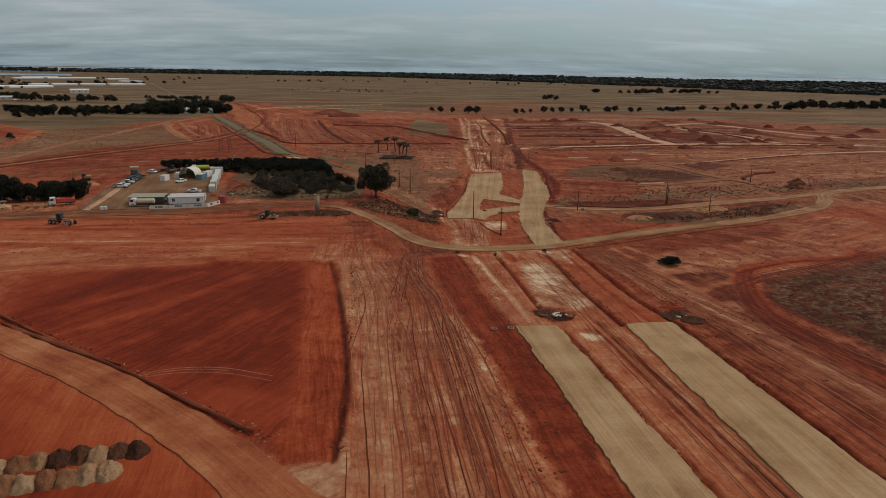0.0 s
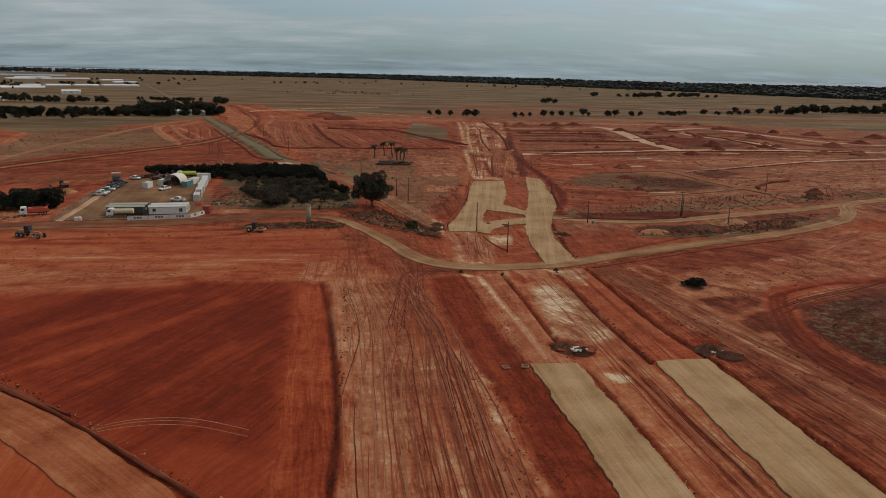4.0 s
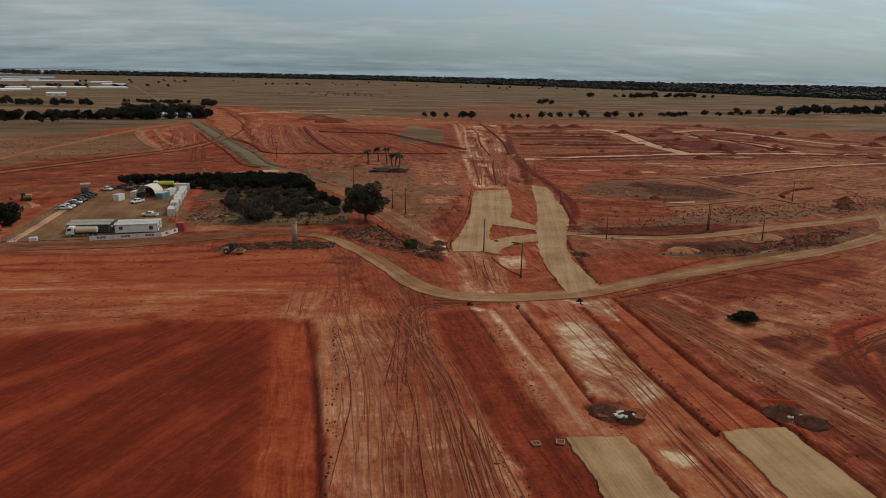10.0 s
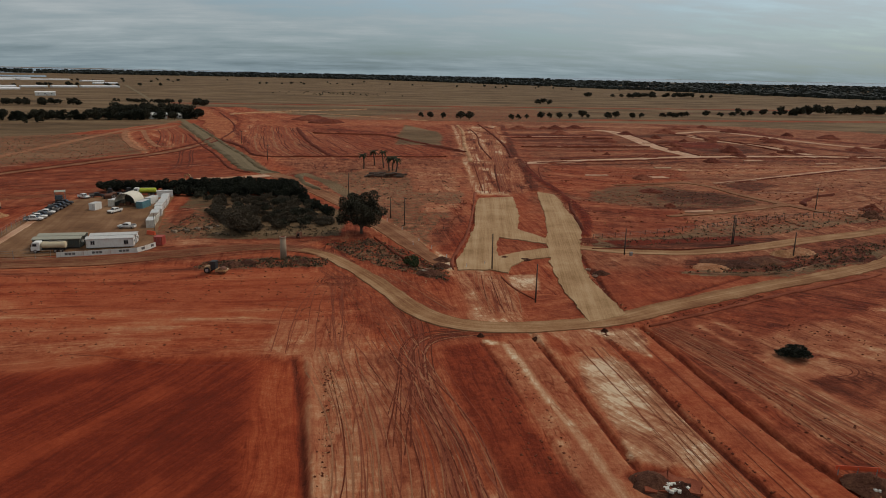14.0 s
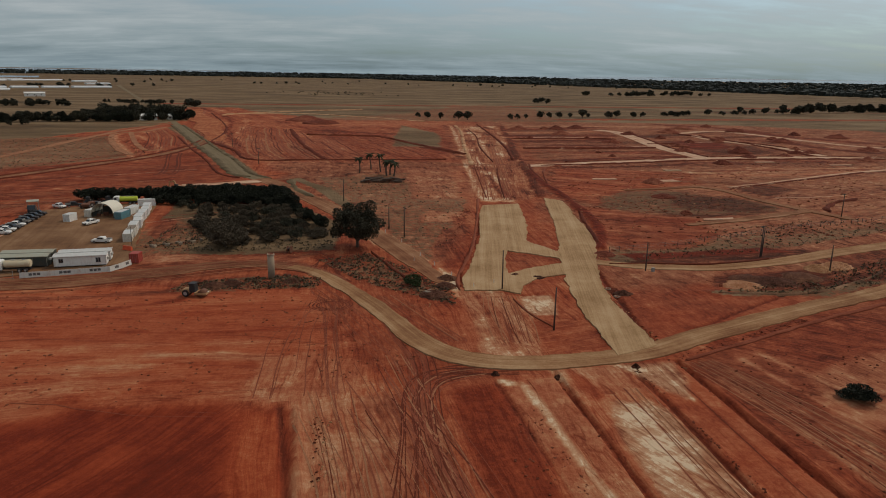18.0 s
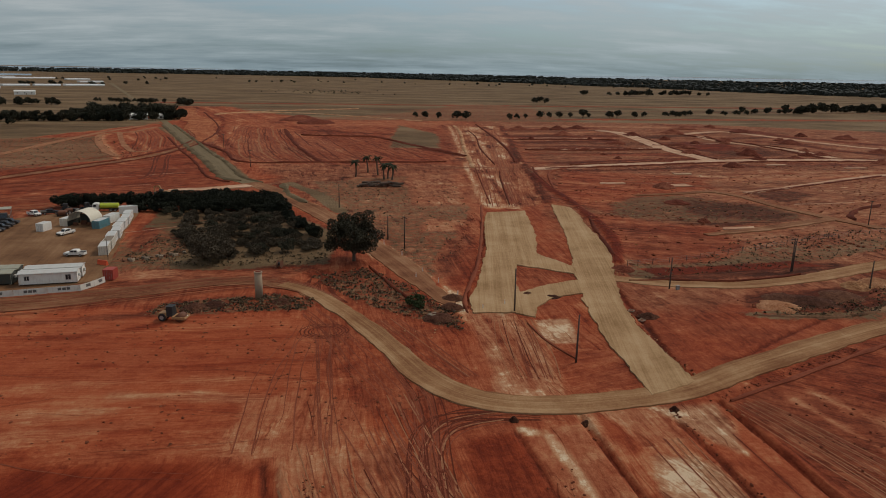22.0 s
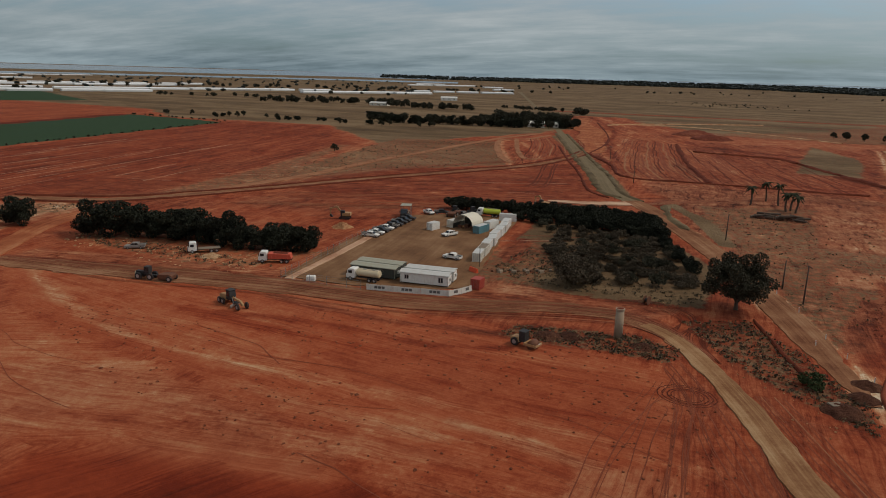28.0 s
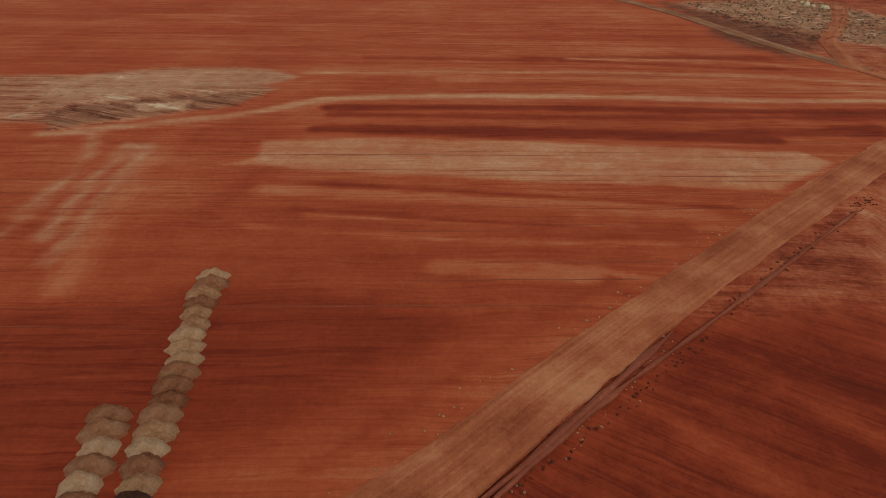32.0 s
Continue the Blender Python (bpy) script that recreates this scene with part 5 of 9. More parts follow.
def box(bm, c, s, bevel=0.0, turn=0.0, taper=1.0):
    """A box at centre c of size s; taper narrows its top."""
    r = bmesh.ops.create_cube(bm, size=1.0)
    vs = r["verts"]
    for v in vs:
        k = taper if v.co.z > 0 else 1.0
        v.co = Vector((v.co.x * s[0] * k, v.co.y * s[1] * k, v.co.z * s[2]))
    if turn:
        bmesh.ops.rotate(bm, verts=vs, cent=(0, 0, 0), matrix=Matrix.Rotation(radians(turn), 3, "Z"))
    bmesh.ops.translate(bm, verts=vs, vec=c)
    if bevel:
        es = list({e for v in vs for e in v.link_edges})
        bmesh.ops.bevel(bm, geom=es, offset=bevel, segments=1, affect="EDGES")
    return bm


def rod(bm, a, b, r, seg=8, r2=None):
    """A round bar from a to b."""
    a, b = Vector(a), Vector(b)
    d = b - a
    m = Matrix.Translation((a + b) / 2) @ d.to_track_quat("Z", "Y").to_matrix().to_4x4()
    bmesh.ops.create_cone(bm, cap_ends=True, segments=seg, radius1=r, radius2=r if r2 is None else r2, depth=d.length, matrix=m)
    return bm


def profile(bm, outline, width, axis_y=0.0):
    """An outline in x and z, drawn out to a width along y."""
    a = [bm.verts.new((x, axis_y - width / 2, z)) for x, z in outline]
    b = [bm.verts.new((x, axis_y + width / 2, z)) for x, z in outline]
    bm.faces.new(a)
    bm.faces.new(b[::-1])
    n = len(a)
    for i in range(n):
        j = (i + 1) % n
        bm.faces.new((a[i], b[i], b[j], a[j]))
    bmesh.ops.recalc_face_normals(bm, faces=bm.faces)
    return bm


def paint(name, colour, rough=0.5, metal=0.0, dirt=0.35, dust=(0.30, 0.13, 0.07), spread=0.10):
    """Painted or bare material with red dust, streaks and some variation from thing to thing."""
    k = Nodes(name)
    p = k.coord("Object")
    big, fine = k.noise(p, 0.7, 4), k.noise(p, 6.0, 5, 0.7)
    runs = k.noise(k.mapping(p, (5, 5, 0.4)), 1.0, 4, 0.6)
    d = k.math("ADD", k.math("MULTIPLY", big, 0.5), k.math("MULTIPLY", runs, 0.5))
    m = k.ramp(d, [(0.48, 0.0), (0.72, dirt)])
    dark = tuple(c * (1 - spread * 2) for c in colour)
    col = k.mix(fine, dark, colour)
    col = k.mix(m, col, dust)
    k.bump(fine, 0.15, 0.01)
    k.bsdf.inputs["Specular IOR Level"].default_value = 0.4
    return k.done(col, k.ramp(d, [(0.3, rough), (0.8, min(1.0, rough + 0.3))]), metal)


M_WHITE = paint("white_panel_paint", (0.80, 0.78, 0.71), 0.45)
M_CREAM = paint("cream_panel", (0.70, 0.66, 0.55), 0.5)
M_ROOFGREY = paint("pale_roof_sheet", (0.58, 0.57, 0.52), 0.4)
M_OLIVE = paint("olive_roof_sheet", (0.36, 0.35, 0.26), 0.5)
# near black: the shade on the olive-roofed buildings' fronts is in this colour
M_DARKWALL = paint("dark_green_wall", (0.055, 0.06, 0.05), 0.6, dirt=0.2)
M_REDBOX = paint("red_container_paint", (0.38, 0.055, 0.035), 0.5)
M_TEAL = paint("blue_green_container_paint", (0.10, 0.24, 0.27), 0.5)
M_ORANGE = paint("orange_safety_paint", (0.75, 0.10, 0.03), 0.5, dirt=0.2)
M_YELLOW = paint("yellow_machine_paint", (0.42, 0.24, 0.10), 0.6, dirt=0.8)
M_LIMEY = paint("fluorescent_yellow_tank", (0.55, 0.62, 0.05), 0.4, dirt=0.1)
M_BLACK = paint("black_machine_paint", (0.025, 0.024, 0.023), 0.5, dirt=0.15)
M_TYRE = paint("dusty_tyre_rubber", (0.022, 0.021, 0.020), 0.85, dirt=0.5)
M_RIM = paint("steel_rim", (0.45, 0.43, 0.40), 0.4, 0.6)
M_STEEL = paint("galvanised_steel", (0.32, 0.30, 0.27), 0.6, 0.5)
M_RUST = paint("rusty_steel", (0.16, 0.065, 0.035), 0.8, 0.2)
M_CONCRETE = paint("weathered_concrete", (0.36, 0.27, 0.18), 0.9, dirt=0.45)
M_POLE = paint("weathered_timber_pole", (0.085, 0.062, 0.048), 0.9, dirt=0.25)
M_CANVAS = paint("cream_canvas", (0.72, 0.66, 0.52), 0.8, dirt=0.2)
M_BANNER = paint("white_mesh_banner", (0.66, 0.62, 0.54), 0.8, dirt=0.45)
M_BAR = paint("dark_banner_print", (0.12, 0.11, 0.10), 0.8, dirt=0.2)
M_WOOD = paint("grey_timber", (0.22, 0.17, 0.12), 0.9)
M_BUFF = paint("buff_tank_paint", (0.68, 0.56, 0.36), 0.5, dirt=0.3)
M_LIGHTRED = paint("white_and_red_body", (0.60, 0.10, 0.05), 0.45, dirt=0.15)


def glass_material():
    k = Nodes("dark_window_glass")
    k.bsdf.inputs["Specular IOR Level"].default_value = 0.6
    n = k.noise(k.coord("Object"), 3.0, 3)
    return k.done(k.ramp(n, [(0.3, (0.012, 0.015, 0.018)), (0.7, (0.03, 0.034, 0.038))]), 0.08)


M_GLASS = glass_material()
B = bmesh.new


# ---- vehicles ----
def wheel(parent, x, y, r, w, hub=True):
    bm = rod(B(), (x, y - w / 2, r), (x, y + w / 2, r), r, 16)
    es = [e for e in bm.edges if abs(e.verts[0].co.y - e.verts[1].co.y) < 1e-4 and len(e.link_faces) == 2]
    bmesh.ops.bevel(bm, geom=es, offset=r * 0.14, segments=1, affect="EDGES")
    t = part("tyre", bm, M_TYRE, parent)
    if hub:
        s = 1 if y > 0 else -1
        part("rim", rod(B(), (x, y + s * (w / 2 - 0.02), r), (x, y + s * (w / 2 + 0.025), r), r * 0.52, 12), M_RIM, t, "steel rim")
    return t


def ute(m, label, tray="tub", body=None, group="vehicles parked in the compound"):
    """A four-door utility with a tray; 5.2 m long, nose towards +x."""
    paintwork = body or M_WHITE
    o = thing("utility_truck", m @ REAL, label, "vehicle", group)
    bm = profile(B(), [(-2.6, 0.45), (2.45, 0.42), (2.6, 0.6), (2.6, 0.88), (2.35, 1.02), (1.2, 1.10), (-2.6, 1.05)], 1.78)
    bmesh.ops.bevel(bm, geom=list(bm.edges), offset=0.05, segments=1, affect="EDGES")
    part("body", bm, paintwork, o)
    bm = profile(B(), [(1.25, 1.08), (0.62, 1.66), (0.3, 1.74), (-0.75, 1.74), (-1.0, 1.66), (-1.12, 1.08)], 1.58)
    bmesh.ops.bevel(bm, geom=list(bm.edges), offset=0.05, segments=1, affect="EDGES")
    cab = part("cab", bm, paintwork, o)
    for s in (-1, 1):
        bm = profile(B(), [(0.98, 1.16), (0.55, 1.60), (0.02, 1.62), (0.02, 1.16)], 0.03, s * 0.795)
        part("side_window", bm, M_GLASS, cab)
        bm = profile(B(), [(-0.06, 1.16), (-0.06, 1.62), (-0.7, 1.62), (-0.92, 1.2)], 0.03, s * 0.795)
        part("side_window", bm, M_GLASS, cab)
    bm = B()
    vs = [bm.verts.new(v) for v in ((1.235, -0.68, 1.12), (1.235, 0.68, 1.12), (0.66, 0.62, 1.655), (0.66, -0.62, 1.655))]
    bm.faces.new(vs)
    vs2 = [bm.verts.new((v.co.x + 0.02, v.co.y, v.co.z + 0.02)) for v in vs]
    bm.faces.new(vs2)
    part("windscreen", bm, M_GLASS, cab)
    if tray == "tub":
        part("tub_floor", box(B(), (-1.85, 0, 1.075), (1.38, 1.5, 0.05)), M_BLACK, o, "dark tub floor")
        bm = B()
        for y in (-0.83, 0.83):
            box(bm, (-1.88, y, 1.16), (1.42, 0.08, 0.22), 0.02)
        part("tub_side", bm, paintwork, o)
    else:
        bm = box(B(), (-1.9, 0, 1.02), (1.75, 1.85, 0.10))
        part("tray_floor", bm, M_STEEL, o)
        bm = B()
        for y in (-0.92, 0.92):
            box(bm, (-1.9, y, 1.2), (1.75, 0.04, 0.28))
        box(bm, (-2.77, 0, 1.2), (0.04, 1.85, 0.28))
        box(bm, (-1.05, 0, 1.45), (0.05, 1.7, 0.75))
        part("tray_rack", bm, M_STEEL, o)
    part("bumper", box(B(), (2.6, 0, 0.55), (0.18, 1.7, 0.24), 0.04), M_BLACK, o, "black bumper")
    for y in (-0.66, 0.66):
        part("headlight", box(B(), (2.585, y, 0.80), (0.08, 0.32, 0.16), 0.02), M_GLASS, o)
    for x in (1.62, -1.62):
        for y in (-0.80, 0.80):
            wheel(o, x, y, 0.38, 0.26)
    return o


def truck(m, label, kind, cabpaint, loadpaint, group="trucks on the site"):
    """A rigid truck 8.4 m long, nose towards +x; kind: tank, tipper or flat."""
    o = thing("truck", m @ REAL, label, "truck", group)
    bm = B()
    for y in (-0.42, 0.42):
        box(bm, (-0.4, y, 0.85), (7.6, 0.12, 0.24))
    for x in (-3.8, -2, 0, 2):
        box(bm, (x, 0, 0.85), (0.12, 0.8, 0.18))
    part("chassis", bm, M_BLACK, o)
    bm = profile(B(), [(4.15, 0.6), (4.2, 1.5), (4.0, 1.7), (3.75, 2.75), (3.5, 2.9), (2.1, 2.9), (2.0, 2.7), (2.0, 0.7)], 2.4)
    bmesh.ops.bevel(bm, geom=list(bm.edges), offset=0.07, segments=1, affect="EDGES")
    cab = part("cab", bm, cabpaint, o)
    bm = profile(B(), [(4.03, 1.66), (3.80, 2.62), (3.84, 2.62), (4.07, 1.66)], 2.05)
    part("windscreen", bm, M_GLASS, cab)
    for s in (-1, 1):
        part("side_window", box(B(), (3.15, s * 1.205, 2.15), (0.95, 0.03, 0.68), 0.0), M_GLASS, cab)
        part("mirror", box(B(), (3.9, s * 1.42, 2.15), (0.12, 0.14, 0.5), 0.03), M_BLACK, cab)
    part("bumper", box(B(), (4.2, 0, 0.62), (0.25, 2.35, 0.4), 0.06), M_BLACK, o)
    part("grille", box(B(), (4.2, 0, 1.2), (0.06, 1.4, 0.5), 0.02), M_BLACK, cab)
    if kind == "tank":
        bm = rod(B(), (-4.0, 0, 1.95), (1.7, 0, 1.95), 1.05, 24)
        for v in bm.verts:
            v.co.z = 1.95 + (v.co.z - 1.95) * 0.85
        es = [e for e in bm.edges if abs(e.verts[0].co.x - e.verts[1].co.x) < 1e-3]
        bmesh.ops.bevel(bm, geom=es, offset=0.16, segments=2, affect="EDGES")
        tank = part("tank", bm, loadpaint, o, "rounded water tank")
        for x in (-2.5, -0.3):
            part("hatch", rod(B(), (x, 0, 2.8), (x, 0, 2.95), 0.3, 12), M_STEEL, tank)
        bm = B()
        for y in (-0.45, 0.45):
            box(bm, (-1.15, y, 2.86), (5.0, 0.06, 0.06))
        part("walkway", bm, M_STEEL, tank)
        part("stripe", box(B(), (-1.15, -1.055, 1.95), (5.0, 0.03, 0.3)), M_BAR, tank, "dark side stripe")
    elif kind == "tipper":
        bm = profile(B(), [(1.7, 1.1), (1.7, 2.5), (-3.9, 2.4), (-4.2, 1.1)], 2.4)
        bmesh.ops.bevel(bm, geom=list(bm.edges), offset=0.05, segments=1, affect="EDGES")
        body = part("tipper_body", bm, loadpaint, o)
        for x in (-3.2, -2.2, -1.2, -0.2, 0.8):
            for y in (-1.23, 1.23):
                part("stake", box(B(), (x, y, 1.75), (0.12, 0.07, 1.25)), loadpaint, body)
        part("load", box(B(), (-1.2, 0, 2.38), (5.0, 2.1, 0.25), 0.1, taper=0.7), M_RUT, body, "load of dark soil")
    else:
        part("deck", box(B(), (-1.15, 0, 1.1), (5.8, 2.4, 0.14), 0.02), M_WOOD, o)
        part("headboard", box(B(), (1.68, 0, 1.65), (0.08, 2.4, 1.0)), loadpaint, o)
    for x in (3.1, -1.7, -3.0):
        for y in (-1.05, 1.05):
            wheel(o, x, y, 0.52, 0.32 if x > 0 else 0.5)
    return o


def grader(m, label):
    """A motor grader 8.6 m long, nose towards +x."""
    o = thing("motor_grader", m @ REAL, label, "grader")
    bm = profile(B(), [(-3.9, 0.9), (-1.1, 0.9), (-1.1, 2.1), (-3.4, 1.95), (-3.9, 1.7)], 1.3)
    bmesh.ops.bevel(bm, geom=list(bm.edges), offset=0.08, segments=1, affect="EDGES")
    part("engine_hood", bm, M_YELLOW, o)
    bm = profile(B(), [(-1.2, 1.1), (0.4, 1.9), (3.4, 1.75), (4.3, 1.2), (4.3, 0.8), (3.9, 0.8), (3.2, 1.4), (0.5, 1.5), (-1.0, 0.8)], 0.4)
    part("frame", bm, M_YELLOW, o)
    bm = profile(B(), [(-1.1, 1.2), (0.35, 1.2), (0.5, 2.0), (0.25, 3.2), (-1.05, 3.2)], 1.45)
    bmesh.ops.bevel(bm, geom=list(bm.edges), offset=0.06, segments=1, affect="EDGES")
    cab = part("cab", bm, M_BLACK, o, "black glazed cab")
    part("roof", box(B(), (-0.4, 0, 3.26), (1.6, 1.6, 0.12), 0.04), M_BLACK, cab)
    part("window", box(B(), (-0.4, 0, 2.45), (1.0, 1.49, 0.9)), M_GLASS, cab)
    bm = profile(B(), [(-0.25, 0.1), (-0.08, 0.1), (0.02, 0.4), (-0.08, 0.72), (-0.25, 0.72), (-0.15, 0.4)], 3.7)
    bmesh.ops.rotate(bm, verts=bm.verts, cent=(0, 0, 0), matrix=Matrix.Rotation(radians(28), 3, "Z"))
    bmesh.ops.translate(bm, verts=bm.verts, vec=(1.5, 0, 0.1))
    part("blade", bm, M_STEEL, o, "worn steel blade")
    part("circle", rod(B(), (1.5, 0, 0.85), (1.5, 0, 0.98), 0.75, 20), M_BLACK, o)
    part("exhaust", rod(B(), (-2.2, 0.35, 2.0), (-2.2, 0.35, 2.75), 0.07), M_BLACK, o)
    bm = B()
    for y in (-0.55, 0.55):
        rod(bm, (0.7, y * 0.7, 1.9), (1.5, y, 0.95), 0.07)
    part("lift_cylinder", bm, M_STEEL, o)
    for x in (-3.2, -1.75, 3.9):
        for y in (-1.05, 1.05):
            wheel(o, x, y, 0.68, 0.42)
    return o


def roller(m, label):
    """A wheeled compactor 5.6 m long, with a drum in front."""
    o = thing("road_roller", m @ REAL, label, "roller")
    bm = profile(B(), [(-2.8, 0.7), (-0.9, 0.7), (-0.9, 1.75), (-2.5, 1.6), (-2.8, 1.3)], 1.7)
    bmesh.ops.bevel(bm, geom=list(bm.edges), offset=0.1, segments=1, affect="EDGES")
    part("engine_hood", bm, M_YELLOW, o)
    part("cab", box(B(), (-0.35, 0, 1.9), (1.35, 1.6, 1.9), 0.08, taper=0.9), M_BLACK, o, "dark glazed cab")
    part("roof", box(B(), (-0.35, 0, 2.9), (1.5, 1.7, 0.1), 0.03), M_BLACK, o)
    bm = B()
    for y in (-1.1, 1.1):
        box(bm, (1.55, y, 0.85), (2.6, 0.16, 0.5), 0.04)
    box(bm, (0.4, 0, 0.85), (0.3, 2.2, 0.5), 0.04)
    box(bm, (2.8, 0, 0.85), (0.2, 2.3, 0.4), 0.04)
    part("drum_frame", bm, M_YELLOW, o)
    part("drum", rod(B(), (1.6, -1.0, 0.76), (1.6, 1.0, 0.76), 0.76, 24), M_RUST, o, "soil-stained steel drum", True)
    part("light", box(B(), (2.92, 0, 1.15), (0.08, 0.5, 0.12)), M_WHITE, o)
    for y in (-0.85, 0.85):
        wheel(o, -1.75, y, 0.78, 0.5)
    return o


def tractor(m, label):
    """An articulated tractor with a towed scraper bowl."""
    o = thing("tractor", m @ REAL, label, "tractor")
    part("engine_hood", box(B(), (1.5, 0, 1.45), (2.2, 1.0, 0.9), 0.1), M_BLACK, o)
    part("cab", box(B(), (-0.2, 0, 2.2), (1.4, 1.5, 1.7), 0.08, taper=0.9), M_BLACK, o, "dark glazed cab")
    part("window", box(B(), (-0.2, 0, 2.45), (1.0, 1.44, 0.8)), M_GLASS, o)
    part("nose", box(B(), (2.7, 0, 1.3), (0.3, 1.1, 0.8), 0.06), M_BUFF, o)
    part("chassis", box(B(), (0.2, 0, 0.95), (5.2, 0.7, 0.4), 0.05), M_BLACK, o)
    for x in (1.7, -1.3):
        for y in (-1.0, 1.0):
            wheel(o, x, y, 0.82, 0.6)
    part("drawbar", rod(B(), (-2.3, 0, 0.85), (-3.6, 0, 0.8), 0.12), M_BLACK, o)
    bm = profile(B(), [(-6.6, 0.5), (-3.4, 0.45), (-3.2, 1.3), (-3.6, 1.6), (-6.2, 1.7), (-6.8, 1.4)], 2.4)
    bmesh.ops.bevel(bm, geom=list(bm.edges), offset=0.08, segments=1, affect="EDGES")
    part("bowl", bm, M_RUST, o, "dusty scraper bowl")
    for y in (-1.25, 1.25):
        wheel(o, -6.2, y, 0.7, 0.5)
    return o


def excavator(m, label):
    o = thing("excavator", m @ REAL, label, "excavator")
    for y in (-1.1, 1.1):
        bm = profile(B(), [(-1.9, 0.3), (-1.5, 0.05), (1.5, 0.05), (1.9, 0.3), (1.9, 0.6), (1.5, 0.85), (-1.5, 0.85), (-1.9, 0.6)], 0.55, y)
        part("track", bm, M_TYRE, o)
    part("turntable", rod(B(), (0, 0, 0.8), (0, 0, 1.1), 0.8, 16), M_BLACK, o)
    part("house", box(B(), (-0.6, 0, 1.65), (2.8, 2.5, 1.1), 0.12), M_YELLOW, o)
    part("cab", box(B(), (0.6, 0.75, 2.1), (1.4, 0.95, 1.7), 0.08), M_BLACK, o)
    part("boom", profile(B(), [(0.6, 1.5), (2.3, 4.0), (2.8, 4.2), (5.0, 3.4), (5.0, 3.1), (2.8, 3.6), (1.1, 1.4)], 0.4, -0.2), M_YELLOW, o)
    part("stick", profile(B(), [(4.7, 3.7), (5.2, 3.6), (5.0, 1.3), (4.7, 1.3)], 0.3, -0.2), M_YELLOW, o)
    part("bucket", profile(B(), [(4.6, 1.4), (5.1, 1.4), (5.0, 0.7), (4.4, 0.4), (4.0, 0.6), (4.3, 0.9)], 0.9, -0.2), M_BLACK, o)
    return o


# ---- buildings and boxes ----
def container(m, label, material, length=6.06, group="", roofmat=None):
    """A shipping container, its doors at the -x end."""
    o = thing("shipping_container", m @ REAL @ Matrix.Diagonal((0.94, 0.94, 0.92, 1)), label, "container", group)
    L, W, H = length, 2.44, 2.59
    bm = B()
    n = int(L / 0.55)
    for s in (-1, 1):
        box(bm, (0, s * (W / 2 - 0.06), H / 2), (L - 0.1, 0.03, H - 0.2))
        for i in range(n):
            x = -L / 2 + 0.3 + (L - 0.6) * i / (n - 1)
            box(bm, (x, s * (W / 2 - 0.035), H / 2), (0.26, 0.05, H - 0.3))
    box(bm, (L / 2 - 0.06, 0, H / 2), (0.03, W - 0.1, H - 0.2))
    part("corrugated_wall", bm, material, o)
    bm = B()
    for x in (-L / 2 + 0.08, L / 2 - 0.08):
        for y in (-W / 2 + 0.08, W / 2 - 0.08):
            box(bm, (x, y, H / 2), (0.16, 0.16, H), 0.02)
        for z in (0.08, H - 0.08):
            box(bm, (x, 0, z), (0.14, W - 0.2, 0.16))
    for y in (-W / 2 + 0.06, W / 2 - 0.06):
        for z in (0.08, H - 0.07):
            box(bm, (0, y, z), (L - 0.2, 0.1, 0.13))
    part("corner_frame", bm, material, o)
    part("roof_sheet", box(B(), (0, 0, H - 0.03), (L - 0.15, W - 0.15, 0.04)), roofmat or M_ROOFGREY, o, "dusty roof sheet")
    for y in (-0.56, 0.56):
        d = part("door", box(B(), (-L / 2 + 0.05, y, H / 2), (0.05, 1.08, H - 0.34), 0.01), material, o)
        bm = B()
        for dy in (-0.25, 0.25):
            rod(bm, (-L / 2, y + dy, 0.2), (-L / 2, y + dy, H - 0.2), 0.025, 6)
        part("locking_bar", bm, M_STEEL, d)
    return o


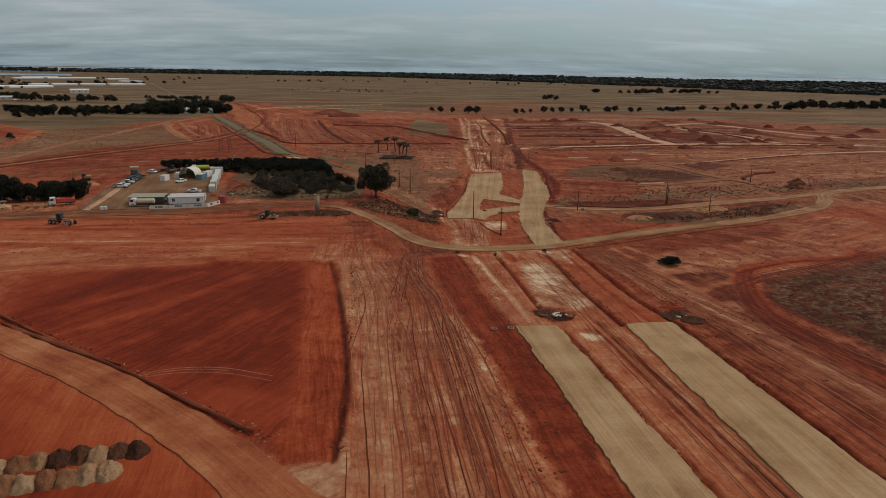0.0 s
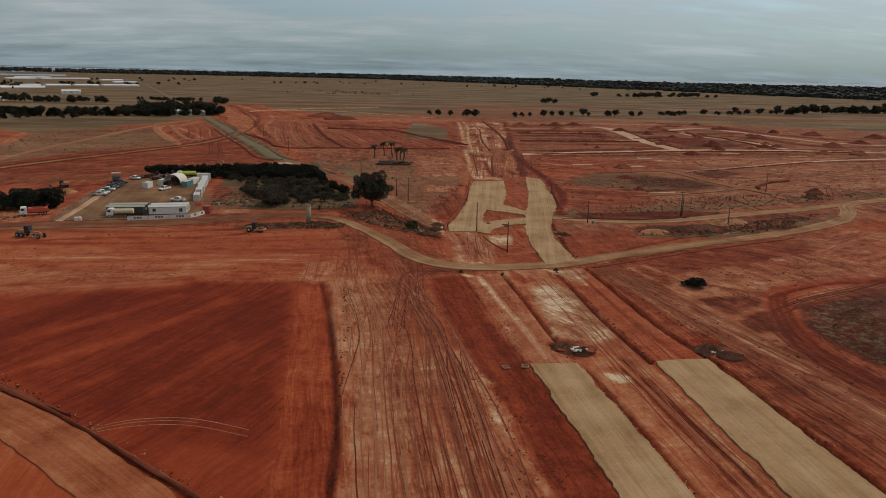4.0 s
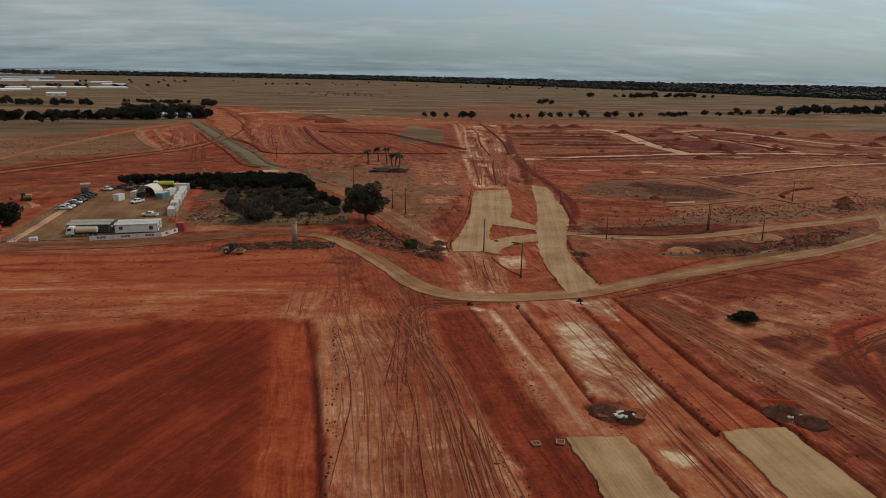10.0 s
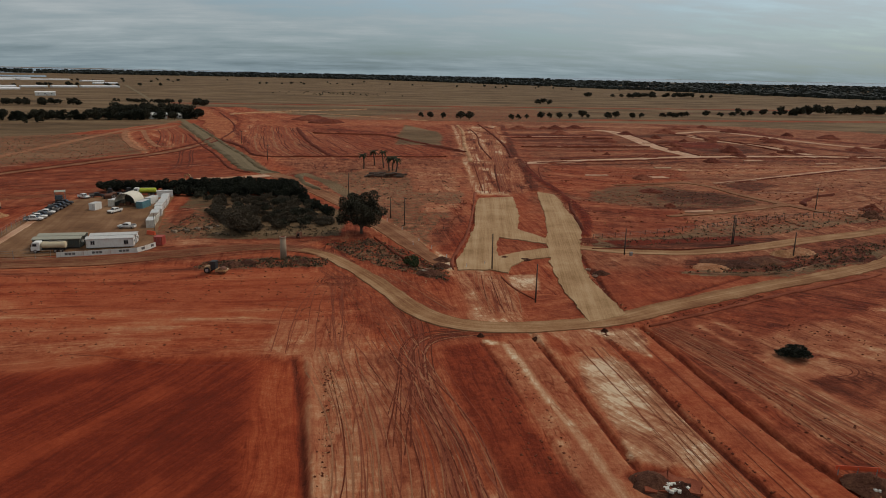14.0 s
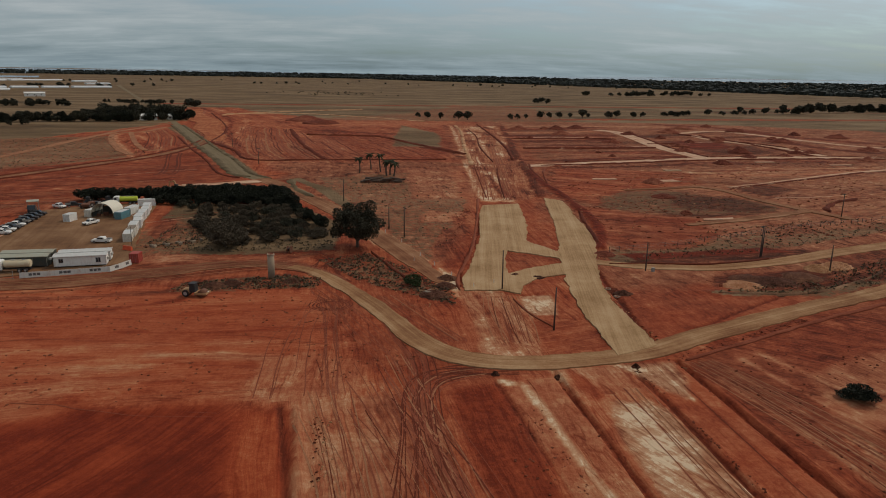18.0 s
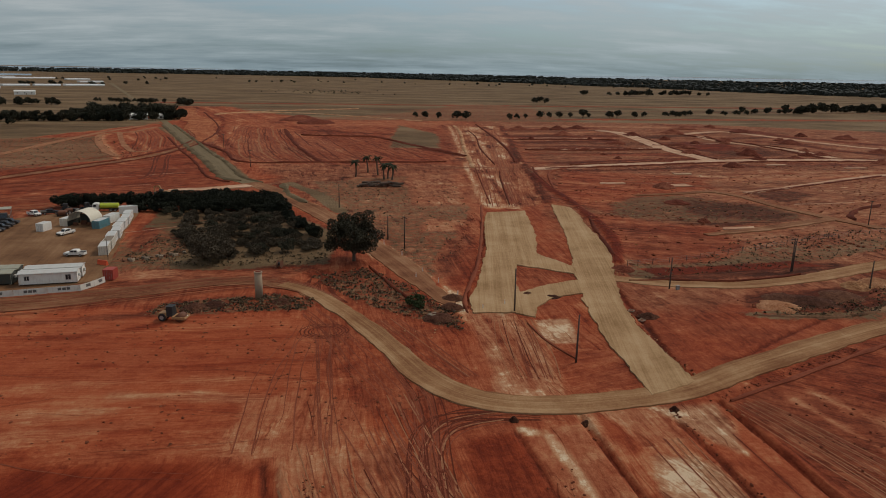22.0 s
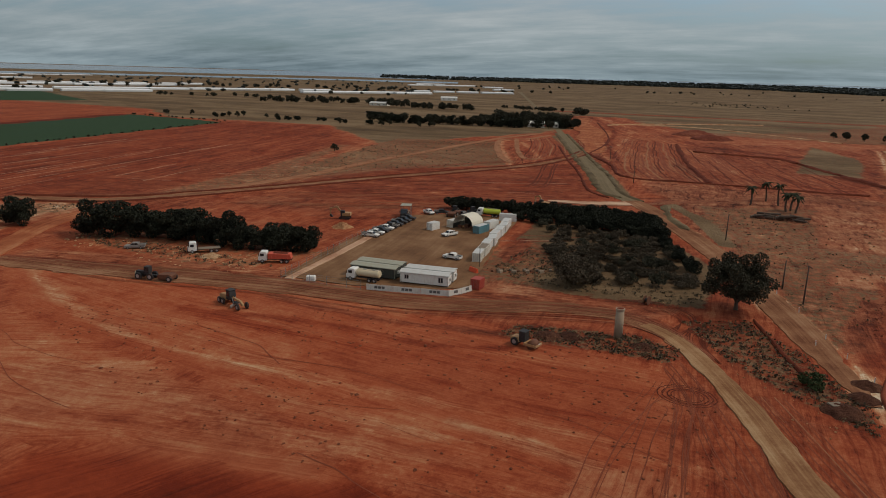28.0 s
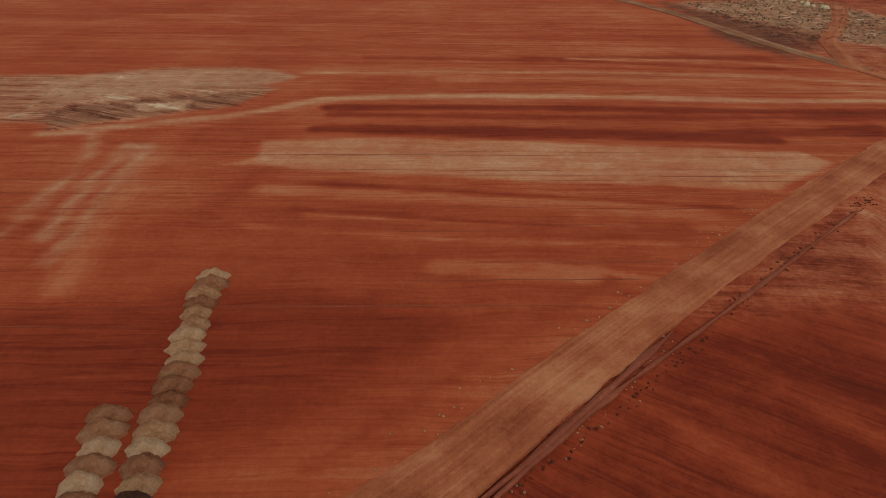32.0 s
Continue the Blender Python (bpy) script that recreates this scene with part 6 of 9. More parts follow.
def site_office(m, label, wallmat, roofmat, openings, length=12.0, width=3.0):
    """A portable building on piers, its front along -y."""
    o = thing("portable_building", m @ REAL, label, "site office", "site buildings of the compound")
    H = 2.75
    part("wall", box(B(), (0, 0, 0.35 + (H - 0.35) / 2), (length, width, H - 0.35), 0.02), wallmat, o)
    bm = profile(B(), [(-width / 2 - 0.25, H - 0.02), (0, H + 0.28), (width / 2 + 0.25, H - 0.02), (width / 2 + 0.25, H + 0.06), (0, H + 0.38), (-width / 2 - 0.25, H + 0.06)], length + 0.4)
    bmesh.ops.rotate(bm, verts=bm.verts, cent=(0, 0, 0), matrix=Matrix.Rotation(radians(90), 3, "Z"))
    part("roof", bm, roofmat, o)
    bm = B()
    for i in range(13):
        box(bm, (-length / 2 + length * i / 12, -width / 2 - 0.012, 0.35 + (H - 0.35) / 2), (0.05, 0.03, H - 0.38))
    part("panel_joint", bm, wallmat, o)
    part("floor_beam", box(B(), (0, 0, 0.26), (length - 0.2, width - 0.3, 0.18)), M_BLACK, o)
    for x in (-length / 2 + 0.6, -length / 6, length / 6, length / 2 - 0.6):
        for y in (-width / 2 + 0.3, width / 2 - 0.3):
            part("pier", box(B(), (x, y, 0.09), (0.3, 0.3, 0.2)), M_CONCRETE, o)
    for x, w, z0, z1 in openings:
        win = part("window", box(B(), (x, -width / 2 - 0.01, (z0 + z1) / 2), (w, 0.06, z1 - z0)), M_GLASS, o, "dark sliding window")
        bm = B()
        for dx in (-w / 2, 0, w / 2):
            box(bm, (x + dx, -width / 2 - 0.035, (z0 + z1) / 2), (0.07, 0.05, z1 - z0 + 0.1))
        for z in (z0, z1):
            box(bm, (x, -width / 2 - 0.035, z), (w + 0.08, 0.05, 0.07))
        part("window_frame", bm, roofmat, win)
    part("gutter", box(B(), (0, -width / 2 - 0.27, H - 0.05), (length + 0.35, 0.1, 0.1)), roofmat, o)
    for x in (-length / 2 + 0.15, length / 2 - 0.15):
        part("downpipe", rod(B(), (x, -width / 2 - 0.08, 0.3), (x, -width / 2 - 0.08, H - 0.05), 0.04, 6), roofmat, o)
    part("air_conditioner", box(B(), (length / 2 + 0.2, 0, 1.7), (0.4, 0.8, 0.6), 0.03), M_ROOFGREY, o)
    return o


TILT = 8.0
site_office(pose(-57.9, 220.0, 0.1, 0, 0, TILT), "white portable site office with two dark windows", M_WHITE, M_ROOFGREY, [(-4.2, 1.0, 1.2, 2.2), (4.0, 1.1, 1.0, 2.2)], 11.6)
site_office(pose(-58.2, 223.6, 0.1, 0, 0, TILT), "white portable site office standing behind another", M_WHITE, M_ROOFGREY, [(0, 1.0, 1.2, 2.2)], 11.6)
# these fronts stand in shade, painted here as a dark wall
site_office(pose(-69.6, 219.9, 0.1, 0, 0, TILT - 4), "dark portable building with an olive roof behind parked trucks", M_DARKWALL, M_OLIVE, [(-4, 1.2, 1.1, 2.2), (2, 1.2, 1.1, 2.2)], 11.6)
site_office(pose(-69.9, 223.5, 0.1, 0, 0, TILT - 4), "dark portable building with an olive roof", M_DARKWALL, M_OLIVE, [(0, 1.2, 1.1, 2.2)], 11.6)
truck(pose(-70.0, 215.9, 0.1, 0, 0, 184), "white water cart truck with a buff rounded tank", "tank", M_WHITE, M_BUFF)

# white containers in one line, the near ones lower on the slope
row_a, row_b = Vector((-55.2, 243.6)), Vector((-61.8, 286.0))
along = (row_b - row_a).normalized()
turn = math.degrees(math.atan2(along.y, along.x))
for i in range(8):
    q = row_a + along * (5.55 * i + 0.0)
    off = (0.0, 0.15, -0.1, 0.25, -0.15, 0.1, 0.3, 0.1)[i]
    container(pose(q.x + off, q.y, 0.1, 0, 0, turn + (1.5, -1, 0.5, 2, -1.5, 0, 1, -1)[i]), ("white shipping container with a dusty roof in a row" if i else "cream shipping container at the end of a row"),
              M_CREAM if i in (0, 1) else M_WHITE, 6.06, "row of white containers", M_WOOD if i == 1 else M_ROOFGREY)
container(pose(-64.9, 271.4, 0.1, 0, 0, 78), "blue-green shipping container beside the arched shelter", M_TEAL)
container(pose(-64.4, 278.4, 0.1, 0, 0, 79), "white shipping container behind the blue-green one", M_WHITE)
container(pose(-77.8, 268.0, 0.1, 0, 0, 75), "white shipping container with open doors near the shelter", M_WHITE, 4.0)
container(pose(-74.2, 275.0, 0.1, 0, 0, 76), "weathered buff container supporting the shelter", M_CREAM)
container(pose(-47.4, 222.4, 0.1, 0, 0, 86), "small red shipping container by the gate", M_REDBOX, 3.0, "", M_REDBOX)
container(pose(-63.4, 290.4, 0.1, 0, 0, 14), "white shipping container set across the row's end", M_WHITE)

# arched canvas shelter between the containers
dome = thing("shelter", pose(-69.9, 274.6, 0.1, 0, 0, -12) @ Matrix.Diagonal((0.62, 0.52, 0.70, 1)), "arched cream canvas shelter open at the front", "shelter")
arc = [(-5.2 * math.cos(math.pi * i / 16), 2.0 + 4.0 * math.sin(math.pi * i / 16)) for i in range(17)]
bm = profile(B(), arc + [(x * 0.98, (z - 2.0) * 0.98 + 2.0) for x, z in arc[::-1]], 11.0)
part("canvas_roof", bm, M_CANVAS, dome)
for y in (-5.4, -1.8, 1.8, 5.3):
    bm = B()
    for i in range(16):
        rod(bm, (arc[i][0] * 0.965, y, (arc[i][1] - 2) * 0.965 + 2), (arc[i + 1][0] * 0.965, y, (arc[i + 1][1] - 2) * 0.965 + 2), 0.05, 6)
    part("hoop", bm, M_STEEL, dome)
for s in (-1, 1):
    part("side_wall", box(B(), (s * 5.15, 0, 1.0), (0.12, 11.0, 2.05)), M_DARKWALL, dome)
part("back_wall", box(B(), (0, 5.2, 1.7), (9.8, 0.08, 3.4)), M_DARKWALL, dome)
for x, y, s in ((-3.2, -2.5, 1.2), (-1.0, 0.5, 1.5), (2.4, -1.0, 1.1), (3.2, 2.2, 1.4)):
    part("stored_crate", box(B(), (x, y, s / 2), (s * 1.4, s, s), 0.05), M_RUST, dome)

# utility trucks and cars
VEH = "vehicles parked in the compound"
ute(pose(-60.7, 241.0, 0.1, 0, 0, 172), "white utility truck parked in the yard")
ute(pose(-70.6, 262.8, 0.1, 0, 0, -118), "white utility truck beside the shelter")
for i in range(9):
    x, y = -88.3 - 0.17 * i, 251.5 + 3.1 * i
    ute(pose(x, y, 0.1, 0, 0, (2, 6, -3, 4, 178, 1, 5, -4, 3)[i]), ("white utility truck with a steel tray in the parked row", "white utility truck in the parked row", "dark utility truck in the parked row")[(0, 1, 2, 1, 2, 2, 2, 2, 2)[i]],
        "tray" if i in (0, 2, 4, 6) else "tub", M_BLACK if i in (2, 4, 5, 6, 7, 8) else M_WHITE)
ute(pose(-88.0, 287.5, 0.1, 0, 0, -35), "white car with a cream bonnet at the back fence")
truck(pose(-93.0, 281.0, 0.1, 0, 0, -70), "dark truck with a pale canopy", "flat", M_BLACK, M_ROOFGREY)
canopy = thing("canopy", pose(-93.0, 281.8, 0.1, 0, 0, 20), "olive sheet roof on steel posts", "shelter")
part("roof", box(B(), (0, 0, 3.3), (3.2, 3.8, 0.12), 0.02), M_OLIVE, canopy)
for x in (-1.4, 1.4):
    for y in (-1.7, 1.7):
        part("post", rod(B(), (x, y, 0), (x, y, 3.3), 0.06, 6), M_STEEL, canopy)
for i, (x, y, a) in enumerate(((-84.5, 289.5, 20), (-81.0, 291.5, 100), (-78.0, 290.0, 160), (-75.5, 293.0, 40))):
    if i % 2:
        tractor(pose(x, y, 0.1, 0, 0, a), "black dusty tractor parked at the back of the yard")
    else:
        ute(pose(x, y, 0.1, 0, 0, a), "dark utility truck at the back of the yard", "tray", M_BLACK)
truck(pose(-70.5, 293.2, 0.1, 0, 0, 186), "white truck carrying a fluorescent yellow tank", "tank", M_WHITE, M_LIMEY)

# printed hoarding round the front of the office
hoarding = thing("hoarding", pose(0, 0, 0), "long white printed mesh hoarding before the site office", "hoarding")
line_h = [(-66.6, 210.6), (-61.2, 211.7), (-55.8, 213.0), (-50.3, 214.3), (-48.7, 217.0), (-47.6, 219.8)]
for i in range(5):
    (x0, y0), (x1, y1) = line_h[i], line_h[i + 1]
    L, a = math.hypot(x1 - x0, y1 - y0), math.degrees(math.atan2(y1 - y0, x1 - x0))
    bm = box(B(), (0, 0, 0.62), (L - 0.06, 0.06, 1.15), 0.0)
    p = part("panel", bm, M_BANNER, hoarding)
    p.matrix_basis = pose((x0 + x1) / 2, (y0 + y1) / 2, 0.1, -6, 0, a)
    bm = B()
    if i < 3:
        for k in range(3):
            box(bm, (-0.75 + 0.75 * k, -0.035, 0.68), (0.6, 0.02, 0.5))
    else:
        box(bm, (0.2, -0.035, 0.7), (1.0, 0.02, 0.55))
    part("printed_bar", bm, M_BAR, p, "dark printed mark")
    for x in (-L / 2 + 0.1, L / 2 - 0.1):
        part("post", rod(B(), (x, 0.1, -0.1), (x, 0.1, 1.25), 0.04, 6), M_STEEL, p)

# compound fence, posts and wires
fence = thing("fence", pose(0, 0, 0), "chain wire fence on steel posts along the yard", "fence")
runs = [[(-85.9, 209.0), (-88.0, 230.0), (-90.6, 252.0)], [(-85.9, 209.0), (-79.0, 209.2), (-67.5, 210.0)]]
for r in runs:
    pts = smooth(r, 3.0)
    for x, y in pts:
        part("post", rod(B(), (x, y, -0.2), (x, y, 2.0), 0.05, 6), M_STEEL, fence)
    for z in (0.3, 0.9, 1.5, 1.95):
        bm = B()
        for i in range(len(pts) - 1):
            rod(bm, (*pts[i], z), (*pts[i + 1], z), 0.018, 4)
        part("wire", bm, M_STEEL, fence)

# loose things before and behind the compound
o = thing("water_tank", pose(-79.6, 210.6, 0.0, 0, 0, 20), "small white plastic tank lying by the fence", "tank")
part("tank_body", box(B(), (0, 0, 0.65), (1.9, 1.1, 1.1), 0.15), M_WHITE, o)
part("skid", box(B(), (0, 0, 0.08), (2.0, 1.2, 0.16)), M_WOOD, o)
o = thing("barrier", pose(-52.3, 233.0, 0.1, 0, 0, 60), "orange plastic safety barrier in the yard", "barrier")
part("barrier_body", profile(B(), [(-0.35, 0), (0.35, 0), (0.15, 0.9), (-0.15, 0.9)], 2.6), M_ORANGE, o)
part("top_rail", box(B(), (0, 0, 0.97), (0.2, 2.6, 0.12), 0.03), M_ORANGE, o)
o = thing("flagpole", pose(-52.6, 237.4, 0.1), "dark slender post at the end of the containers", "post")
part("post", rod(B(), (0, 0, 0), (0, 0, 4.6), 0.09, 8, 0.06), M_POLE, o)
part("cap", rod(B(), (0, 0, 4.6), (0, 0, 4.68), 0.1, 8), M_POLE, o)
for i in range(14):
    x, y = -43.8 + 0.55 * i * (1 + 0.05 * (i % 3)), 247.5 - 0.1 * i + 0.9 * math.sin(i * 2.1)
    o = thing("crate", pose(x - 5 + 0.3 * i, y - 12 + 0.55 * i, 0.05, 0, 0, 37 * i), ("weathered timber crate among stacked scrap" if i % 3 else "rusty steel box among stacked scrap"), "crate", "scrap row by the containers")
    s = 0.42 + 0.16 * (i % 3)
    part("crate_body", box(B(), (0, 0, s * 0.4), (s * 1.4, s, s * 0.8), 0.03), (M_RUST, M_WOOD, M_CONCRETE)[i % 3], o)
    part("slat", box(B(), (0, 0, s * 0.84), (s * 1.5, s * 0.25, 0.06)), M_WOOD, o)

# machines and trucks on the open ground
roller(pose(-29.4, 196.6, 0.0, 0, 0, -14), "dusty orange road roller with a dark cab")
grader(pose(-83.6, 191.0, 0.05, 0, 0, -20), "dusty motor grader with a black cab")
tractor(pose(-109.4, 196.2, 0.05, 0, 0, 192), "dark tractor towing a scraper bowl")
truck(pose(-94.8, 219.2, 0.0, 0, 0, 205), "white and red tipper truck parked under trees", "tipper", M_WHITE, M_LIGHTRED)
truck(pose(-114.6, 218.6, 0.0, 0, 0, 225), "white flat-bed truck parked beside the tree row", "flat", M_WHITE, M_BLACK)
ute(pose(-130.8, 213.2, 0.0, 0, 0, 215), "grey utility truck parked beside the tree row", "tray", M_STEEL, "vehicles by the tree row")
excavator(pose(-106.5, 268.5, 0.0, 0, 0, 200), "orange excavator standing behind the tree row")
excavator(pose(-60, 318, 0.0, 0, 0, 150), "dusty excavator beyond the hedge")

# tall concrete pipe standing on end
o = thing("concrete_pipe", pose(-16.5, 207.6, 0.0), "tall weathered concrete pipe standing on end", "pipe")
part("shaft", rod(B(), (0, 0, -0.1), (0, 0, 4.9), 0.72, 24, 0.70), M_CONCRETE, o, "", True)
part("collar", rod(B(), (0, 0, 4.9), (0, 0, 5.15), 0.78, 24), M_CONCRETE, o, "rough pipe collar")
part("mouth", rod(B(), (0, 0, 5.14), (0, 0, 5.17), 0.55, 20), M_RUT, o)
o = thing("cable_drum", pose(-14.6, 228.4, 0.0, 0, 0, 70), "rusty red steel cable drum standing on edge", "drum")
for y in (-0.4, 0.4):
    bm = rod(B(), (0, y - 0.05, 0.85), (0, y + 0.05, 0.85), 0.85, 20)
    part("flange", bm, M_RUST, o)
part("core", rod(B(), (0, -0.38, 0.85), (0, 0.38, 0.85), 0.38, 16), M_BLACK, o)


def power_pole(x, y, h, arms, label, turn=0.0, lean=0.0):
    o = thing("power_pole", pose(x, y, height_at(x, y) - 0.1, lean, 0, turn), label, "power pole", "power poles along the roads")
    part("pole", rod(B(), (0, 0, -0.3), (0, 0, h), 0.17, 10, 0.11), M_POLE, o, "", True)
    for i in range(arms):
        z = h - 0.25 - 0.8 * i
        arm = part("crossarm", box(B(), (0, 0.14, z), (1.9 - 0.5 * i, 0.12, 0.14)), M_POLE, o)
        for dx in (-0.8, -0.3, 0.3, 0.8)[: 4 if i == 0 else 2]:
            part("insulator", rod(B(), (dx * (1 - 0.2 * i), 0.14, z + 0.07), (dx * (1 - 0.2 * i), 0.14, z + 0.25), 0.05, 6), M_CONCRETE, arm)
    if arms:
        part("brace", rod(B(), (0.6, 0.14, h - 0.3), (0, 0.1, h - 1.0), 0.025, 5), M_STEEL, o)
    return o


power_pole(33.6, 173.0, 7.6, 0, "bare dark timber pole between the carriageways", 20, 0.5)
power_pole(29.6, 196.0, 8.2, 0, "bare dark timber pole on the pale pavement", 60, -0.5)
power_pole(64.2, 207.3, 6.6, 0, "dark timber pole with a small transformer", 10)
power_pole(97.0, 217.0, 7.8, 1, "dark timber power pole of a close pair", 15)
power_pole(97.7, 217.6, 7.0, 0, "dark timber stay pole of a close pair", 15, 0.8)
power_pole(105.5, 203.5, 6.2, 0, "bare dark timber pole beside the side road", 40)
power_pole(13.5, 243.4, 8.0, 1, "dark timber power pole with a crossarm by the old road", -65)
power_pole(10.0, 252.7, 6.4, 0, "short dark timber pole by the old road", 15)
power_pole(-2.7, 296.8, 7.4, 0, "slender dark timber pole beside the old road", 15)
power_pole(151, 262, 7.5, 1, "distant dark timber power pole by the side road", 15)
power_pole(-42, 392, 7.5, 1, "distant dark timber power pole on the old road", 15)
power_pole(-66, 470, 7.5, 1, "distant dark timber power pole near the bend", 15)
o = thing("transformer_box", pose(65.6, 206.6, height_at(65.6, 206.6), 0, 0, 20), "small grey cabinet at the foot of a pole", "cabinet")
part("cabinet_body", box(B(), (0, 0, 0.4), (0.7, 0.5, 0.8), 0.04), M_STEEL, o)
part("cabinet_top", box(B(), (0, 0, 0.83), (0.8, 0.6, 0.06)), M_STEEL, o)


# ---- plants ----
def leaf_material(name, dark, light):
    k = Nodes(name)
    r, o = k.island(), k.rand()
    n = k.noise(k.place(), 0.8, 3)
    t = k.math("ADD", k.math("MULTIPLY", r, 0.5), k.math("ADD", k.math("MULTIPLY", o, 0.25), k.math("MULTIPLY", n, 0.25)))
    k.bsdf.inputs["Specular IOR Level"].default_value = 0.08
    return k.done(k.ramp(t, [(0.2, dark), (0.8, light)]), 0.7)


M_GUM = leaf_material("gum_leaves", (0.022, 0.021, 0.013), (0.066, 0.060, 0.038))
M_HEDGE = leaf_material("hedge_leaves", (0.012, 0.013, 0.009), (0.034, 0.036, 0.022))
M_SALT = leaf_material("saltbush_leaves", (0.040, 0.031, 0.020), (0.105, 0.080, 0.052))
M_BUSH = leaf_material("green_bush_leaves", (0.016, 0.026, 0.010), (0.060, 0.075, 0.030))
M_DRY = leaf_material("dry_tussock", (0.08, 0.055, 0.03), (0.22, 0.155, 0.085))
M_PALM = leaf_material("palm_fronds", (0.016, 0.020, 0.009), (0.060, 0.060, 0.028))
M_BARK = paint("gum_bark", (0.10, 0.068, 0.048), 0.9, dirt=0.2)


def leaf_quads(rng, centres, size):
    """Small leaning quads at the given places, as one array of corners."""
    n = len(centres)
    a = rng.normal(size=(n, 3))
    a /= np.linalg.norm(a, axis=1)[:, None]
    b = np.cross(a, rng.normal(size=(n, 3)))
    b /= np.linalg.norm(b, axis=1)[:, None] + 1e-9
    s = size * rng.uniform(0.55, 1.25, (n, 1))
    a, b = a * s, b * s * 0.7
    return np.stack([centres - a, centres - b * 0.8, centres + a, centres + b], 1).reshape(-1, 3)


def quad_mesh(name, v, material):
    me = bpy.data.meshes.new(name)
    n = len(v) // 4
    me.vertices.add(len(v))
    me.vertices.foreach_set("co", v.astype(np.float32).ravel())
    me.loops.add(n * 4)
    me.loops.foreach_set("vertex_index", np.arange(n * 4, dtype=np.int32))
    me.polygons.add(n)
    me.polygons.foreach_set("loop_start", np.arange(0, n * 4, 4, dtype=np.int32))
    me.update(calc_edges=True)
    me.materials.append(material)
    return me


def plant(name, seed, h, spread, clear, blobs, n, leaf, material, label, category, group="", loose=1.0):
    """A tree or bush: tapered trunk with limbs, and a crown of leaf sprays round the limbs' ends."""
    rng = np.random.default_rng(seed)
    o = thing(name, pose(0, 0, -900), label, category, group)
    tips = []
    for i in range(blobs):
        a, r = 2.4 * i + rng.uniform(-0.5, 0.5), math.sqrt((i + 0.4) / blobs) * spread * (0.36 + 0.16 * (1 - loose))
        top = h * (1 - 0.16 * rng.random()) - leaf - (r / (spread * 0.5)) ** 2 * h * 0.22
        z = clear + (top - clear) * (0.22 + 0.66 * rng.random())
        tips.append((r * math.cos(a), r * math.sin(a), z))
    bm = B()
    tr = 0.035 * h
    fork = (rng.uniform(-0.2, 0.2), rng.uniform(-0.2, 0.2), max(clear * 0.7, h * 0.12))
    rod(bm, (0, 0, -0.3), fork, tr, 8, tr * 0.75)
    for q in tips[:: max(1, blobs // 7)]:
        mid = tuple(f + (t - f) * 0.5 + rng.uniform(-0.3, 0.3) for f, t in zip(fork, q))
        rod(bm, fork, mid, tr * 0.5, 6, tr * 0.32)
        rod(bm, mid, q, tr * 0.32, 5, tr * 0.1)
    part("trunk", bm, M_BARK, o, "tapered trunk with limbs")
    per = n // blobs
    cs = []
    for q in tips:
        d = rng.normal(size=(per, 3))
        d /= np.linalg.norm(d, axis=1)[:, None]
        rad = rng.uniform(0.35, 1.0, (per, 1)) ** 0.5
        size = loose * np.array([spread * rng.uniform(0.15, 0.26), spread * rng.uniform(0.15, 0.26), (h - clear) * rng.uniform(0.15, 0.28)])
        c = np.array(q) + d * rad * size
        c[:, 2] = np.clip(c[:, 2], max(0.15, clear * 0.6), h)
        cs.append(c)
    me = quad_mesh("crown", leaf_quads(rng, np.concatenate(cs), leaf), material)
    crown = new("crown", me)
    crown.parent = o
    return o


KINDS = {
    "gum_a": plant("tree", 1, 10, 9.5, 2.2, 14, 1300, 0.55, M_GUM, "dark olive gum tree on the dry plain", "tree"),
    "gum_b": plant("tree", 2, 8.5, 8.5, 1.6, 10, 1000, 0.55, M_GUM, "dark spreading gum tree on the dry plain", "tree"),
    "gum_c": plant("tree", 3, 7, 6.0, 1.4, 8, 700, 0.5, M_GUM, "small dark gum tree on the dry plain", "tree"),
    "row": plant("tree", 5, 8.0, 9.0, 0.4, 18, 6500, 0.26, M_HEDGE, "dense dark tree in a windbreak row", "tree", "windbreak of dark trees"),
    "hedge": plant("hedge_shrub", 6, 5.2, 7.0, 0.1, 13, 4200, 0.24, M_HEDGE, "dense dark hedge shrub behind the compound", "shrub", "hedge behind the compound"),
    "salt": plant("shrub", 7, 2.8, 3.8, 0.1, 7, 1300, 0.17, M_SALT, "grey-olive shrub among dry scrub", "shrub", "scrub beside the compound"),
    "salt_b": plant("shrub", 8, 3.4, 4.2, 0.3, 8, 1500, 0.17, M_GUM, "dark olive shrub among dry scrub", "shrub", "scrub beside the compound"),
    "big": plant("tree", 9, 12.6, 13.2, 1.3, 40, 17000, 0.22, M_GUM, "broad dark gum tree beside the old road", "tree", "", 0.62),
    "bigbush": plant("tree", 10, 7.0, 9.6, 0.6, 22, 9000, 0.22, M_SALT, "broad grey-olive tree at the scrub's edge", "tree"),
    "bush": plant("bush", 11, 2.3, 4.2, 0.05, 9, 900, 0.2, M_BUSH, "rounded green bush beside the old road", "bush"),
    "bush_d": plant("bush", 12, 2.2, 5.2, 0.05, 12, 4000, 0.16, M_HEDGE, "low dark bush on bare red ground", "bush"),
}
prng = random.Random(5)


FAR_TREES = []


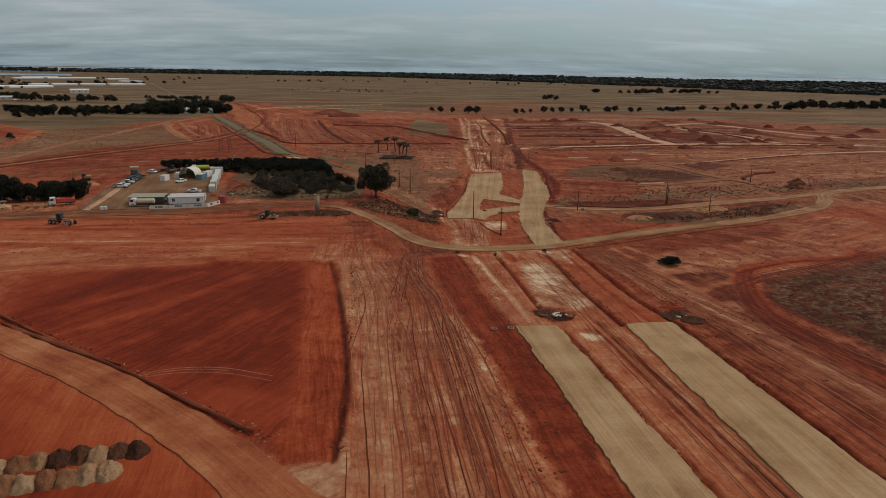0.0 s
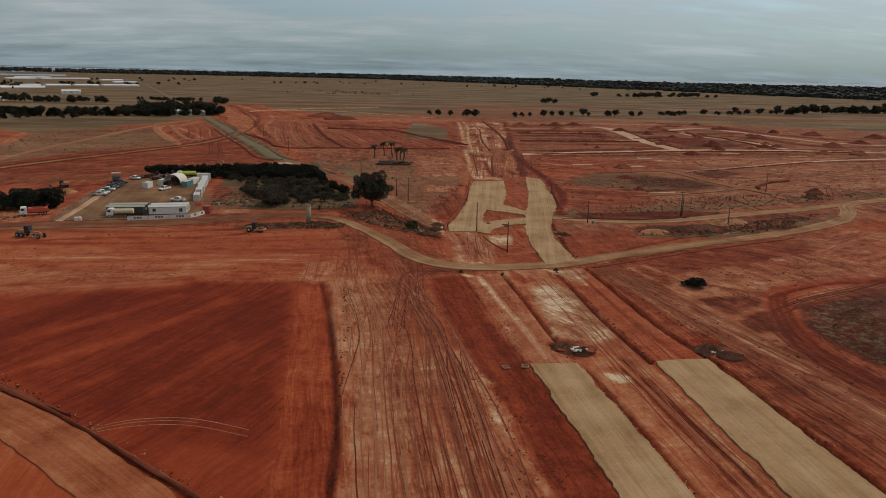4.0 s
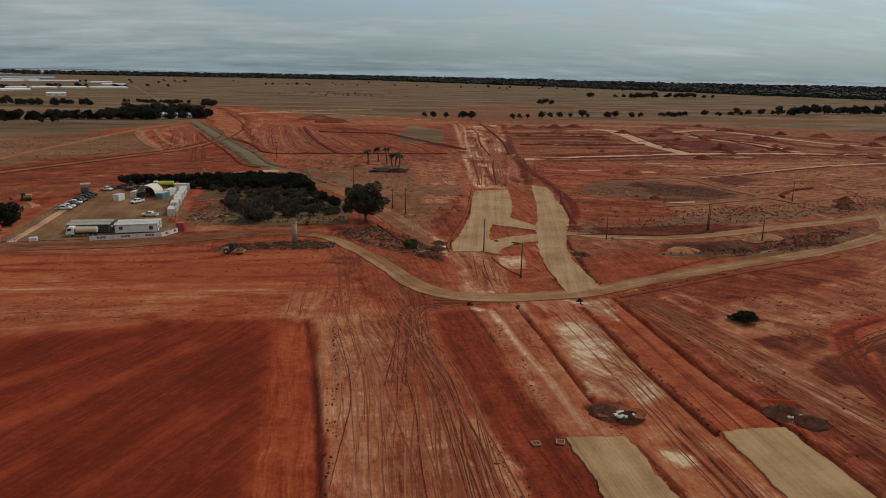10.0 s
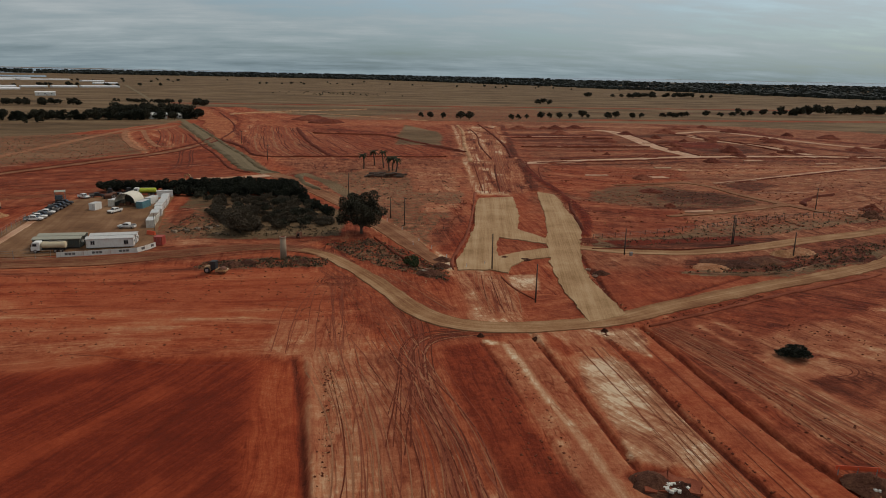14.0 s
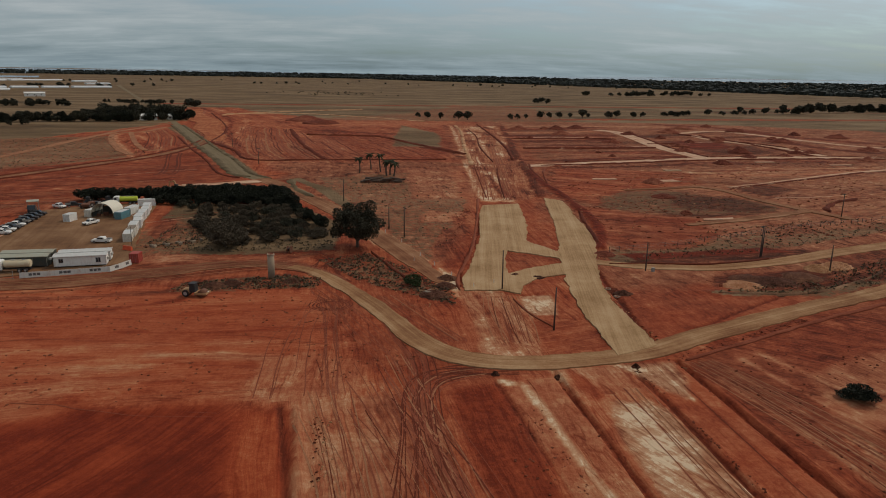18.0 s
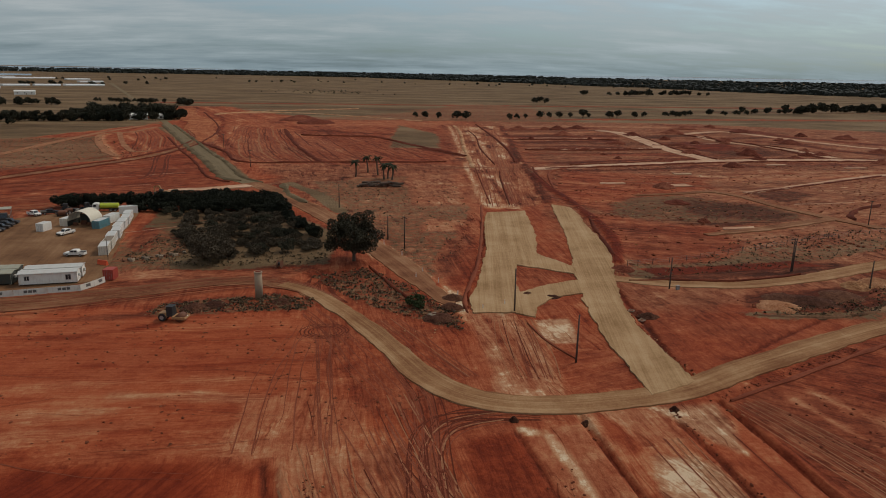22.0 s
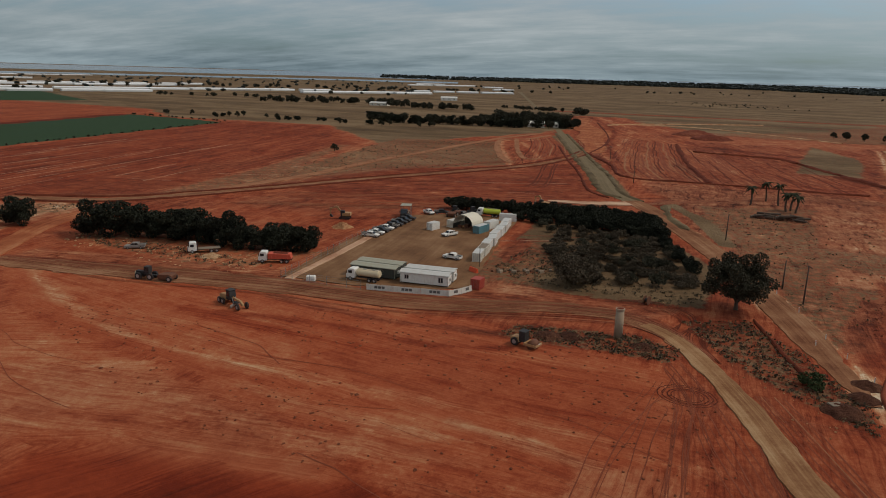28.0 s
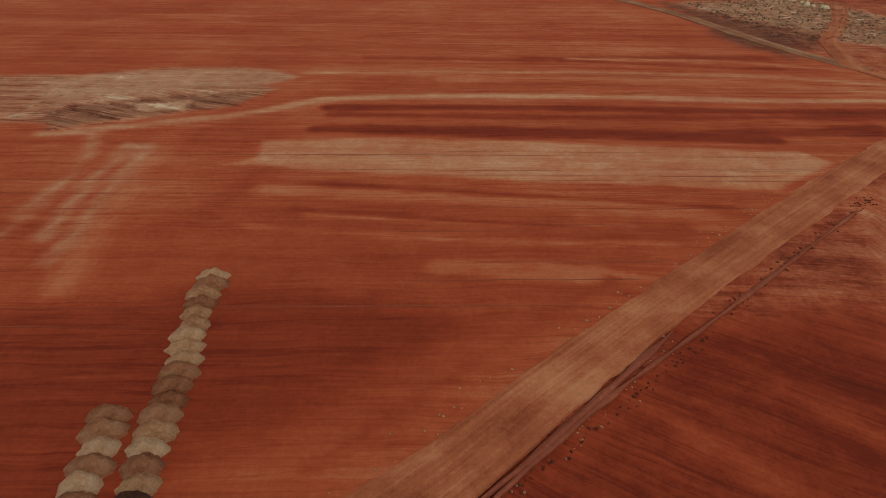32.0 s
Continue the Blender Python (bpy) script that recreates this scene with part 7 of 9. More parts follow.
def grow(kind, x, y, s=1.0, sz=None, label=""):
    z = height_at(x, y)
    if y > 760 or x < -440 or (kind == "salt" and x < -330) or x > 420:
        FAR_TREES.append((kind, x, y, z, s, sz or s))
        return None
    o = copy_thing(KINDS[kind], pose(x, y, z - 0.05, 0, 0, prng.uniform(0, 360)) @ Matrix.Diagonal((s, s, sz or s, 1)))
    if label:
        o["label"] = label
    return o


grow("big", 1.3, 233.0)
grow("bigbush", -30.2, 234.5)
grow("bush", 12.2, 200.2, 1.05)
grow("bush_d", 67.2, 144.0, 1.0, 0.9)
grow("gum_c", -204, 419, 0.75, 0.7, "lone dark bush at the field's edge")
grow("row", -177, 217.5, 1.1, 1.1, "dense dark tree by the crossroads")
grow("salt", -189, 212, 1.1)
for x, y, s in ((-149, 219, 1.05), (-143, 223, 0.95), (-138, 224, 0.85), (-132, 225, 0.95), (-126.5, 226, 0.9), (-121, 227, 0.8), (-115.5, 227, 0.85), (-110.5, 226.5, 0.75), (-105, 228, 0.7), (-99.5, 228, 0.75), (-94.8, 231, 0.7), (-103, 233, 0.7), (-129, 231, 0.8)):
    grow("row", x, y, s * 1.3, s * 1.34 * prng.uniform(0.85, 1.05))
hed = smooth([(-85, 300), (-71, 301), (-57, 299), (-44, 297), (-33, 298), (-25, 294), (-20, 287), (-15.5, 277), (-11.5, 266), (-8.5, 257)], 3.6)
for i, (x, y) in enumerate(hed):
    k = 1.0 if y > 285 else 0.62
    grow("hedge", x + prng.uniform(-0.6, 0.6), y + prng.uniform(-1, 1), k * prng.uniform(0.85, 1.15), k * prng.uniform(0.85, 1.1))
    if y > 290 and x > -62:
        grow("hedge", x + prng.uniform(-1, 1), y - 6 + prng.uniform(-1, 1), 0.8 * prng.uniform(0.8, 1.1), 0.75 * prng.uniform(0.8, 1.1))
    if -58 < x < -20:
        grow("hedge", x, y + 7, prng.uniform(0.85, 1.1))
wood = [(-45, 264), (-37, 244), (-30, 236), (-6, 243), (-8, 252), (-19, 286), (-44, 286)]
n_put = 0
while n_put < 165:
    x, y = prng.uniform(-46, -5), prng.uniform(234, 287)
    if inside(np.array([x]), np.array([y]), wood)[0]:
        grow("salt" if prng.random() < 0.85 else "salt_b", x, y, prng.uniform(0.5, 1.2), prng.uniform(0.45, 1.05))
        n_put += 1
for x, y, s in ((-20, 241.5, 0.9), (-14, 242, 1.1), (-48, 282, 0.8), (-52, 288, 0.8)):
    grow("salt_b", x, y, s)

# palms on the mound of logs
def palm(m, h, seed, label):
    rng = random.Random(seed)
    o = thing("palm_tree", m, label, "palm", "stand of palms")
    bm = B()
    pts = [(0.25 * math.sin(i * 0.7 + seed), 0.2 * math.cos(i * 0.5 + seed), h * i / 6) for i in range(7)]
    for i in range(6):
        rod(bm, pts[i], pts[i + 1], 0.36 - 0.02 * i, 8, 0.34 - 0.02 * i)
    part("trunk", bm, M_BARK, o, "rough brown palm trunk")
    tip = Vector(pts[-1])
    for k in range(22):
        a, up = k * 2.4 + rng.random() * 0.4, rng.uniform(-0.5, 1.0)
        L = rng.uniform(2.0, 2.8)
        bm = B()
        last = None
        for j in range(7):
            u = j / 6
            c = tip + Vector((math.cos(a) * L * u, math.sin(a) * L * u, up * L * u * 0.8 - 1.9 * u * u))
            w = 0.42 * math.sin(math.pi * min(1, u * 0.85 + 0.12))
            s = Vector((-math.sin(a), math.cos(a), 0)) * w
            row = [bm.verts.new(c - s - Vector((0, 0, w * 0.5))), bm.verts.new(c), bm.verts.new(c + s - Vector((0, 0, w * 0.5)))]
            if last:
                for q in (0, 1):
                    bm.faces.new((last[q], last[q + 1], row[q + 1], row[q]))
            last = row
        part("frond", bm, M_PALM, o)
    return o


for i, (x, y, h) in enumerate(((3.1, 362, 6.4), (8.1, 374, 6.8), (12.0, 366, 7.4), (14.2, 355, 6.0), (16.0, 357, 6.2), (17.4, 353, 5.6))):
    palm(pose(x, y, 0), h, i, "tall palm with a ragged head above red ground")


def heap_mesh(name, r, h, seed, material, rough=0.22, segs=20, rings=7):
    """A mound of tipped soil with a lumpy skin."""
    verts, faces = [(0, 0, h)], []
    for i in range(1, rings + 1):
        u = i / rings
        for j in range(segs):
            a = 2 * math.pi * j / segs
            n = noise.noise(Vector((math.cos(a) * u * 2.2 + seed * 3.1, math.sin(a) * u * 2.2, seed))) + 0.5 * noise.noise(Vector((math.cos(a) * u * 6 + seed, math.sin(a) * u * 6, seed)))
            rr = r * u * (1 + 0.22 * n)
            z = h * (1 - u ** 1.35) * (1 + rough * 1.6 * n) if i < rings else -0.15
            verts.append((rr * math.cos(a), rr * math.sin(a), z))
    for j in range(segs):
        faces.append((0, 1 + j, 1 + (j + 1) % segs))
    for i in range(rings - 1):
        for j in range(segs):
            a, b = 1 + i * segs + j, 1 + i * segs + (j + 1) % segs
            faces.append((a, a + segs, b + segs, b))
    me = bpy.data.meshes.new(name)
    me.from_pydata(verts, [], faces)
    me.materials.append(material)
    me.polygons.foreach_set("use_smooth", [True] * len(me.polygons))
    return me


def spoil_material(name, dark, mid, light):
    k = Nodes(name)
    p = k.coord("Object")
    big, fine = k.noise(p, 0.9, 5, 0.65), k.noise(p, 5.0, 6, 0.75)
    t = k.math("ADD", k.math("MULTIPLY", big, 0.5), k.math("ADD", k.math("MULTIPLY", fine, 0.4), k.math("MULTIPLY", k.rand(), 0.18)))
    k.bump(k.math("ADD", fine, big), 1.0, 0.5)
    k.bsdf.inputs["Specular IOR Level"].default_value = 0.05
    return k.done(k.ramp(t, [(0.36, dark), (0.54, mid), (0.72, light)]), 0.95)


M_SPOIL = spoil_material("brown_tipped_soil", (0.15, 0.046, 0.021), (0.35, 0.145, 0.068), (0.50, 0.27, 0.145))
M_SPOILPALE = spoil_material("pale_tipped_soil", (0.27, 0.10, 0.045), (0.49, 0.265, 0.130), (0.66, 0.45, 0.27))
M_SPOILRED = spoil_material("red_tipped_soil", (0.07, 0.018, 0.011), (0.15, 0.040, 0.023), (0.27, 0.095, 0.052))
M_SPOILDARK = spoil_material("dark_tipped_soil", (0.045, 0.018, 0.012), (0.10, 0.042, 0.026), (0.20, 0.09, 0.05))
M_CREAMROCK = spoil_material("cream_limestone_rock", (0.34, 0.25, 0.14), (0.64, 0.52, 0.32), (0.82, 0.72, 0.50))

M_CLOD = spoil_material("red_brown_clod", (0.08, 0.022, 0.012), (0.18, 0.052, 0.027), (0.29, 0.105, 0.055))
PILES = {}
for nm, mt in (("brown", M_SPOIL), ("pale", M_SPOILPALE), ("red", M_SPOILRED), ("dark", M_SPOILDARK)):
    PILES[nm] = [heap_mesh("soil_mound", 2.3, 1.45, 7 * k + len(nm), mt) for k in range(3)]


def heap(x, y, s, sz, tone, label, group="", name="soil_mound"):
    ob = new(name, prng.choice(PILES[tone]))
    ob.matrix_basis = pose(x, y, height_at(x, y), 0, 0, prng.uniform(0, 360)) @ Matrix.Diagonal((s, s, sz, 1))
    return tagged(ob, label, "soil mound", group)


HEAPTONE = {"pale": "pale tipped soil mound in a row", "brown": "brown tipped soil mound in a row", "dark": "dark tipped soil mound in a row"}


def tipped(x, y, tone, group):
    """One truckload, longer across the row than along it."""
    ob = heap(x, y, 1.0, 1.0, tone, HEAPTONE[tone], group)
    ob.matrix_basis = pose(x, y, height_at(x, y), 0, 0, 11.5 + prng.uniform(-8, 8)) @ Matrix.Diagonal((prng.uniform(0.56, 0.72), prng.uniform(0.74, 0.95), prng.uniform(0.8, 1.05), 1))


# the right end's shading is given by the dark soil colour
for i in range(22):
    u = i / 21
    tipped(-66.6 + 40.4 * u, 61.6 + 8.2 * u + prng.uniform(-0.3, 0.4), "dark" if i in (17, 18, 20, 21) else prng.choice(["pale", "brown", "brown", "pale"]), "row of tipped soil mounds")
for i in range(9):
    tipped(-43.0 + 1.9 * i, 62.0 + 0.42 * i + prng.uniform(-0.2, 0.2), ("brown", "brown", "pale", "brown", "pale", "brown", "brown", "pale", "pale")[i], "front row of tipped soil mounds")
NE = [(120, 332, 2.0, 1.5), (182, 392, 2.2, 1.6), (219, 441, 3.2, 2.4), (189, 449, 2.6, 1.6), (156, 413, 2.4, 1.0), (170, 261, 1.6, 1.4), (200, 476, 2.6, 1.5), (226, 457, 2.8, 1.8), (285, 506, 3.5, 2.0),
      (270, 404, 2.4, 1.4), (288, 399, 2.6, 1.6), (247, 518, 3.0, 1.8), (262, 440, 2.4, 1.2), (310, 455, 3.0, 1.6), (340, 470, 3.4, 1.8), (240, 580, 4, 2.2), (300, 590, 4, 2.0), (165, 500, 3, 1.4), (150, 560, 3.6, 1.8),
      (130, 610, 3.4, 1.6), (200, 560, 3.0, 1.6), (350, 540, 4, 2.0), (390, 520, 4, 2.0), (212, 420, 2.2, 1.2), (236, 425, 2.0, 1.0), (160, 610, 3.2, 1.8), (180, 620, 3.6, 1.6), (270, 620, 4.2, 1.8)]
for x, y, s, z in NE:
    heap(x, y, s, z, "red", "red soil spoil mound on the graded lots", "spoil mounds on the lots")
heap(-40, 690, 8, 3.0, "red", "broad red spoil mound on the plain")
heap(-25, 655, 7, 2.5, "red", "broad red spoil mound on the plain")
heap(162.5, 250.5, 1.5, 1.5, "dark", "dark conical mound beside the side road")
heap(-101, 258, 1.3, 1.0, "pale", "small pale sand mound behind the fence")
heap(-110.5, 216, 1.1, 0.6, "pale", "small pale sand mound near the trees")
for x, y, s, z, tone in ((31.2, 112.6, 1.2, 0.7, "dark"), (33.6, 111.2, 1.0, 0.5, "dark"), (54.2, 110.2, 1.1, 0.8, "dark"), (56, 107.5, 1.0, 0.6, "dark"), (19.6, 204.5, 1.0, 0.6, "dark"), (18.6, 199, 1.0, 0.7, "dark"), (15.5, 193.5, 1.3, 0.7, "dark"),
                         (53.0, 191.5, 0.8, 0.5, "dark"), (52.0, 193.6, 0.7, 0.5, "red"), (88, 196, 2.2, 0.8, "dark"), (80, 194, 2.0, 0.6, "brown"), (96, 199, 2.0, 0.8, "dark"), (104, 205.5, 1.4, 0.9, "pale"), (110, 207, 1.6, 0.9, "brown"), (84, 199, 1.8, 0.6, "dark"),
                         (34.5, 206, 0.6, 0.3, "dark"), (39, 204, 0.7, 0.3, "dark"), (-24, 204, 1.0, 0.5, "dark"), (-27, 202.5, 1.2, 0.6, "dark"), (-12, 205, 0.9, 0.4, "dark"), (60, 222, 1.3, 0.5, "red"), (110, 300, 2.0, 0.8, "red")):
    heap(x, y, s, z, tone, {"dark": "low mound of dark dug soil", "red": "low mound of red soil", "brown": "low mound of brown soil", "pale": "low mound of pale soil"}[tone])
# logs under the palms
for x, y, k in ((6.5, 337.5, 0.9), (9.5, 338.8, 1.3), (12.5, 338, 1.1), (15.5, 338.5, 1.2), (18.2, 337.6, 0.8)):
    heap(x, y, k, 0.9 * k, "dark", "dark mound of soil and palm litter", "mounds under the palms")
for i in range(14):
    o = thing("log", pose(5.0 + 1.05 * i, 336.5 + prng.uniform(-1.2, 2.0), 0.5 + 0.5 * (i % 3), 0, prng.uniform(-8, 8), prng.uniform(-40, 40)), "dark felled palm log lying in a pile", "log", "pile of logs")
    part("stem", rod(B(), (-2.0, 0, 0), (2.0, 0, 0), 0.42, 8, 0.32), M_BARK, o)
    part("cut_end", rod(B(), (-2.06, 0, 0), (-2.0, 0, 0), 0.34, 8), M_WOOD, o)


# ---- loose stones, tussocks and boulders ----
def rock_field(name, places, sizes, material, label, flat=0.7, seed=3):
    rng = np.random.default_rng(seed)
    base = bmesh.new()
    bmesh.ops.create_icosphere(base, subdivisions=1, radius=1.0)
    bv = np.array([v.co for v in base.verts])
    bf = np.array([[v.index for v in f.verts] for f in base.faces])
    base.free()
    if len(places) > 1500:
        keep = bmesh.new()
        bmesh.ops.create_cube(keep, size=1.5)
        bmesh.ops.triangulate(keep, faces=keep.faces)
        bv = np.array([v.co for v in keep.verts])
        bf = np.array([[v.index for v in f.verts] for f in keep.faces])
        keep.free()
    n, m = len(places), len(bv)
    s = np.asarray(sizes)[:, None, None]
    v = bv[None] * (1 + rng.uniform(-0.35, 0.35, (n, m, 1))) * s * np.array([1, 1, flat]) * rng.uniform(0.7, 1.3, (n, 1, 3))
    a = rng.uniform(0, 6.28, n)
    c, q = np.cos(a)[:, None], np.sin(a)[:, None]
    v = np.stack([v[..., 0] * c - v[..., 1] * q, v[..., 0] * q + v[..., 1] * c, v[..., 2]], -1) + np.asarray(places)[:, None, :]
    f = (bf[None] + (np.arange(n) * m)[:, None, None]).reshape(-1, 3)
    me = bpy.data.meshes.new(name)
    me.from_pydata(v.reshape(-1, 3).tolist(), [], f.tolist())
    me.materials.append(material)
    return tagged(new(name, me), label, kind="stuff")


def along_line(pts, n, spread, rng):
    c = smooth(pts, 2.0)
    i = rng.integers(0, len(c) - 1, n)
    q = c[i] + (c[i + 1] - c[i]) * rng.random((n, 1)) + rng.normal(0, spread, (n, 2))
    return np.array([(x, y, height_at(x, y) + 0.03) for x, y in q])


rk = np.random.default_rng(21)
st = np.concatenate([along_line(p, n, w, rk) for p, n, w in (
    ([(50.5, 196), (49.5, 185), (49.2, 165)], 60, 0.5), ([(57, 216), (62, 233), (66, 260), (71, 292)], 130, 0.8), ([(22, 195), (29, 227), (36, 257)], 60, 0.6), ([(52.5, 106), (54.5, 57)], 90, 0.6), ([(31.5, 105), (35, 57)], 90, 0.5),
    ([(-3.4, 146), (-3, 93), (-3.4, 66)], 120, 0.5), ([(32.6, 112), (34, 111)], 50, 0.8), ([(53, 111), (55, 108)], 40, 0.9), ([(-60, 112), (-38, 96), (-12, 72)], 120, 0.7), ([(-38, 83.5), (-98, 134)], 60, 1.0), ([(-12, 230), (6, 200), (14, 188)], 60, 1.6), ([(-90, 208), (-60, 206)], 40, 2), ([(-44, 250), (-48, 240)], 50, 1.2))])
rock_field("loose_stones", st, rk.uniform(0.05, 0.18, len(st)), M_SPOILPALE, "pale loose stones along cut edges", 0.7)
cl = np.concatenate([along_line(p, n, w, rk) for p, n, w in (
    ([(-4.2, 146), (-3.4, 93), (-4, 66)], 160, 0.45), ([(-62, 117), (-40, 97.5), (-12, 72)], 160, 0.45), ([(-100, 149), (-66, 119)], 160, 0.5), ([(48.4, 158), (50.2, 118), (52.8, 104), (54.8, 57)], 200, 0.3), ([(29, 156), (30.4, 119), (31.6, 104), (35, 57)], 260, 0.25), ([(41, 157), (42.6, 119), (43.2, 106)], 200, 0.25),
    ([(66, 302), (74, 350), (86, 430)], 160, 0.9), ([(50, 196), (49, 182), (49.4, 165)], 160, 0.4), ([(24, 228), (30, 257), (38, 286)], 120, 0.6), ([(73, 196), (92, 193), (110, 200)], 160, 2.0), ([(-34, 202), (-8, 203)], 160, 1.6), ([(48, 159), (60, 165), (80, 174)], 90, 0.4))])
rock_field("soil_clods", cl, rk.uniform(0.05, 0.17, len(cl)), M_CLOD, "dark clods of turned soil along cut edges", 0.7, 5)



def scatter(pts, n):
    p, out = np.array(pts), []
    while len(out) < n:
        x, y = rk.uniform(p[:, 0].min(), p[:, 0].max()), rk.uniform(p[:, 1].min(), p[:, 1].max())
        if inside(np.array([x]), np.array([y]), pts)[0] and noise.noise(Vector((x * 0.05, y * 0.05, 4))) > -0.1:
            out.append((x, y, height_at(x, y) + 0.02))
    return np.array(out)


FLAT = [(-118, 172), (-60, 152), (-8, 152), (14, 150), (12, 160), (-4, 197), (-60, 203)]
LOTS = [(62, 220), (150, 236), (260, 300), (280, 400), (90, 384), (72, 300)]
EAST = [(57, 60), (74, 62), (74, 110), (112, 170), (60, 160), (52, 150)]
STRIPS = [(15, 60), (26, 60), (24, 150), (14, 150)]
CROSS = [(-262, 198), (-262, 219), (-216, 231), (-182, 248), (-176, 222), (-172, 206), (-196, 206), (-214, 192), (-240, 192)]
SHADE = [(-158, 217), (-148, 208), (-120, 206), (-98, 208), (-92, 226), (-128, 222)]
for area, n, lo, hi, mt, lb, sd in ((CROSS, 240, 0.12, 0.5, M_SPOILPALE, "pale rubble strewn among grey scrub", 36), (SHADE, 160, 0.12, 0.4, M_SPOILPALE, "pale rubble strewn before the tree row", 37), (FLAT, 700, 0.08, 0.26, M_CLOD, "dark crumbs of soil strewn over the graded flat", 31), (LOTS, 900, 0.15, 0.6, M_CLOD, "dark clods strewn over the unfinished lots", 32), (LOTS, 260, 0.15, 0.45, M_SPOILPALE, "pale stones strewn over the unfinished lots", 33),
                                    (EAST, 420, 0.08, 0.26, M_CLOD, "dark clods strewn east of the carriageways", 34), (STRIPS, 420, 0.07, 0.2, M_CLOD, "dark clods beside the road base strip", 35)):
    q = scatter(area, n)
    rock_field("soil_crumbs" if mt is M_CLOD else "strewn_stones", q, rk.uniform(lo ** 0.5, hi ** 0.5, n) ** 2, mt, lb, 0.55, sd)

# cream stone stockpile in the west
mound_pts = [(-300, 124), (-356, 100), (-420, 93), (-480, 92), (-545, 104), (-575, 150), (-500, 190), (-440, 190), (-384, 192), (-318, 185), (-300, 163), (-308, 145)]
stock = thing("stone_stockpile", pose(0, 0, 0), "broad cream limestone stockpile beside the farm pond", "stockpile")
rp, rs = [], []
poly = np.array(mound_pts)
while len(rp) < 3600:
    x, y = rk.uniform(-585, -286), rk.uniform(68, 200)
    if inside(np.array([x]), np.array([y]), mound_pts)[0]:
        d = float(seg_distance(np.array([x]), np.array([y]), mound_pts, True)[0])
        hollow = math.exp(-((x + 404) ** 2 / 1500 + (y - 146) ** 2 / 420))
        z = min(1.0, d / 9) * 0.9 * (1 - 0.9 * hollow) + 1.1 * (noise.noise(Vector((x * 0.06, y * 0.06, 0))))
        if rk.random() > 1.15 * hollow and noise.noise(Vector((x * 0.03, y * 0.05, 7))) > -0.30 - 0.02 * d:
            rp.append((x, y, max(0.0, z)))
            rs.append(rk.uniform(0.7, 1.9))
order = sorted(range(len(rp)), key=lambda k: -rp[k][0])
rocks = rock_field("boulders", np.array([rp[k] for k in order[300:]]), [rs[k] for k in order[300:]], M_CREAMROCK, "cream limestone boulders heaped together", 0.8, 9)
rocks.parent = stock
BOULDERS = []
for i in range(5):
    bm = B()
    bmesh.ops.create_icosphere(bm, subdivisions=1, radius=1.0)
    for v in bm.verts:
        v.co *= 1 + 0.35 * noise.noise(v.co * 1.4 + Vector((i * 9, 0, 0)))
        v.co.z *= 0.8
    BOULDERS.append(bpy.data.meshes.new("boulder"))
    bm.to_mesh(BOULDERS[-1])
    bm.free()
    BOULDERS[-1].materials.append(M_CREAMROCK)
for i, k in enumerate(order[:300]):
    ob = new("boulder", BOULDERS[i % 5])
    ob.parent = stock
    ob.matrix_basis = pose(*rp[k], 0, 0, 47 * i) @ Matrix.Scale(rs[k], 4)
lone = [(-296 + 3.0 * i, 196 + 1.2 * i + rk.uniform(-2, 2), 0.2) for i in range(9)]
rock_field("stray_boulders", np.array(lone), rk.uniform(0.9, 1.8, 9), M_CREAMROCK, "stray cream boulders beside the stockpile", 0.8, 12)

# dry tussocks and low scrub on the rough ground
tus = []
for pts, n in (([(-35, 200), (-7, 200), (-6, 206), (-14, 209.5), (-33, 205.5)], 420), ([(-8, 221), (0, 206), (10, 195), (19, 187), (20, 194), (12, 213), (4, 227)], 560), ([(-50, 236), (-33, 230), (-5, 231), (-4, 240), (-30, 244), (-48, 262)], 420),
               ([(70, 190), (96, 197), (120, 210), (146, 220), (118, 196), (92, 187)], 420), ([(62, 214), (100, 222), (150, 240), (220, 262), (140, 258), (100, 246)], 500), ([(-292, 190), (-286, 213), (-216, 231), (-182, 248), (-182, 222), (-214, 192), (-224, 172), (-270, 153)], 1100),
               ([(-158, 217), (-148, 213), (-120, 210), (-98, 212), (-92, 216), (-128, 220)], 260), ([(94, 290), (108, 299), (122, 305), (139, 280), (125, 268), (100, 269)], 60), ([(14, 236), (22, 230), (30, 258), (38, 290), (40, 340), (-10, 345), (0, 290)], 160),
               ([(-176, 300), (-146, 374), (-90, 440), (-150, 530), (-212, 505)], 700), ([(76, 120), (80, 90), (100, 74), (140, 60), (150, 120), (100, 135)], 220)):
    p = np.array(pts)
    k = 0
    while k < n:
        x, y = rk.uniform(p[:, 0].min(), p[:, 0].max()), rk.uniform(p[:, 1].min(), p[:, 1].max())
        if inside(np.array([x]), np.array([y]), pts)[0]:
            tus.append((x, y, height_at(x, y)))
            k += 1
tus = np.array(tus)
dark_t = rk.random(len(tus)) < 0.5
for nm, sel, mt, lb in (("dry_tussocks", ~dark_t, M_DRY, "dry pale grass tussocks on rough ground"), ("low_scrub", dark_t, M_SALT, "low grey-olive scrub on rough ground")):
    b = tus[sel]
    c = np.repeat(b, 7, axis=0)
    s = np.repeat(rk.uniform(0.2, 0.7, len(b)), 7)
    c = c + rk.normal(0, 1, c.shape) * s[:, None] * np.array([0.5, 0.5, 0.22]) + np.array([0, 0, 0.16])
    c[:, 2] = np.maximum(c[:, 2], 0.05)
    tagged(new(nm, quad_mesh(nm, leaf_quads(rk, c, 0.20), mt)), lb, kind="stuff")

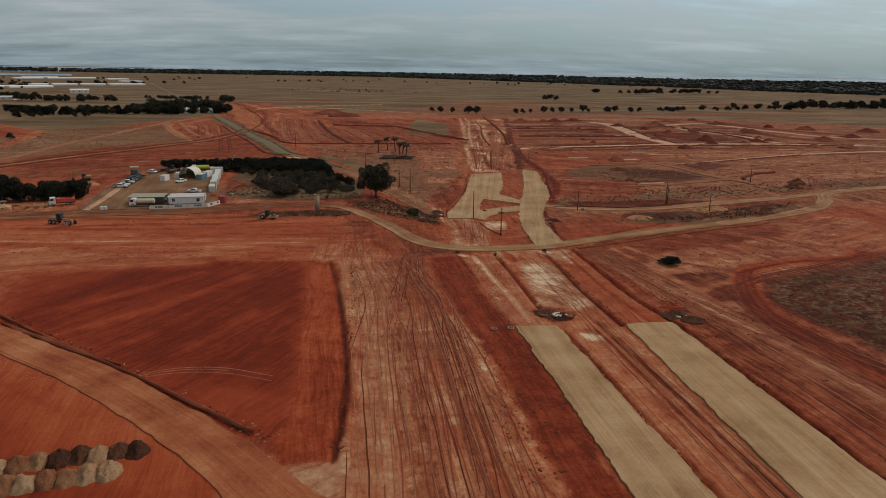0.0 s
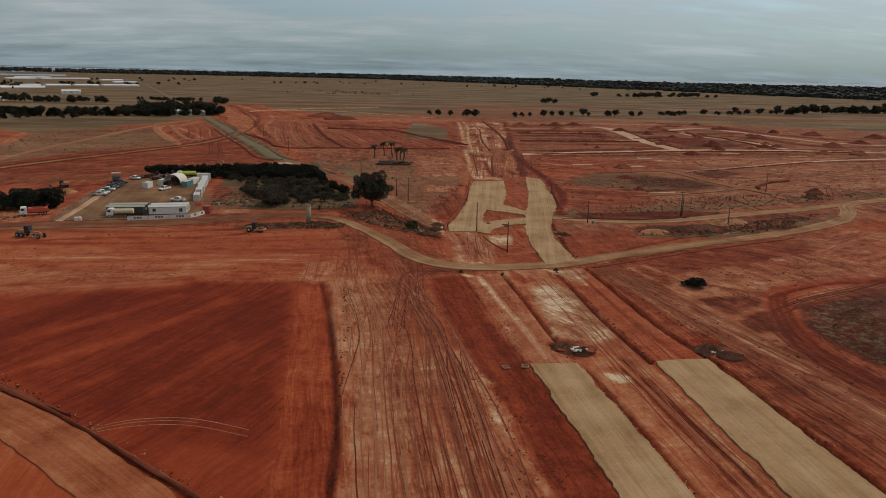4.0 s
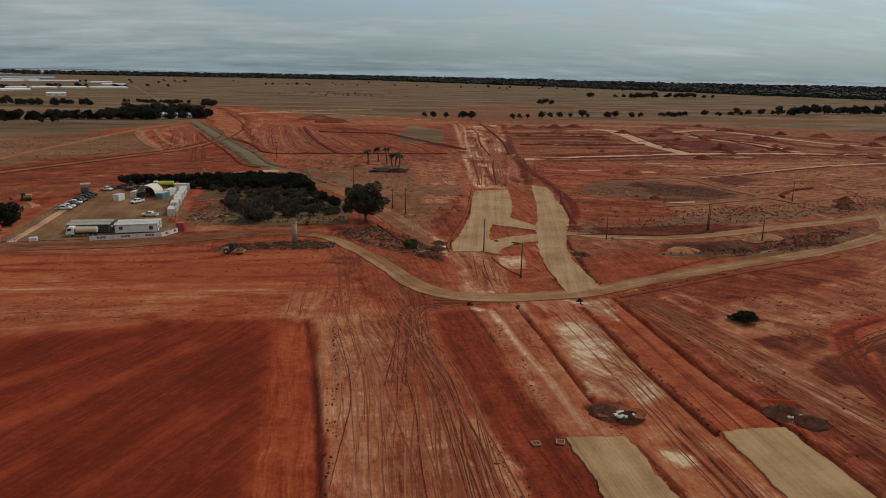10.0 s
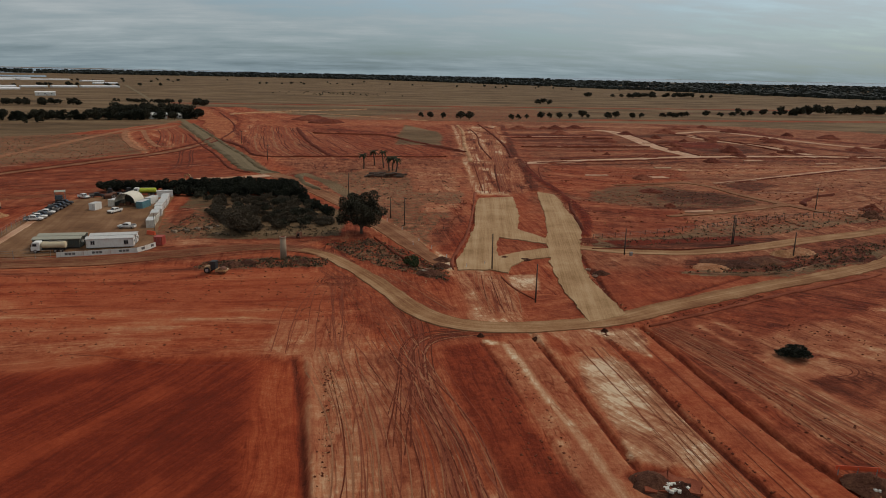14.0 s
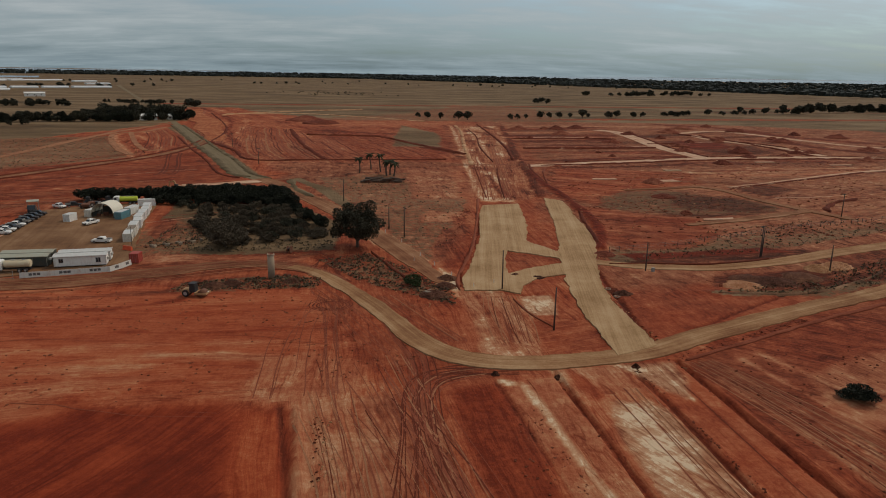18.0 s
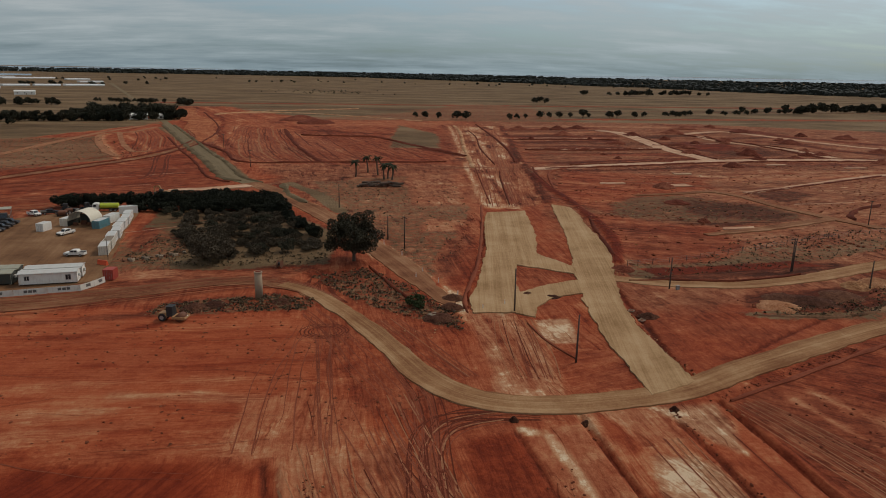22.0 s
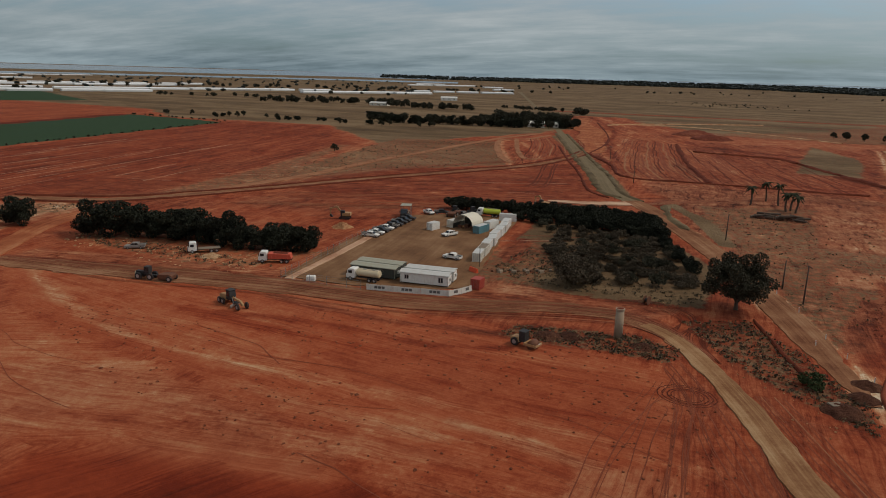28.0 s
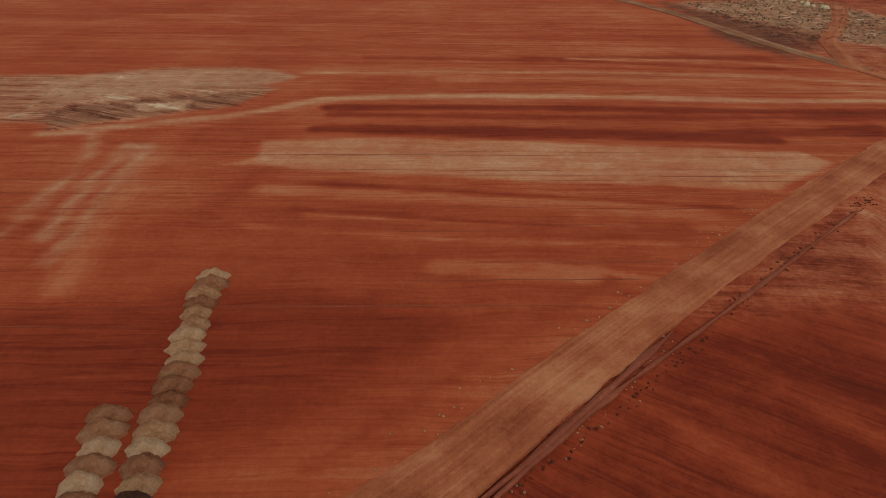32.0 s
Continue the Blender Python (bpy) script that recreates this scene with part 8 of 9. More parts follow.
# ---- trees and farms further off ----
def belt(a, b, n, jitter, kinds, lo=0.7, hi=1.15):
    for i in range(n):
        u = (i + prng.random()) / n
        grow(prng.choice(kinds), a[0] + (b[0] - a[0]) * u + prng.uniform(-jitter, jitter), a[1] + (b[1] - a[1]) * u + prng.uniform(-jitter, jitter), prng.uniform(lo, hi), prng.uniform(lo, hi))


for x, y, k, s in ((70, 728, "gum_b", 0.9), (82, 722, "gum_c", 1.0), (62, 735, "gum_c", 0.9), (98, 716, "gum_b", 1.1), (106, 714, "gum_b", 1.1), (146, 713, "gum_c", 1.0), (155, 722, "gum_c", 0.9), (165, 730, "gum_c", 0.8), (182, 742, "gum_b", 1.0), (192, 745, "gum_c", 1.0), (203, 748, "gum_b", 0.9),
                   (214, 748, "gum_c", 0.9), (226, 746, "gum_a", 1.0), (234, 752, "gum_c", 0.8), (255, 752, "gum_b", 1.0), (264, 755, "gum_a", 0.9), (284, 760, "gum_b", 0.9), (296, 765, "gum_c", 1.0), (262, 1066, "gum_b", 1.2), (271, 1070, "gum_a", 1.1), (281, 1072, "gum_b", 1.1)):
    grow(k, x, y, s)
belt((325, 782), (365, 800), 7, 5, ["gum_b", "gum_c", "row"], 0.7, 1.0)
belt((390, 810), (520, 862), 14, 8, ["gum_a", "gum_b", "gum_c"])
belt((520, 862), (690, 930), 30, 9, ["gum_b", "row", "gum_a"], 0.9, 1.5)
belt((680, 925), (900, 1010), 30, 14, ["gum_a", "row"], 1.0, 1.6)
belt((530, 1460), (760, 1560), 34, 22, ["gum_a", "gum_b"], 1.0, 1.5)
belt((440, 1420), (470, 1440), 2, 5, ["gum_a"], 1.2, 1.4)
for i in range(70):
    u = prng.random()
    grow(prng.choice(["gum_a", "gum_b", "gum_c"]), prng.uniform(-900, 1500), 2250 + 800 * u ** 2 + prng.uniform(-60, 60), prng.uniform(0.7, 1.2))
for i in range(60):
    grow("gum_c", prng.gauss(-30, 45), prng.uniform(1330, 1560), prng.uniform(0.25, 0.5))
# windbreaks and gardens round the northern farm
belt((-335, 690), (-300, 668), 14, 3, ["row"], 0.75, 1.0)
belt((-300, 640), (-165, 668), 50, 6, ["row", "hedge", "gum_b"], 0.8, 1.25)
belt((-216, 706), (-148, 690), 44, 18, ["row", "gum_a"], 0.9, 1.45)
belt((-150, 665), (-142, 720), 10, 5, ["row", "gum_b"], 0.8, 1.1)
belt((-160, 850), (-180, 880), 5, 4, ["gum_a"], 0.9, 1.2)
belt((-430, 900), (-310, 893), 26, 10, ["row", "gum_b"], 0.8, 1.2)
belt((-300, 980), (-215, 960), 22, 8, ["row", "gum_c"], 0.6, 0.9)
belt((-600, 880), (-430, 960), 36, 10, ["row", "gum_b"], 0.8, 1.3)
belt((-480, 600), (-230, 610), 26, 14, ["gum_c", "hedge"], 0.6, 0.9)
belt((-820, 890), (-640, 960), 16, 16, ["gum_c", "gum_b"], 0.7, 1.0)
belt((-505, 562), (-384, 549), 16, 2, ["salt"], 0.5, 0.8)
belt((-432, 211), (-338, 236), 10, 2, ["salt"], 0.5, 0.8)
belt((-384, 543), (-336, 236), 52, 1.5, ["salt"], 0.3, 0.6)
belt((-1000, 165), (-640, 182), 40, 3, ["row", "hedge"], 0.5, 0.8)
belt((-1240, 100), (-1130, 480), 70, 14, ["row", "gum_b"], 0.9, 1.4)
belt((-1150, 500), (-1060, 900), 34, 25, ["gum_b", "gum_c"], 0.8, 1.2)
belt((-1700, 500), (-1200, 1300), 26, 80, ["gum_a", "row"], 0.9, 1.5)
belt((-1200, 1300), (-500, 1750), 50, 60, ["gum_b", "gum_a"], 0.8, 1.3)


def gable(name, x, y, turn, L, W, H, wallmat, roofmat, label, category, rise=1.6):
    o = thing(name, pose(x, y, 0, 0, 0, turn), label, category)
    part("wall", box(B(), (0, 0, H / 2), (L, W, H)), wallmat, o)
    bm = profile(B(), [(-W / 2 - 0.4, H - 0.05), (0, H + rise), (W / 2 + 0.4, H - 0.05), (W / 2 + 0.4, H + 0.1), (0, H + rise + 0.18), (-W / 2 - 0.4, H + 0.1)], L + 0.8)
    bmesh.ops.rotate(bm, verts=bm.verts, cent=(0, 0, 0), matrix=Matrix.Rotation(radians(90), 3, "Z"))
    part("roof", bm, roofmat, o)
    for k in range(3):
        w = part("window", box(B(), (-L / 3 + k * L / 3, -W / 2 - 0.02, H * 0.55), (1.6, 0.08, 1.2)), M_GLASS, o)
        part("frame", box(B(), (-L / 3 + k * L / 3, -W / 2 - 0.05, H * 0.55 - 0.66), (1.8, 0.12, 0.1)), wallmat, w)
    part("door", box(B(), (L / 12, -W / 2 - 0.03, 1.02), (0.9, 0.06, 2.04)), M_WOOD, o)
    return o


gable("farmhouse", -193, 684, 10, 20, 9, 3, M_CREAM, M_ROOFGREY, "low farmhouse with a pale roof among dark trees", "house")
gable("shed", -168, 682, 20, 14, 8, 3.4, M_WHITE, M_WHITE, "white farm shed beside dark trees", "shed")
gable("shed", -150, 690, 30, 9, 6, 3.0, M_WHITE, M_ROOFGREY, "small white farm shed beside the old road", "shed")
gable("shed", -452, 1162, 20, 26, 12, 4.5, M_WHITE, M_WHITE, "white farm shed on the plain", "shed")
gable("farmhouse", -440, 905, 5, 24, 10, 3.2, M_CREAM, M_ROOFGREY, "low farmhouse among windbreak trees", "house")
for i in range(12):
    gable("farmhouse", -1175 + prng.uniform(-30, 60), 150 + 40 * i + prng.uniform(-10, 10), prng.uniform(60, 120), prng.uniform(14, 24), 10, 3.2, prng.choice([M_CREAM, M_WHITE]), prng.choice([M_ROOFGREY, M_WHITE, M_OLIVE]), "distant farmhouse with a pale roof", "house")


def greenhouse_mesh(L, spans):
    o = thing("greenhouse", pose(0, 0, -900), "long white plastic greenhouse on the plain", "greenhouse", "market garden greenhouses")
    W = 8.0
    bm = B()
    box(bm, (0, 0, 1.3), (L, W * spans, 2.6))
    part("wall", bm, M_GHWALL, o)
    for s in range(spans):
        y = (s - (spans - 1) / 2) * W
        arc = [(-W / 2 * math.cos(math.pi * i / 8), 2.55 + 1.7 * math.sin(math.pi * i / 8)) for i in range(9)]
        bm = profile(B(), arc, L, 0)
        bmesh.ops.rotate(bm, verts=bm.verts, cent=(0, 0, 0), matrix=Matrix.Rotation(radians(90), 3, "Z"))
        bmesh.ops.translate(bm, verts=bm.verts, vec=(0, y, 0))
        part("arched_roof", bm, M_GHROOF, o)
    return o


M_GHROOF = paint("white_greenhouse_film", (0.82, 0.82, 0.80), 0.5, dirt=0.1, dust=(0.5, 0.47, 0.42))
M_GHWALL = paint("greenhouse_side_film", (0.66, 0.66, 0.63), 0.5, dirt=0.15, dust=(0.4, 0.36, 0.30))
GH = [greenhouse_mesh(70, 4), greenhouse_mesh(110, 3), greenhouse_mesh(60, 6)]
for x, y, a, k, sx in ((-646, 1588, 33, 0, 0.66), (-600, 1619, 33, 0, 0.66), (-542, 1657, 33, 0, 1.05), (-690, 1558, 33, 0, 0.6), (-958, 2409, 53, 1, 1.45), (-1040, 2300, 53, 1, 0.8), (-780, 2300, 40, 0, 0.9), (-1120, 2560, 40, 1, 1.0), (-640, 1990, 33, 0, 0.8)):
    copy_thing(GH[k], pose(x, y, 0, 0, 0, a) @ Matrix.Diagonal((sx, 0.8, 0.9, 1)))
for v, lo, hi in ((0.0, 0.0, 1.0), (0.07, 0.05, 0.9), (0.2, 0.0, 0.8), (0.26, 0.1, 1.0), (0.46, 0.0, 0.7), (0.7, 0.2, 1.0)):
    near, far = Vector((-1300, 420)), Vector((-600, 1470))
    shift = Vector((-1800, 80 + 1000 * v)) * v
    for i in range(17):
        u = (i + prng.uniform(-0.2, 0.2)) / 17
        if lo <= u <= hi and prng.random() < 0.78:
            q = near + (far - near) * u + shift * (1 + 0.2 * u)
            copy_thing(GH[prng.randrange(3)], pose(q.x + prng.uniform(-14, 14), q.y, 0, 0, 0, 56 + prng.uniform(-3, 3)) @ Matrix.Diagonal((prng.uniform(0.8, 1.25), prng.uniform(0.5, 0.9), 0.9, 1)))
o = thing("silo", pose(-1690, 830, 0), "dark tall farm silo on the plain", "silo")
part("shaft", rod(B(), (0, 0, 0), (0, 0, 24), 5, 16), M_BLACK, o)
part("cone_top", rod(B(), (0, 0, 24), (0, 0, 27), 5, 16, 0.6), M_BLACK, o)

# far woods, as low uneven crowns
wp, ws = [], []
rw = np.random.default_rng(31)
while len(wp) < 11500:
    az = rw.uniform(-20, 75) if rw.random() < 0.97 else rw.uniform(-28, -20)
    near = np.interp(az, [-80, -34, -20, 0, 15, 30, 50, 75], [4050, 3850, 3600, 3450, 2850, 2150, 1700, 1500])
    d = near + min(4250 - near, rw.random() ** 1.2 * np.interp(az, [-80, -34, 0, 40], [150, 400, 800, 2000]))
    x, y = d * math.sin(radians(az)), 60 + d * math.cos(radians(az))
    if noise.noise(Vector((x * 0.004, y * 0.004, 2))) > (-0.32 if az > 8 else -0.75) + max(0.0, -19 - az) * 0.06:
        wp.append((x, y, rw.uniform(2.5, 4.5) + float(far_rise(x, y))))
        ws.append(rw.uniform(5, 10))
M_WOODS = leaf_material("far_woods", (0.016, 0.018, 0.015), (0.042, 0.044, 0.034))
rock_field("far_woods", np.array(wp), ws, M_WOODS, "dark belt of distant woodland on the plain", 0.62, 14)
wp, ws = [], []
for i in range(420):
    az, d = rw.uniform(-95, -25), rw.uniform(1350, 3000)
    wp.append((d * math.sin(radians(az)), 60 + d * math.cos(radians(az)), 2.5 + 26.0 * max(0.0, (d - 2600) / 1800) ** 1.5))
    ws.append(rw.uniform(2.5, 5.5))
rock_field("far_trees", np.array(wp), ws, M_WOODS, "scattered dark trees among distant greenhouses", 0.7, 15)


# water: the gulf along the horizon and the farm pond
def water_material():
    k = Nodes("grey_blue_water")
    k.bsdf.inputs["Specular IOR Level"].default_value = 0.5
    n = k.noise(k.mapping(k.place(), (0.01, 0.04, 1)), 1.0, 4)
    k.bump(k.noise(k.place(), 0.6, 3), 0.1, 0.2)
    return k.done(k.ramp(n, [(0.3, (0.10, 0.14, 0.17)), (0.7, (0.17, 0.21, 0.23))]), 0.25)


M_WATER = water_material()


def arc_patch(name, a0, a1, d0, d1, z, label):
    n = 40
    verts, faces = [], []
    for i in range(n + 1):
        a = radians(a0 + (a1 - a0) * i / n)
        wob = 1 + 0.03 * noise.noise(Vector((i * 0.4, d0 * 0.01, 0)))
        for d in [d0 * wob + (d1 - d0 * wob) * q / 4 for q in range(5)]:
            verts.append((d * math.sin(a), 60 + d * math.cos(a), z + float(far_rise(d * math.sin(a), 60 + d * math.cos(a)))))
    for i in range(n):
        faces += [(5 * i + q, 5 * i + q + 1, 5 * i + q + 6, 5 * i + q + 5) for q in range(4)]
    return tagged(mesh_object(name, verts, faces, M_WATER), label, kind="structure")


arc_patch("water_gulf", -100, -17, 3650, 4900, 0.5, "grey-blue sea gulf along the horizon")
arc_patch("water_lagoon", -75, -22, 3000, 3250, 0.5, "pale tidal lagoon before the gulf")
arc_patch("water_east", -17, 72, 4050, 4900, 0.5, "grey-blue sea beyond the woods")
M_MUD = paint("muddy_pond_water", (0.12, 0.105, 0.085), 0.3, dirt=0.2)
patch("water_pond", [(-396, 196), (-310, 214.5), (-303, 203.5), (-356, 192)], 0.35, M_MUD, 0.4, 3, "grey farm pond with raised banks")
bank = ribbon("pond_bank", [(-400, 197), (-352, 208), (-306, 217.5), (-299, 203), (-356, 189), (-400, 195)], 3.0, 0.9, M_TRACK, 0.5, 3, "brown earth bank round the farm pond", crown=0.4)

# trees too far off to tell apart
chunks = []
for i, (kind, x, y, z, s, sz) in enumerate(FAR_TREES):
    me = [c for c in KINDS[kind].children if c.name.startswith("crown")][0].data
    co = np.empty(len(me.vertices) * 3, np.float32)
    me.vertices.foreach_get("co", co)
    q = co.reshape(-1, 4, 3)[i % 3::3]
    mid_q = q.mean(axis=1, keepdims=True)
    q = mid_q + (q - mid_q) * 1.6
    a = 2.4 * i
    r = np.array([[math.cos(a), -math.sin(a), 0], [math.sin(a), math.cos(a), 0], [0, 0, 1]], np.float32)
    chunks.append((q.reshape(-1, 3) @ r.T) * np.array([s, s, sz]) + np.array([x, y, z]))
tagged(new("distant_trees", quad_mesh("distant_trees", np.concatenate(chunks), M_GUM)), "scattered dark trees on the distant plain", kind="stuff")

# ---- drainage works beside the carriageways ----
o = thing("barrier_board", pose(54.0, 111.9, height_at(54, 112), 0, 0, -12), "orange-red barrier board beside a drain pit", "barrier")
part("board", box(B(), (0, 0, 0.95), (4.6, 0.06, 0.5)), M_ORANGE, o)
for x in (-2.0, 0, 2.0):
    part("leg", box(B(), (x, 0, 0.5), (0.08, 0.08, 1.0)), M_STEEL, o)
patch("pit_east", [(53.8, 111), (57.6, 110.4), (58.6, 107.6), (55.6, 108)], 0.10, M_REDRUT, 0.9, 0.4, "dark open drain pit beside the road base", 90)
patch("pit_west", [(29.8, 113.8), (34.0, 114.4), (36.0, 112), (35.2, 110), (32.4, 110.6), (30, 111.4)], 0.09, M_REDRUT, 1.2, 0.4, "dark dug pit in the median", 90)
patch("scraping_west", [(28.6, 105.3), (30.4, 105.2), (30.9, 103.2), (29.2, 102.8), (28.5, 104)], 0.03, M_SCRAPE, 0.45, 0.3, "damp darker scraping on the road base", 93)
patch("scraping_east", [(45.4, 104.4), (48.6, 104.0), (49.0, 102.7), (46.4, 102.4)], 0.03, M_SCRAPE, 0.45, 0.3, "damp darker scraping on the road base", 93)
for x, y, a in ((20.3, 105.3, 10), (23.2, 105.4, -20), (50.9, 189.6, 30), (51.0, 194.6, 60)):
    o = thing("drain_frame", pose(x, y, 0.05, 0, 0, a), "small pale concrete drain frame set in soil", "drain frame", "concrete drain frames")
    bm = B()
    for s in (-0.45, 0.45):
        box(bm, (s, 0, 0.08), (0.11, 1.0, 0.2), 0.02)
        box(bm, (0, s, 0.08), (0.79, 0.11, 0.18), 0.02)
    part("rim", bm, M_CONCRETE, o)
    part("dark_floor", box(B(), (0, 0, 0.02), (0.79, 0.79, 0.06)), M_REDRUT, o)
for i in range(30):
    x, y = (33.0, 111.3) if i < 16 else (54.9, 109.2)
    ob = new("rubble_block", bpy.data.meshes.new("rubble_block"))
    bm = box(B(), (0, 0, 0.16), (prng.uniform(0.3, 0.8), prng.uniform(0.25, 0.55), 0.3), 0.05, taper=0.85)
    bm.to_mesh(ob.data)
    bm.free()
    ob.data.materials.append(M_CREAM)
    ob.matrix_basis = pose(x + prng.uniform(-1.2, 1.2), y + prng.uniform(-0.8, 0.8), 0.12, prng.uniform(-15, 15), prng.uniform(-15, 15), prng.uniform(0, 360))
    tagged(ob, "broken pale concrete block in a rubble pile", "rubble", "broken concrete by the drain pits")
for x, y in ((16.6, 205), (14.0, 214), (11.6, 222), (8.2, 236), (4.6, 247), (20.0, 197), (24.5, 199), (-1.5, 262), (9.8, 218)):
    o = thing("guide_post", pose(x + 4.2, y + 1, 0), "short white roadside guide post", "post", "guide posts of the old road")
    part("post", box(B(), (0, 0, 0.5), (0.14, 0.06, 1.0)), M_WHITE, o)
    part("reflector", box(B(), (0, -0.04, 0.85), (0.08, 0.02, 0.12)), M_ORANGE, o)
for x, y, k in ((137, 424, 0.9), (183.5, 393, 1.0), (225, 450, 1.6), (211, 530, 1.6), (219, 503, 1.4), (121, 331, 1.0), (302, 643, 1.8), (290, 524, 1.6), (251, 438, 1.7), (136, 442, 0.8), (158, 528, 1.0), (118, 526, 1.2), (104, 270, 0.8), (240, 505, 1.5), (265, 460, 1.3), (330, 560, 1.8), (150, 610, 1.5)):
    heap(x, y, 1.15 * k, 0.95 * k, "red", "red-brown cone of tipped soil on a lot")
for x, y in ((29.2, 155.4), (20.2, 156.2), (41.5, 157.0)):
    heap(x, y, 0.28, 0.4, "dark", "small dark mound at the road edge")
# wire fence beyond the side road
ff = thing("stock_fence", pose(0, 0, 0), "sagging wire stock fence on dark posts", "fence")
fp = smooth([(62, 224), (78, 228), (100, 236), (124, 246), (152, 254), (190, 266)], 4.0)
for x, y in fp:
    part("post", rod(B(), (x, y, -0.2), (x, y, 1.35), 0.07, 6), M_POLE, ff)
for z in (0.5, 0.9, 1.25):
    bm = B()
    for i in range(len(fp) - 1):
        rod(bm, (*fp[i], z), (*fp[i + 1], z), 0.015, 4)
    part("wire", bm, M_STEEL, ff)
o = thing("pallet_stack", pose(14.6, 194.4, height_at(14.6, 194.4), 0, 0, 25), "grey timber pallet stack among scrub", "pallets")
for i in range(4):
    part("pallet", box(B(), (0.05 * i, 0, 0.1 + 0.16 * i), (1.8, 1.2, 0.12), 0.01, 3 * i), M_WOOD, o)

# the patterns that were copied are no longer needed
for o in list(KINDS.values()) + GH:
    for c in list(o.children_recursive):
        bpy.data.objects.remove(c)
    bpy.data.objects.remove(o)


# ---- wheel ruts ----
def hgt(x, y):
    i, j = np.clip(np.searchsorted(GX, x), 1, gnx - 1), np.clip(np.searchsorted(GY, y), 1, gny - 1)
    u, v = (x - GX[i - 1]) / (GX[i] - GX[i - 1]), (y - GY[j - 1]) / (GY[j] - GY[j - 1])
    return (HEIGHT[j - 1, i - 1] * (1 - u) + HEIGHT[j - 1, i] * u) * (1 - v) + (HEIGHT[j, i - 1] * (1 - u) + HEIGHT[j, i] * u) * v


RUTS = {"dark": ([], [], []), "pale": ([], [], []), "red": ([], [], []), "tan": ([], [], [])}
rr = random.Random(17)


def rut(pts, tone="dark", width=0.34, lift=0.035, gaps=0.35, wander=0.5):
    """One wheel's mark along a line, broken where the ground was firm."""
    c = smooth(pts, 1.3)
    ph = rr.uniform(0, 500)
    c = c + np.stack([value_noise(c[:, 0] + ph, c[:, 1], 0.05, 3) - 0.5, value_noise(c[:, 0], c[:, 1] + ph, 0.05, 3) - 0.5], 1) * 2 * wander
    d = np.gradient(c, axis=0)
    d /= np.linalg.norm(d, axis=1)[:, None] + 1e-9
    nm = np.stack([-d[:, 1], d[:, 0]], 1)
    k = value_noise(c[:, 0] + ph, c[:, 1] - ph, 0.025, 2)
    w = 0.6 * width * (0.25 + 1.3 * np.clip(k - gaps + 0.15, 0, 0.7))
    V, F, U = RUTS[tone]
    run = 0.0
    base = len(V)
    for i in range(len(c)):
        for f in (-0.5, 0.5):
            q = c[i] + nm[i] * f * w[i]
            V.append((q[0], q[1], float(hgt(q[0], q[1])) + lift))
            U.append((f * width, run))
        run += 1.3
        if i and k[i] > gaps:
            F.append((base + 2 * i - 2, base + 2 * i - 1, base + 2 * i + 1, base + 2 * i))


def pair(pts, tone="dark", gauge=2.0, **kw):
    """The two marks of one vehicle."""
    c = smooth(pts, 3.0)
    d = np.gradient(c, axis=0)
    d /= np.linalg.norm(d, axis=1)[:, None] + 1e-9
    nm = np.stack([-d[:, 1], d[:, 0]], 1)
    for s in (-0.5, 0.5):
        rut((c + nm * s * gauge)[::2] if len(c) > 8 else c + nm * s * gauge, tone, **kw)


def tones():
    return rr.choice(["dark", "red", "red", "red", "red", "tan", "tan", "tan"])


for i in range(36):                                             # up and down the wheel-marked strip
    x0 = rr.uniform(-2, 17)
    x1 = -6 + (x0 + 2) * 0.75 + rr.uniform(-1.5, 1.5)
    pair([(x0 + rr.uniform(-1, 1), rr.uniform(44, 76)), (x0 * 0.92 + rr.uniform(-1, 1), 95), (x0 * 0.85 + rr.uniform(-2, 2), 125), (x1 + rr.uniform(-1, 1), rr.uniform(145, 168))], tones(), width=rr.uniform(0.2, 0.4))
for i in range(7):                                               # turning out of the strip on to the haul road
    s = rr.uniform(-1.5, 1.5)
    pair([(7.0 + s * 1.6 + rr.uniform(-1, 1), rr.uniform(98, 132)), (8.2 + s, 141), (9.0 + s * 0.8, 152), (11.5 + s * 0.5, 157.5), (17, 158.5 + s * 0.5), (24, 157.5 + s * 0.4)], "dark", width=0.3, gaps=0.33)
for i in range(6):                                              # bundle bending round on to the haul road
    s = rr.uniform(-1.1, 1.1)
    pair([(12.6 + s, rr.uniform(66, 100)), (12.1 + s, 112), (11.2 + s, 124.5), (9.6 + s * 0.8, 133), (9.0 + s * 0.7, 143), (9.8 + s * 0.6, 151), (13.0 + s, 156 - s * 0.4), (19 + s, 157.6 - s * 0.4)], ("dark", "red", "dark", "tan", "dark", "red")[i], width=0.4, gaps=0.2, wander=0.3)
    pair([(9.2 + s, 142), (9.6 + s, 153), (10.2 + s, 161), (8.8 + s, 170), (5.6 + s, 184), (1.0 + s, 195)], ("red", "dark", "red")[i % 3], width=0.36, gaps=0.3, wander=0.4)
for i in range(9):                                              # towards the tree
    s = rr.uniform(-9, 6)
    pair([(-3 + s, 152), (-3.5 + s * 0.9, 170), (-4 + s * 0.6, 184), (-5 + s * 0.3, rr.uniform(182, 198))], "red", width=0.3, wander=1.2)
for r in (2.2, 2.8, 3.4, 4.0):                                  # turning circle
    rut([(-3.8 + r * math.cos(a * 0.7), 189.2 + r * 0.85 * math.sin(a * 0.7)) for a in range(10)], "dark", 0.35, gaps=0.25, wander=0.2)
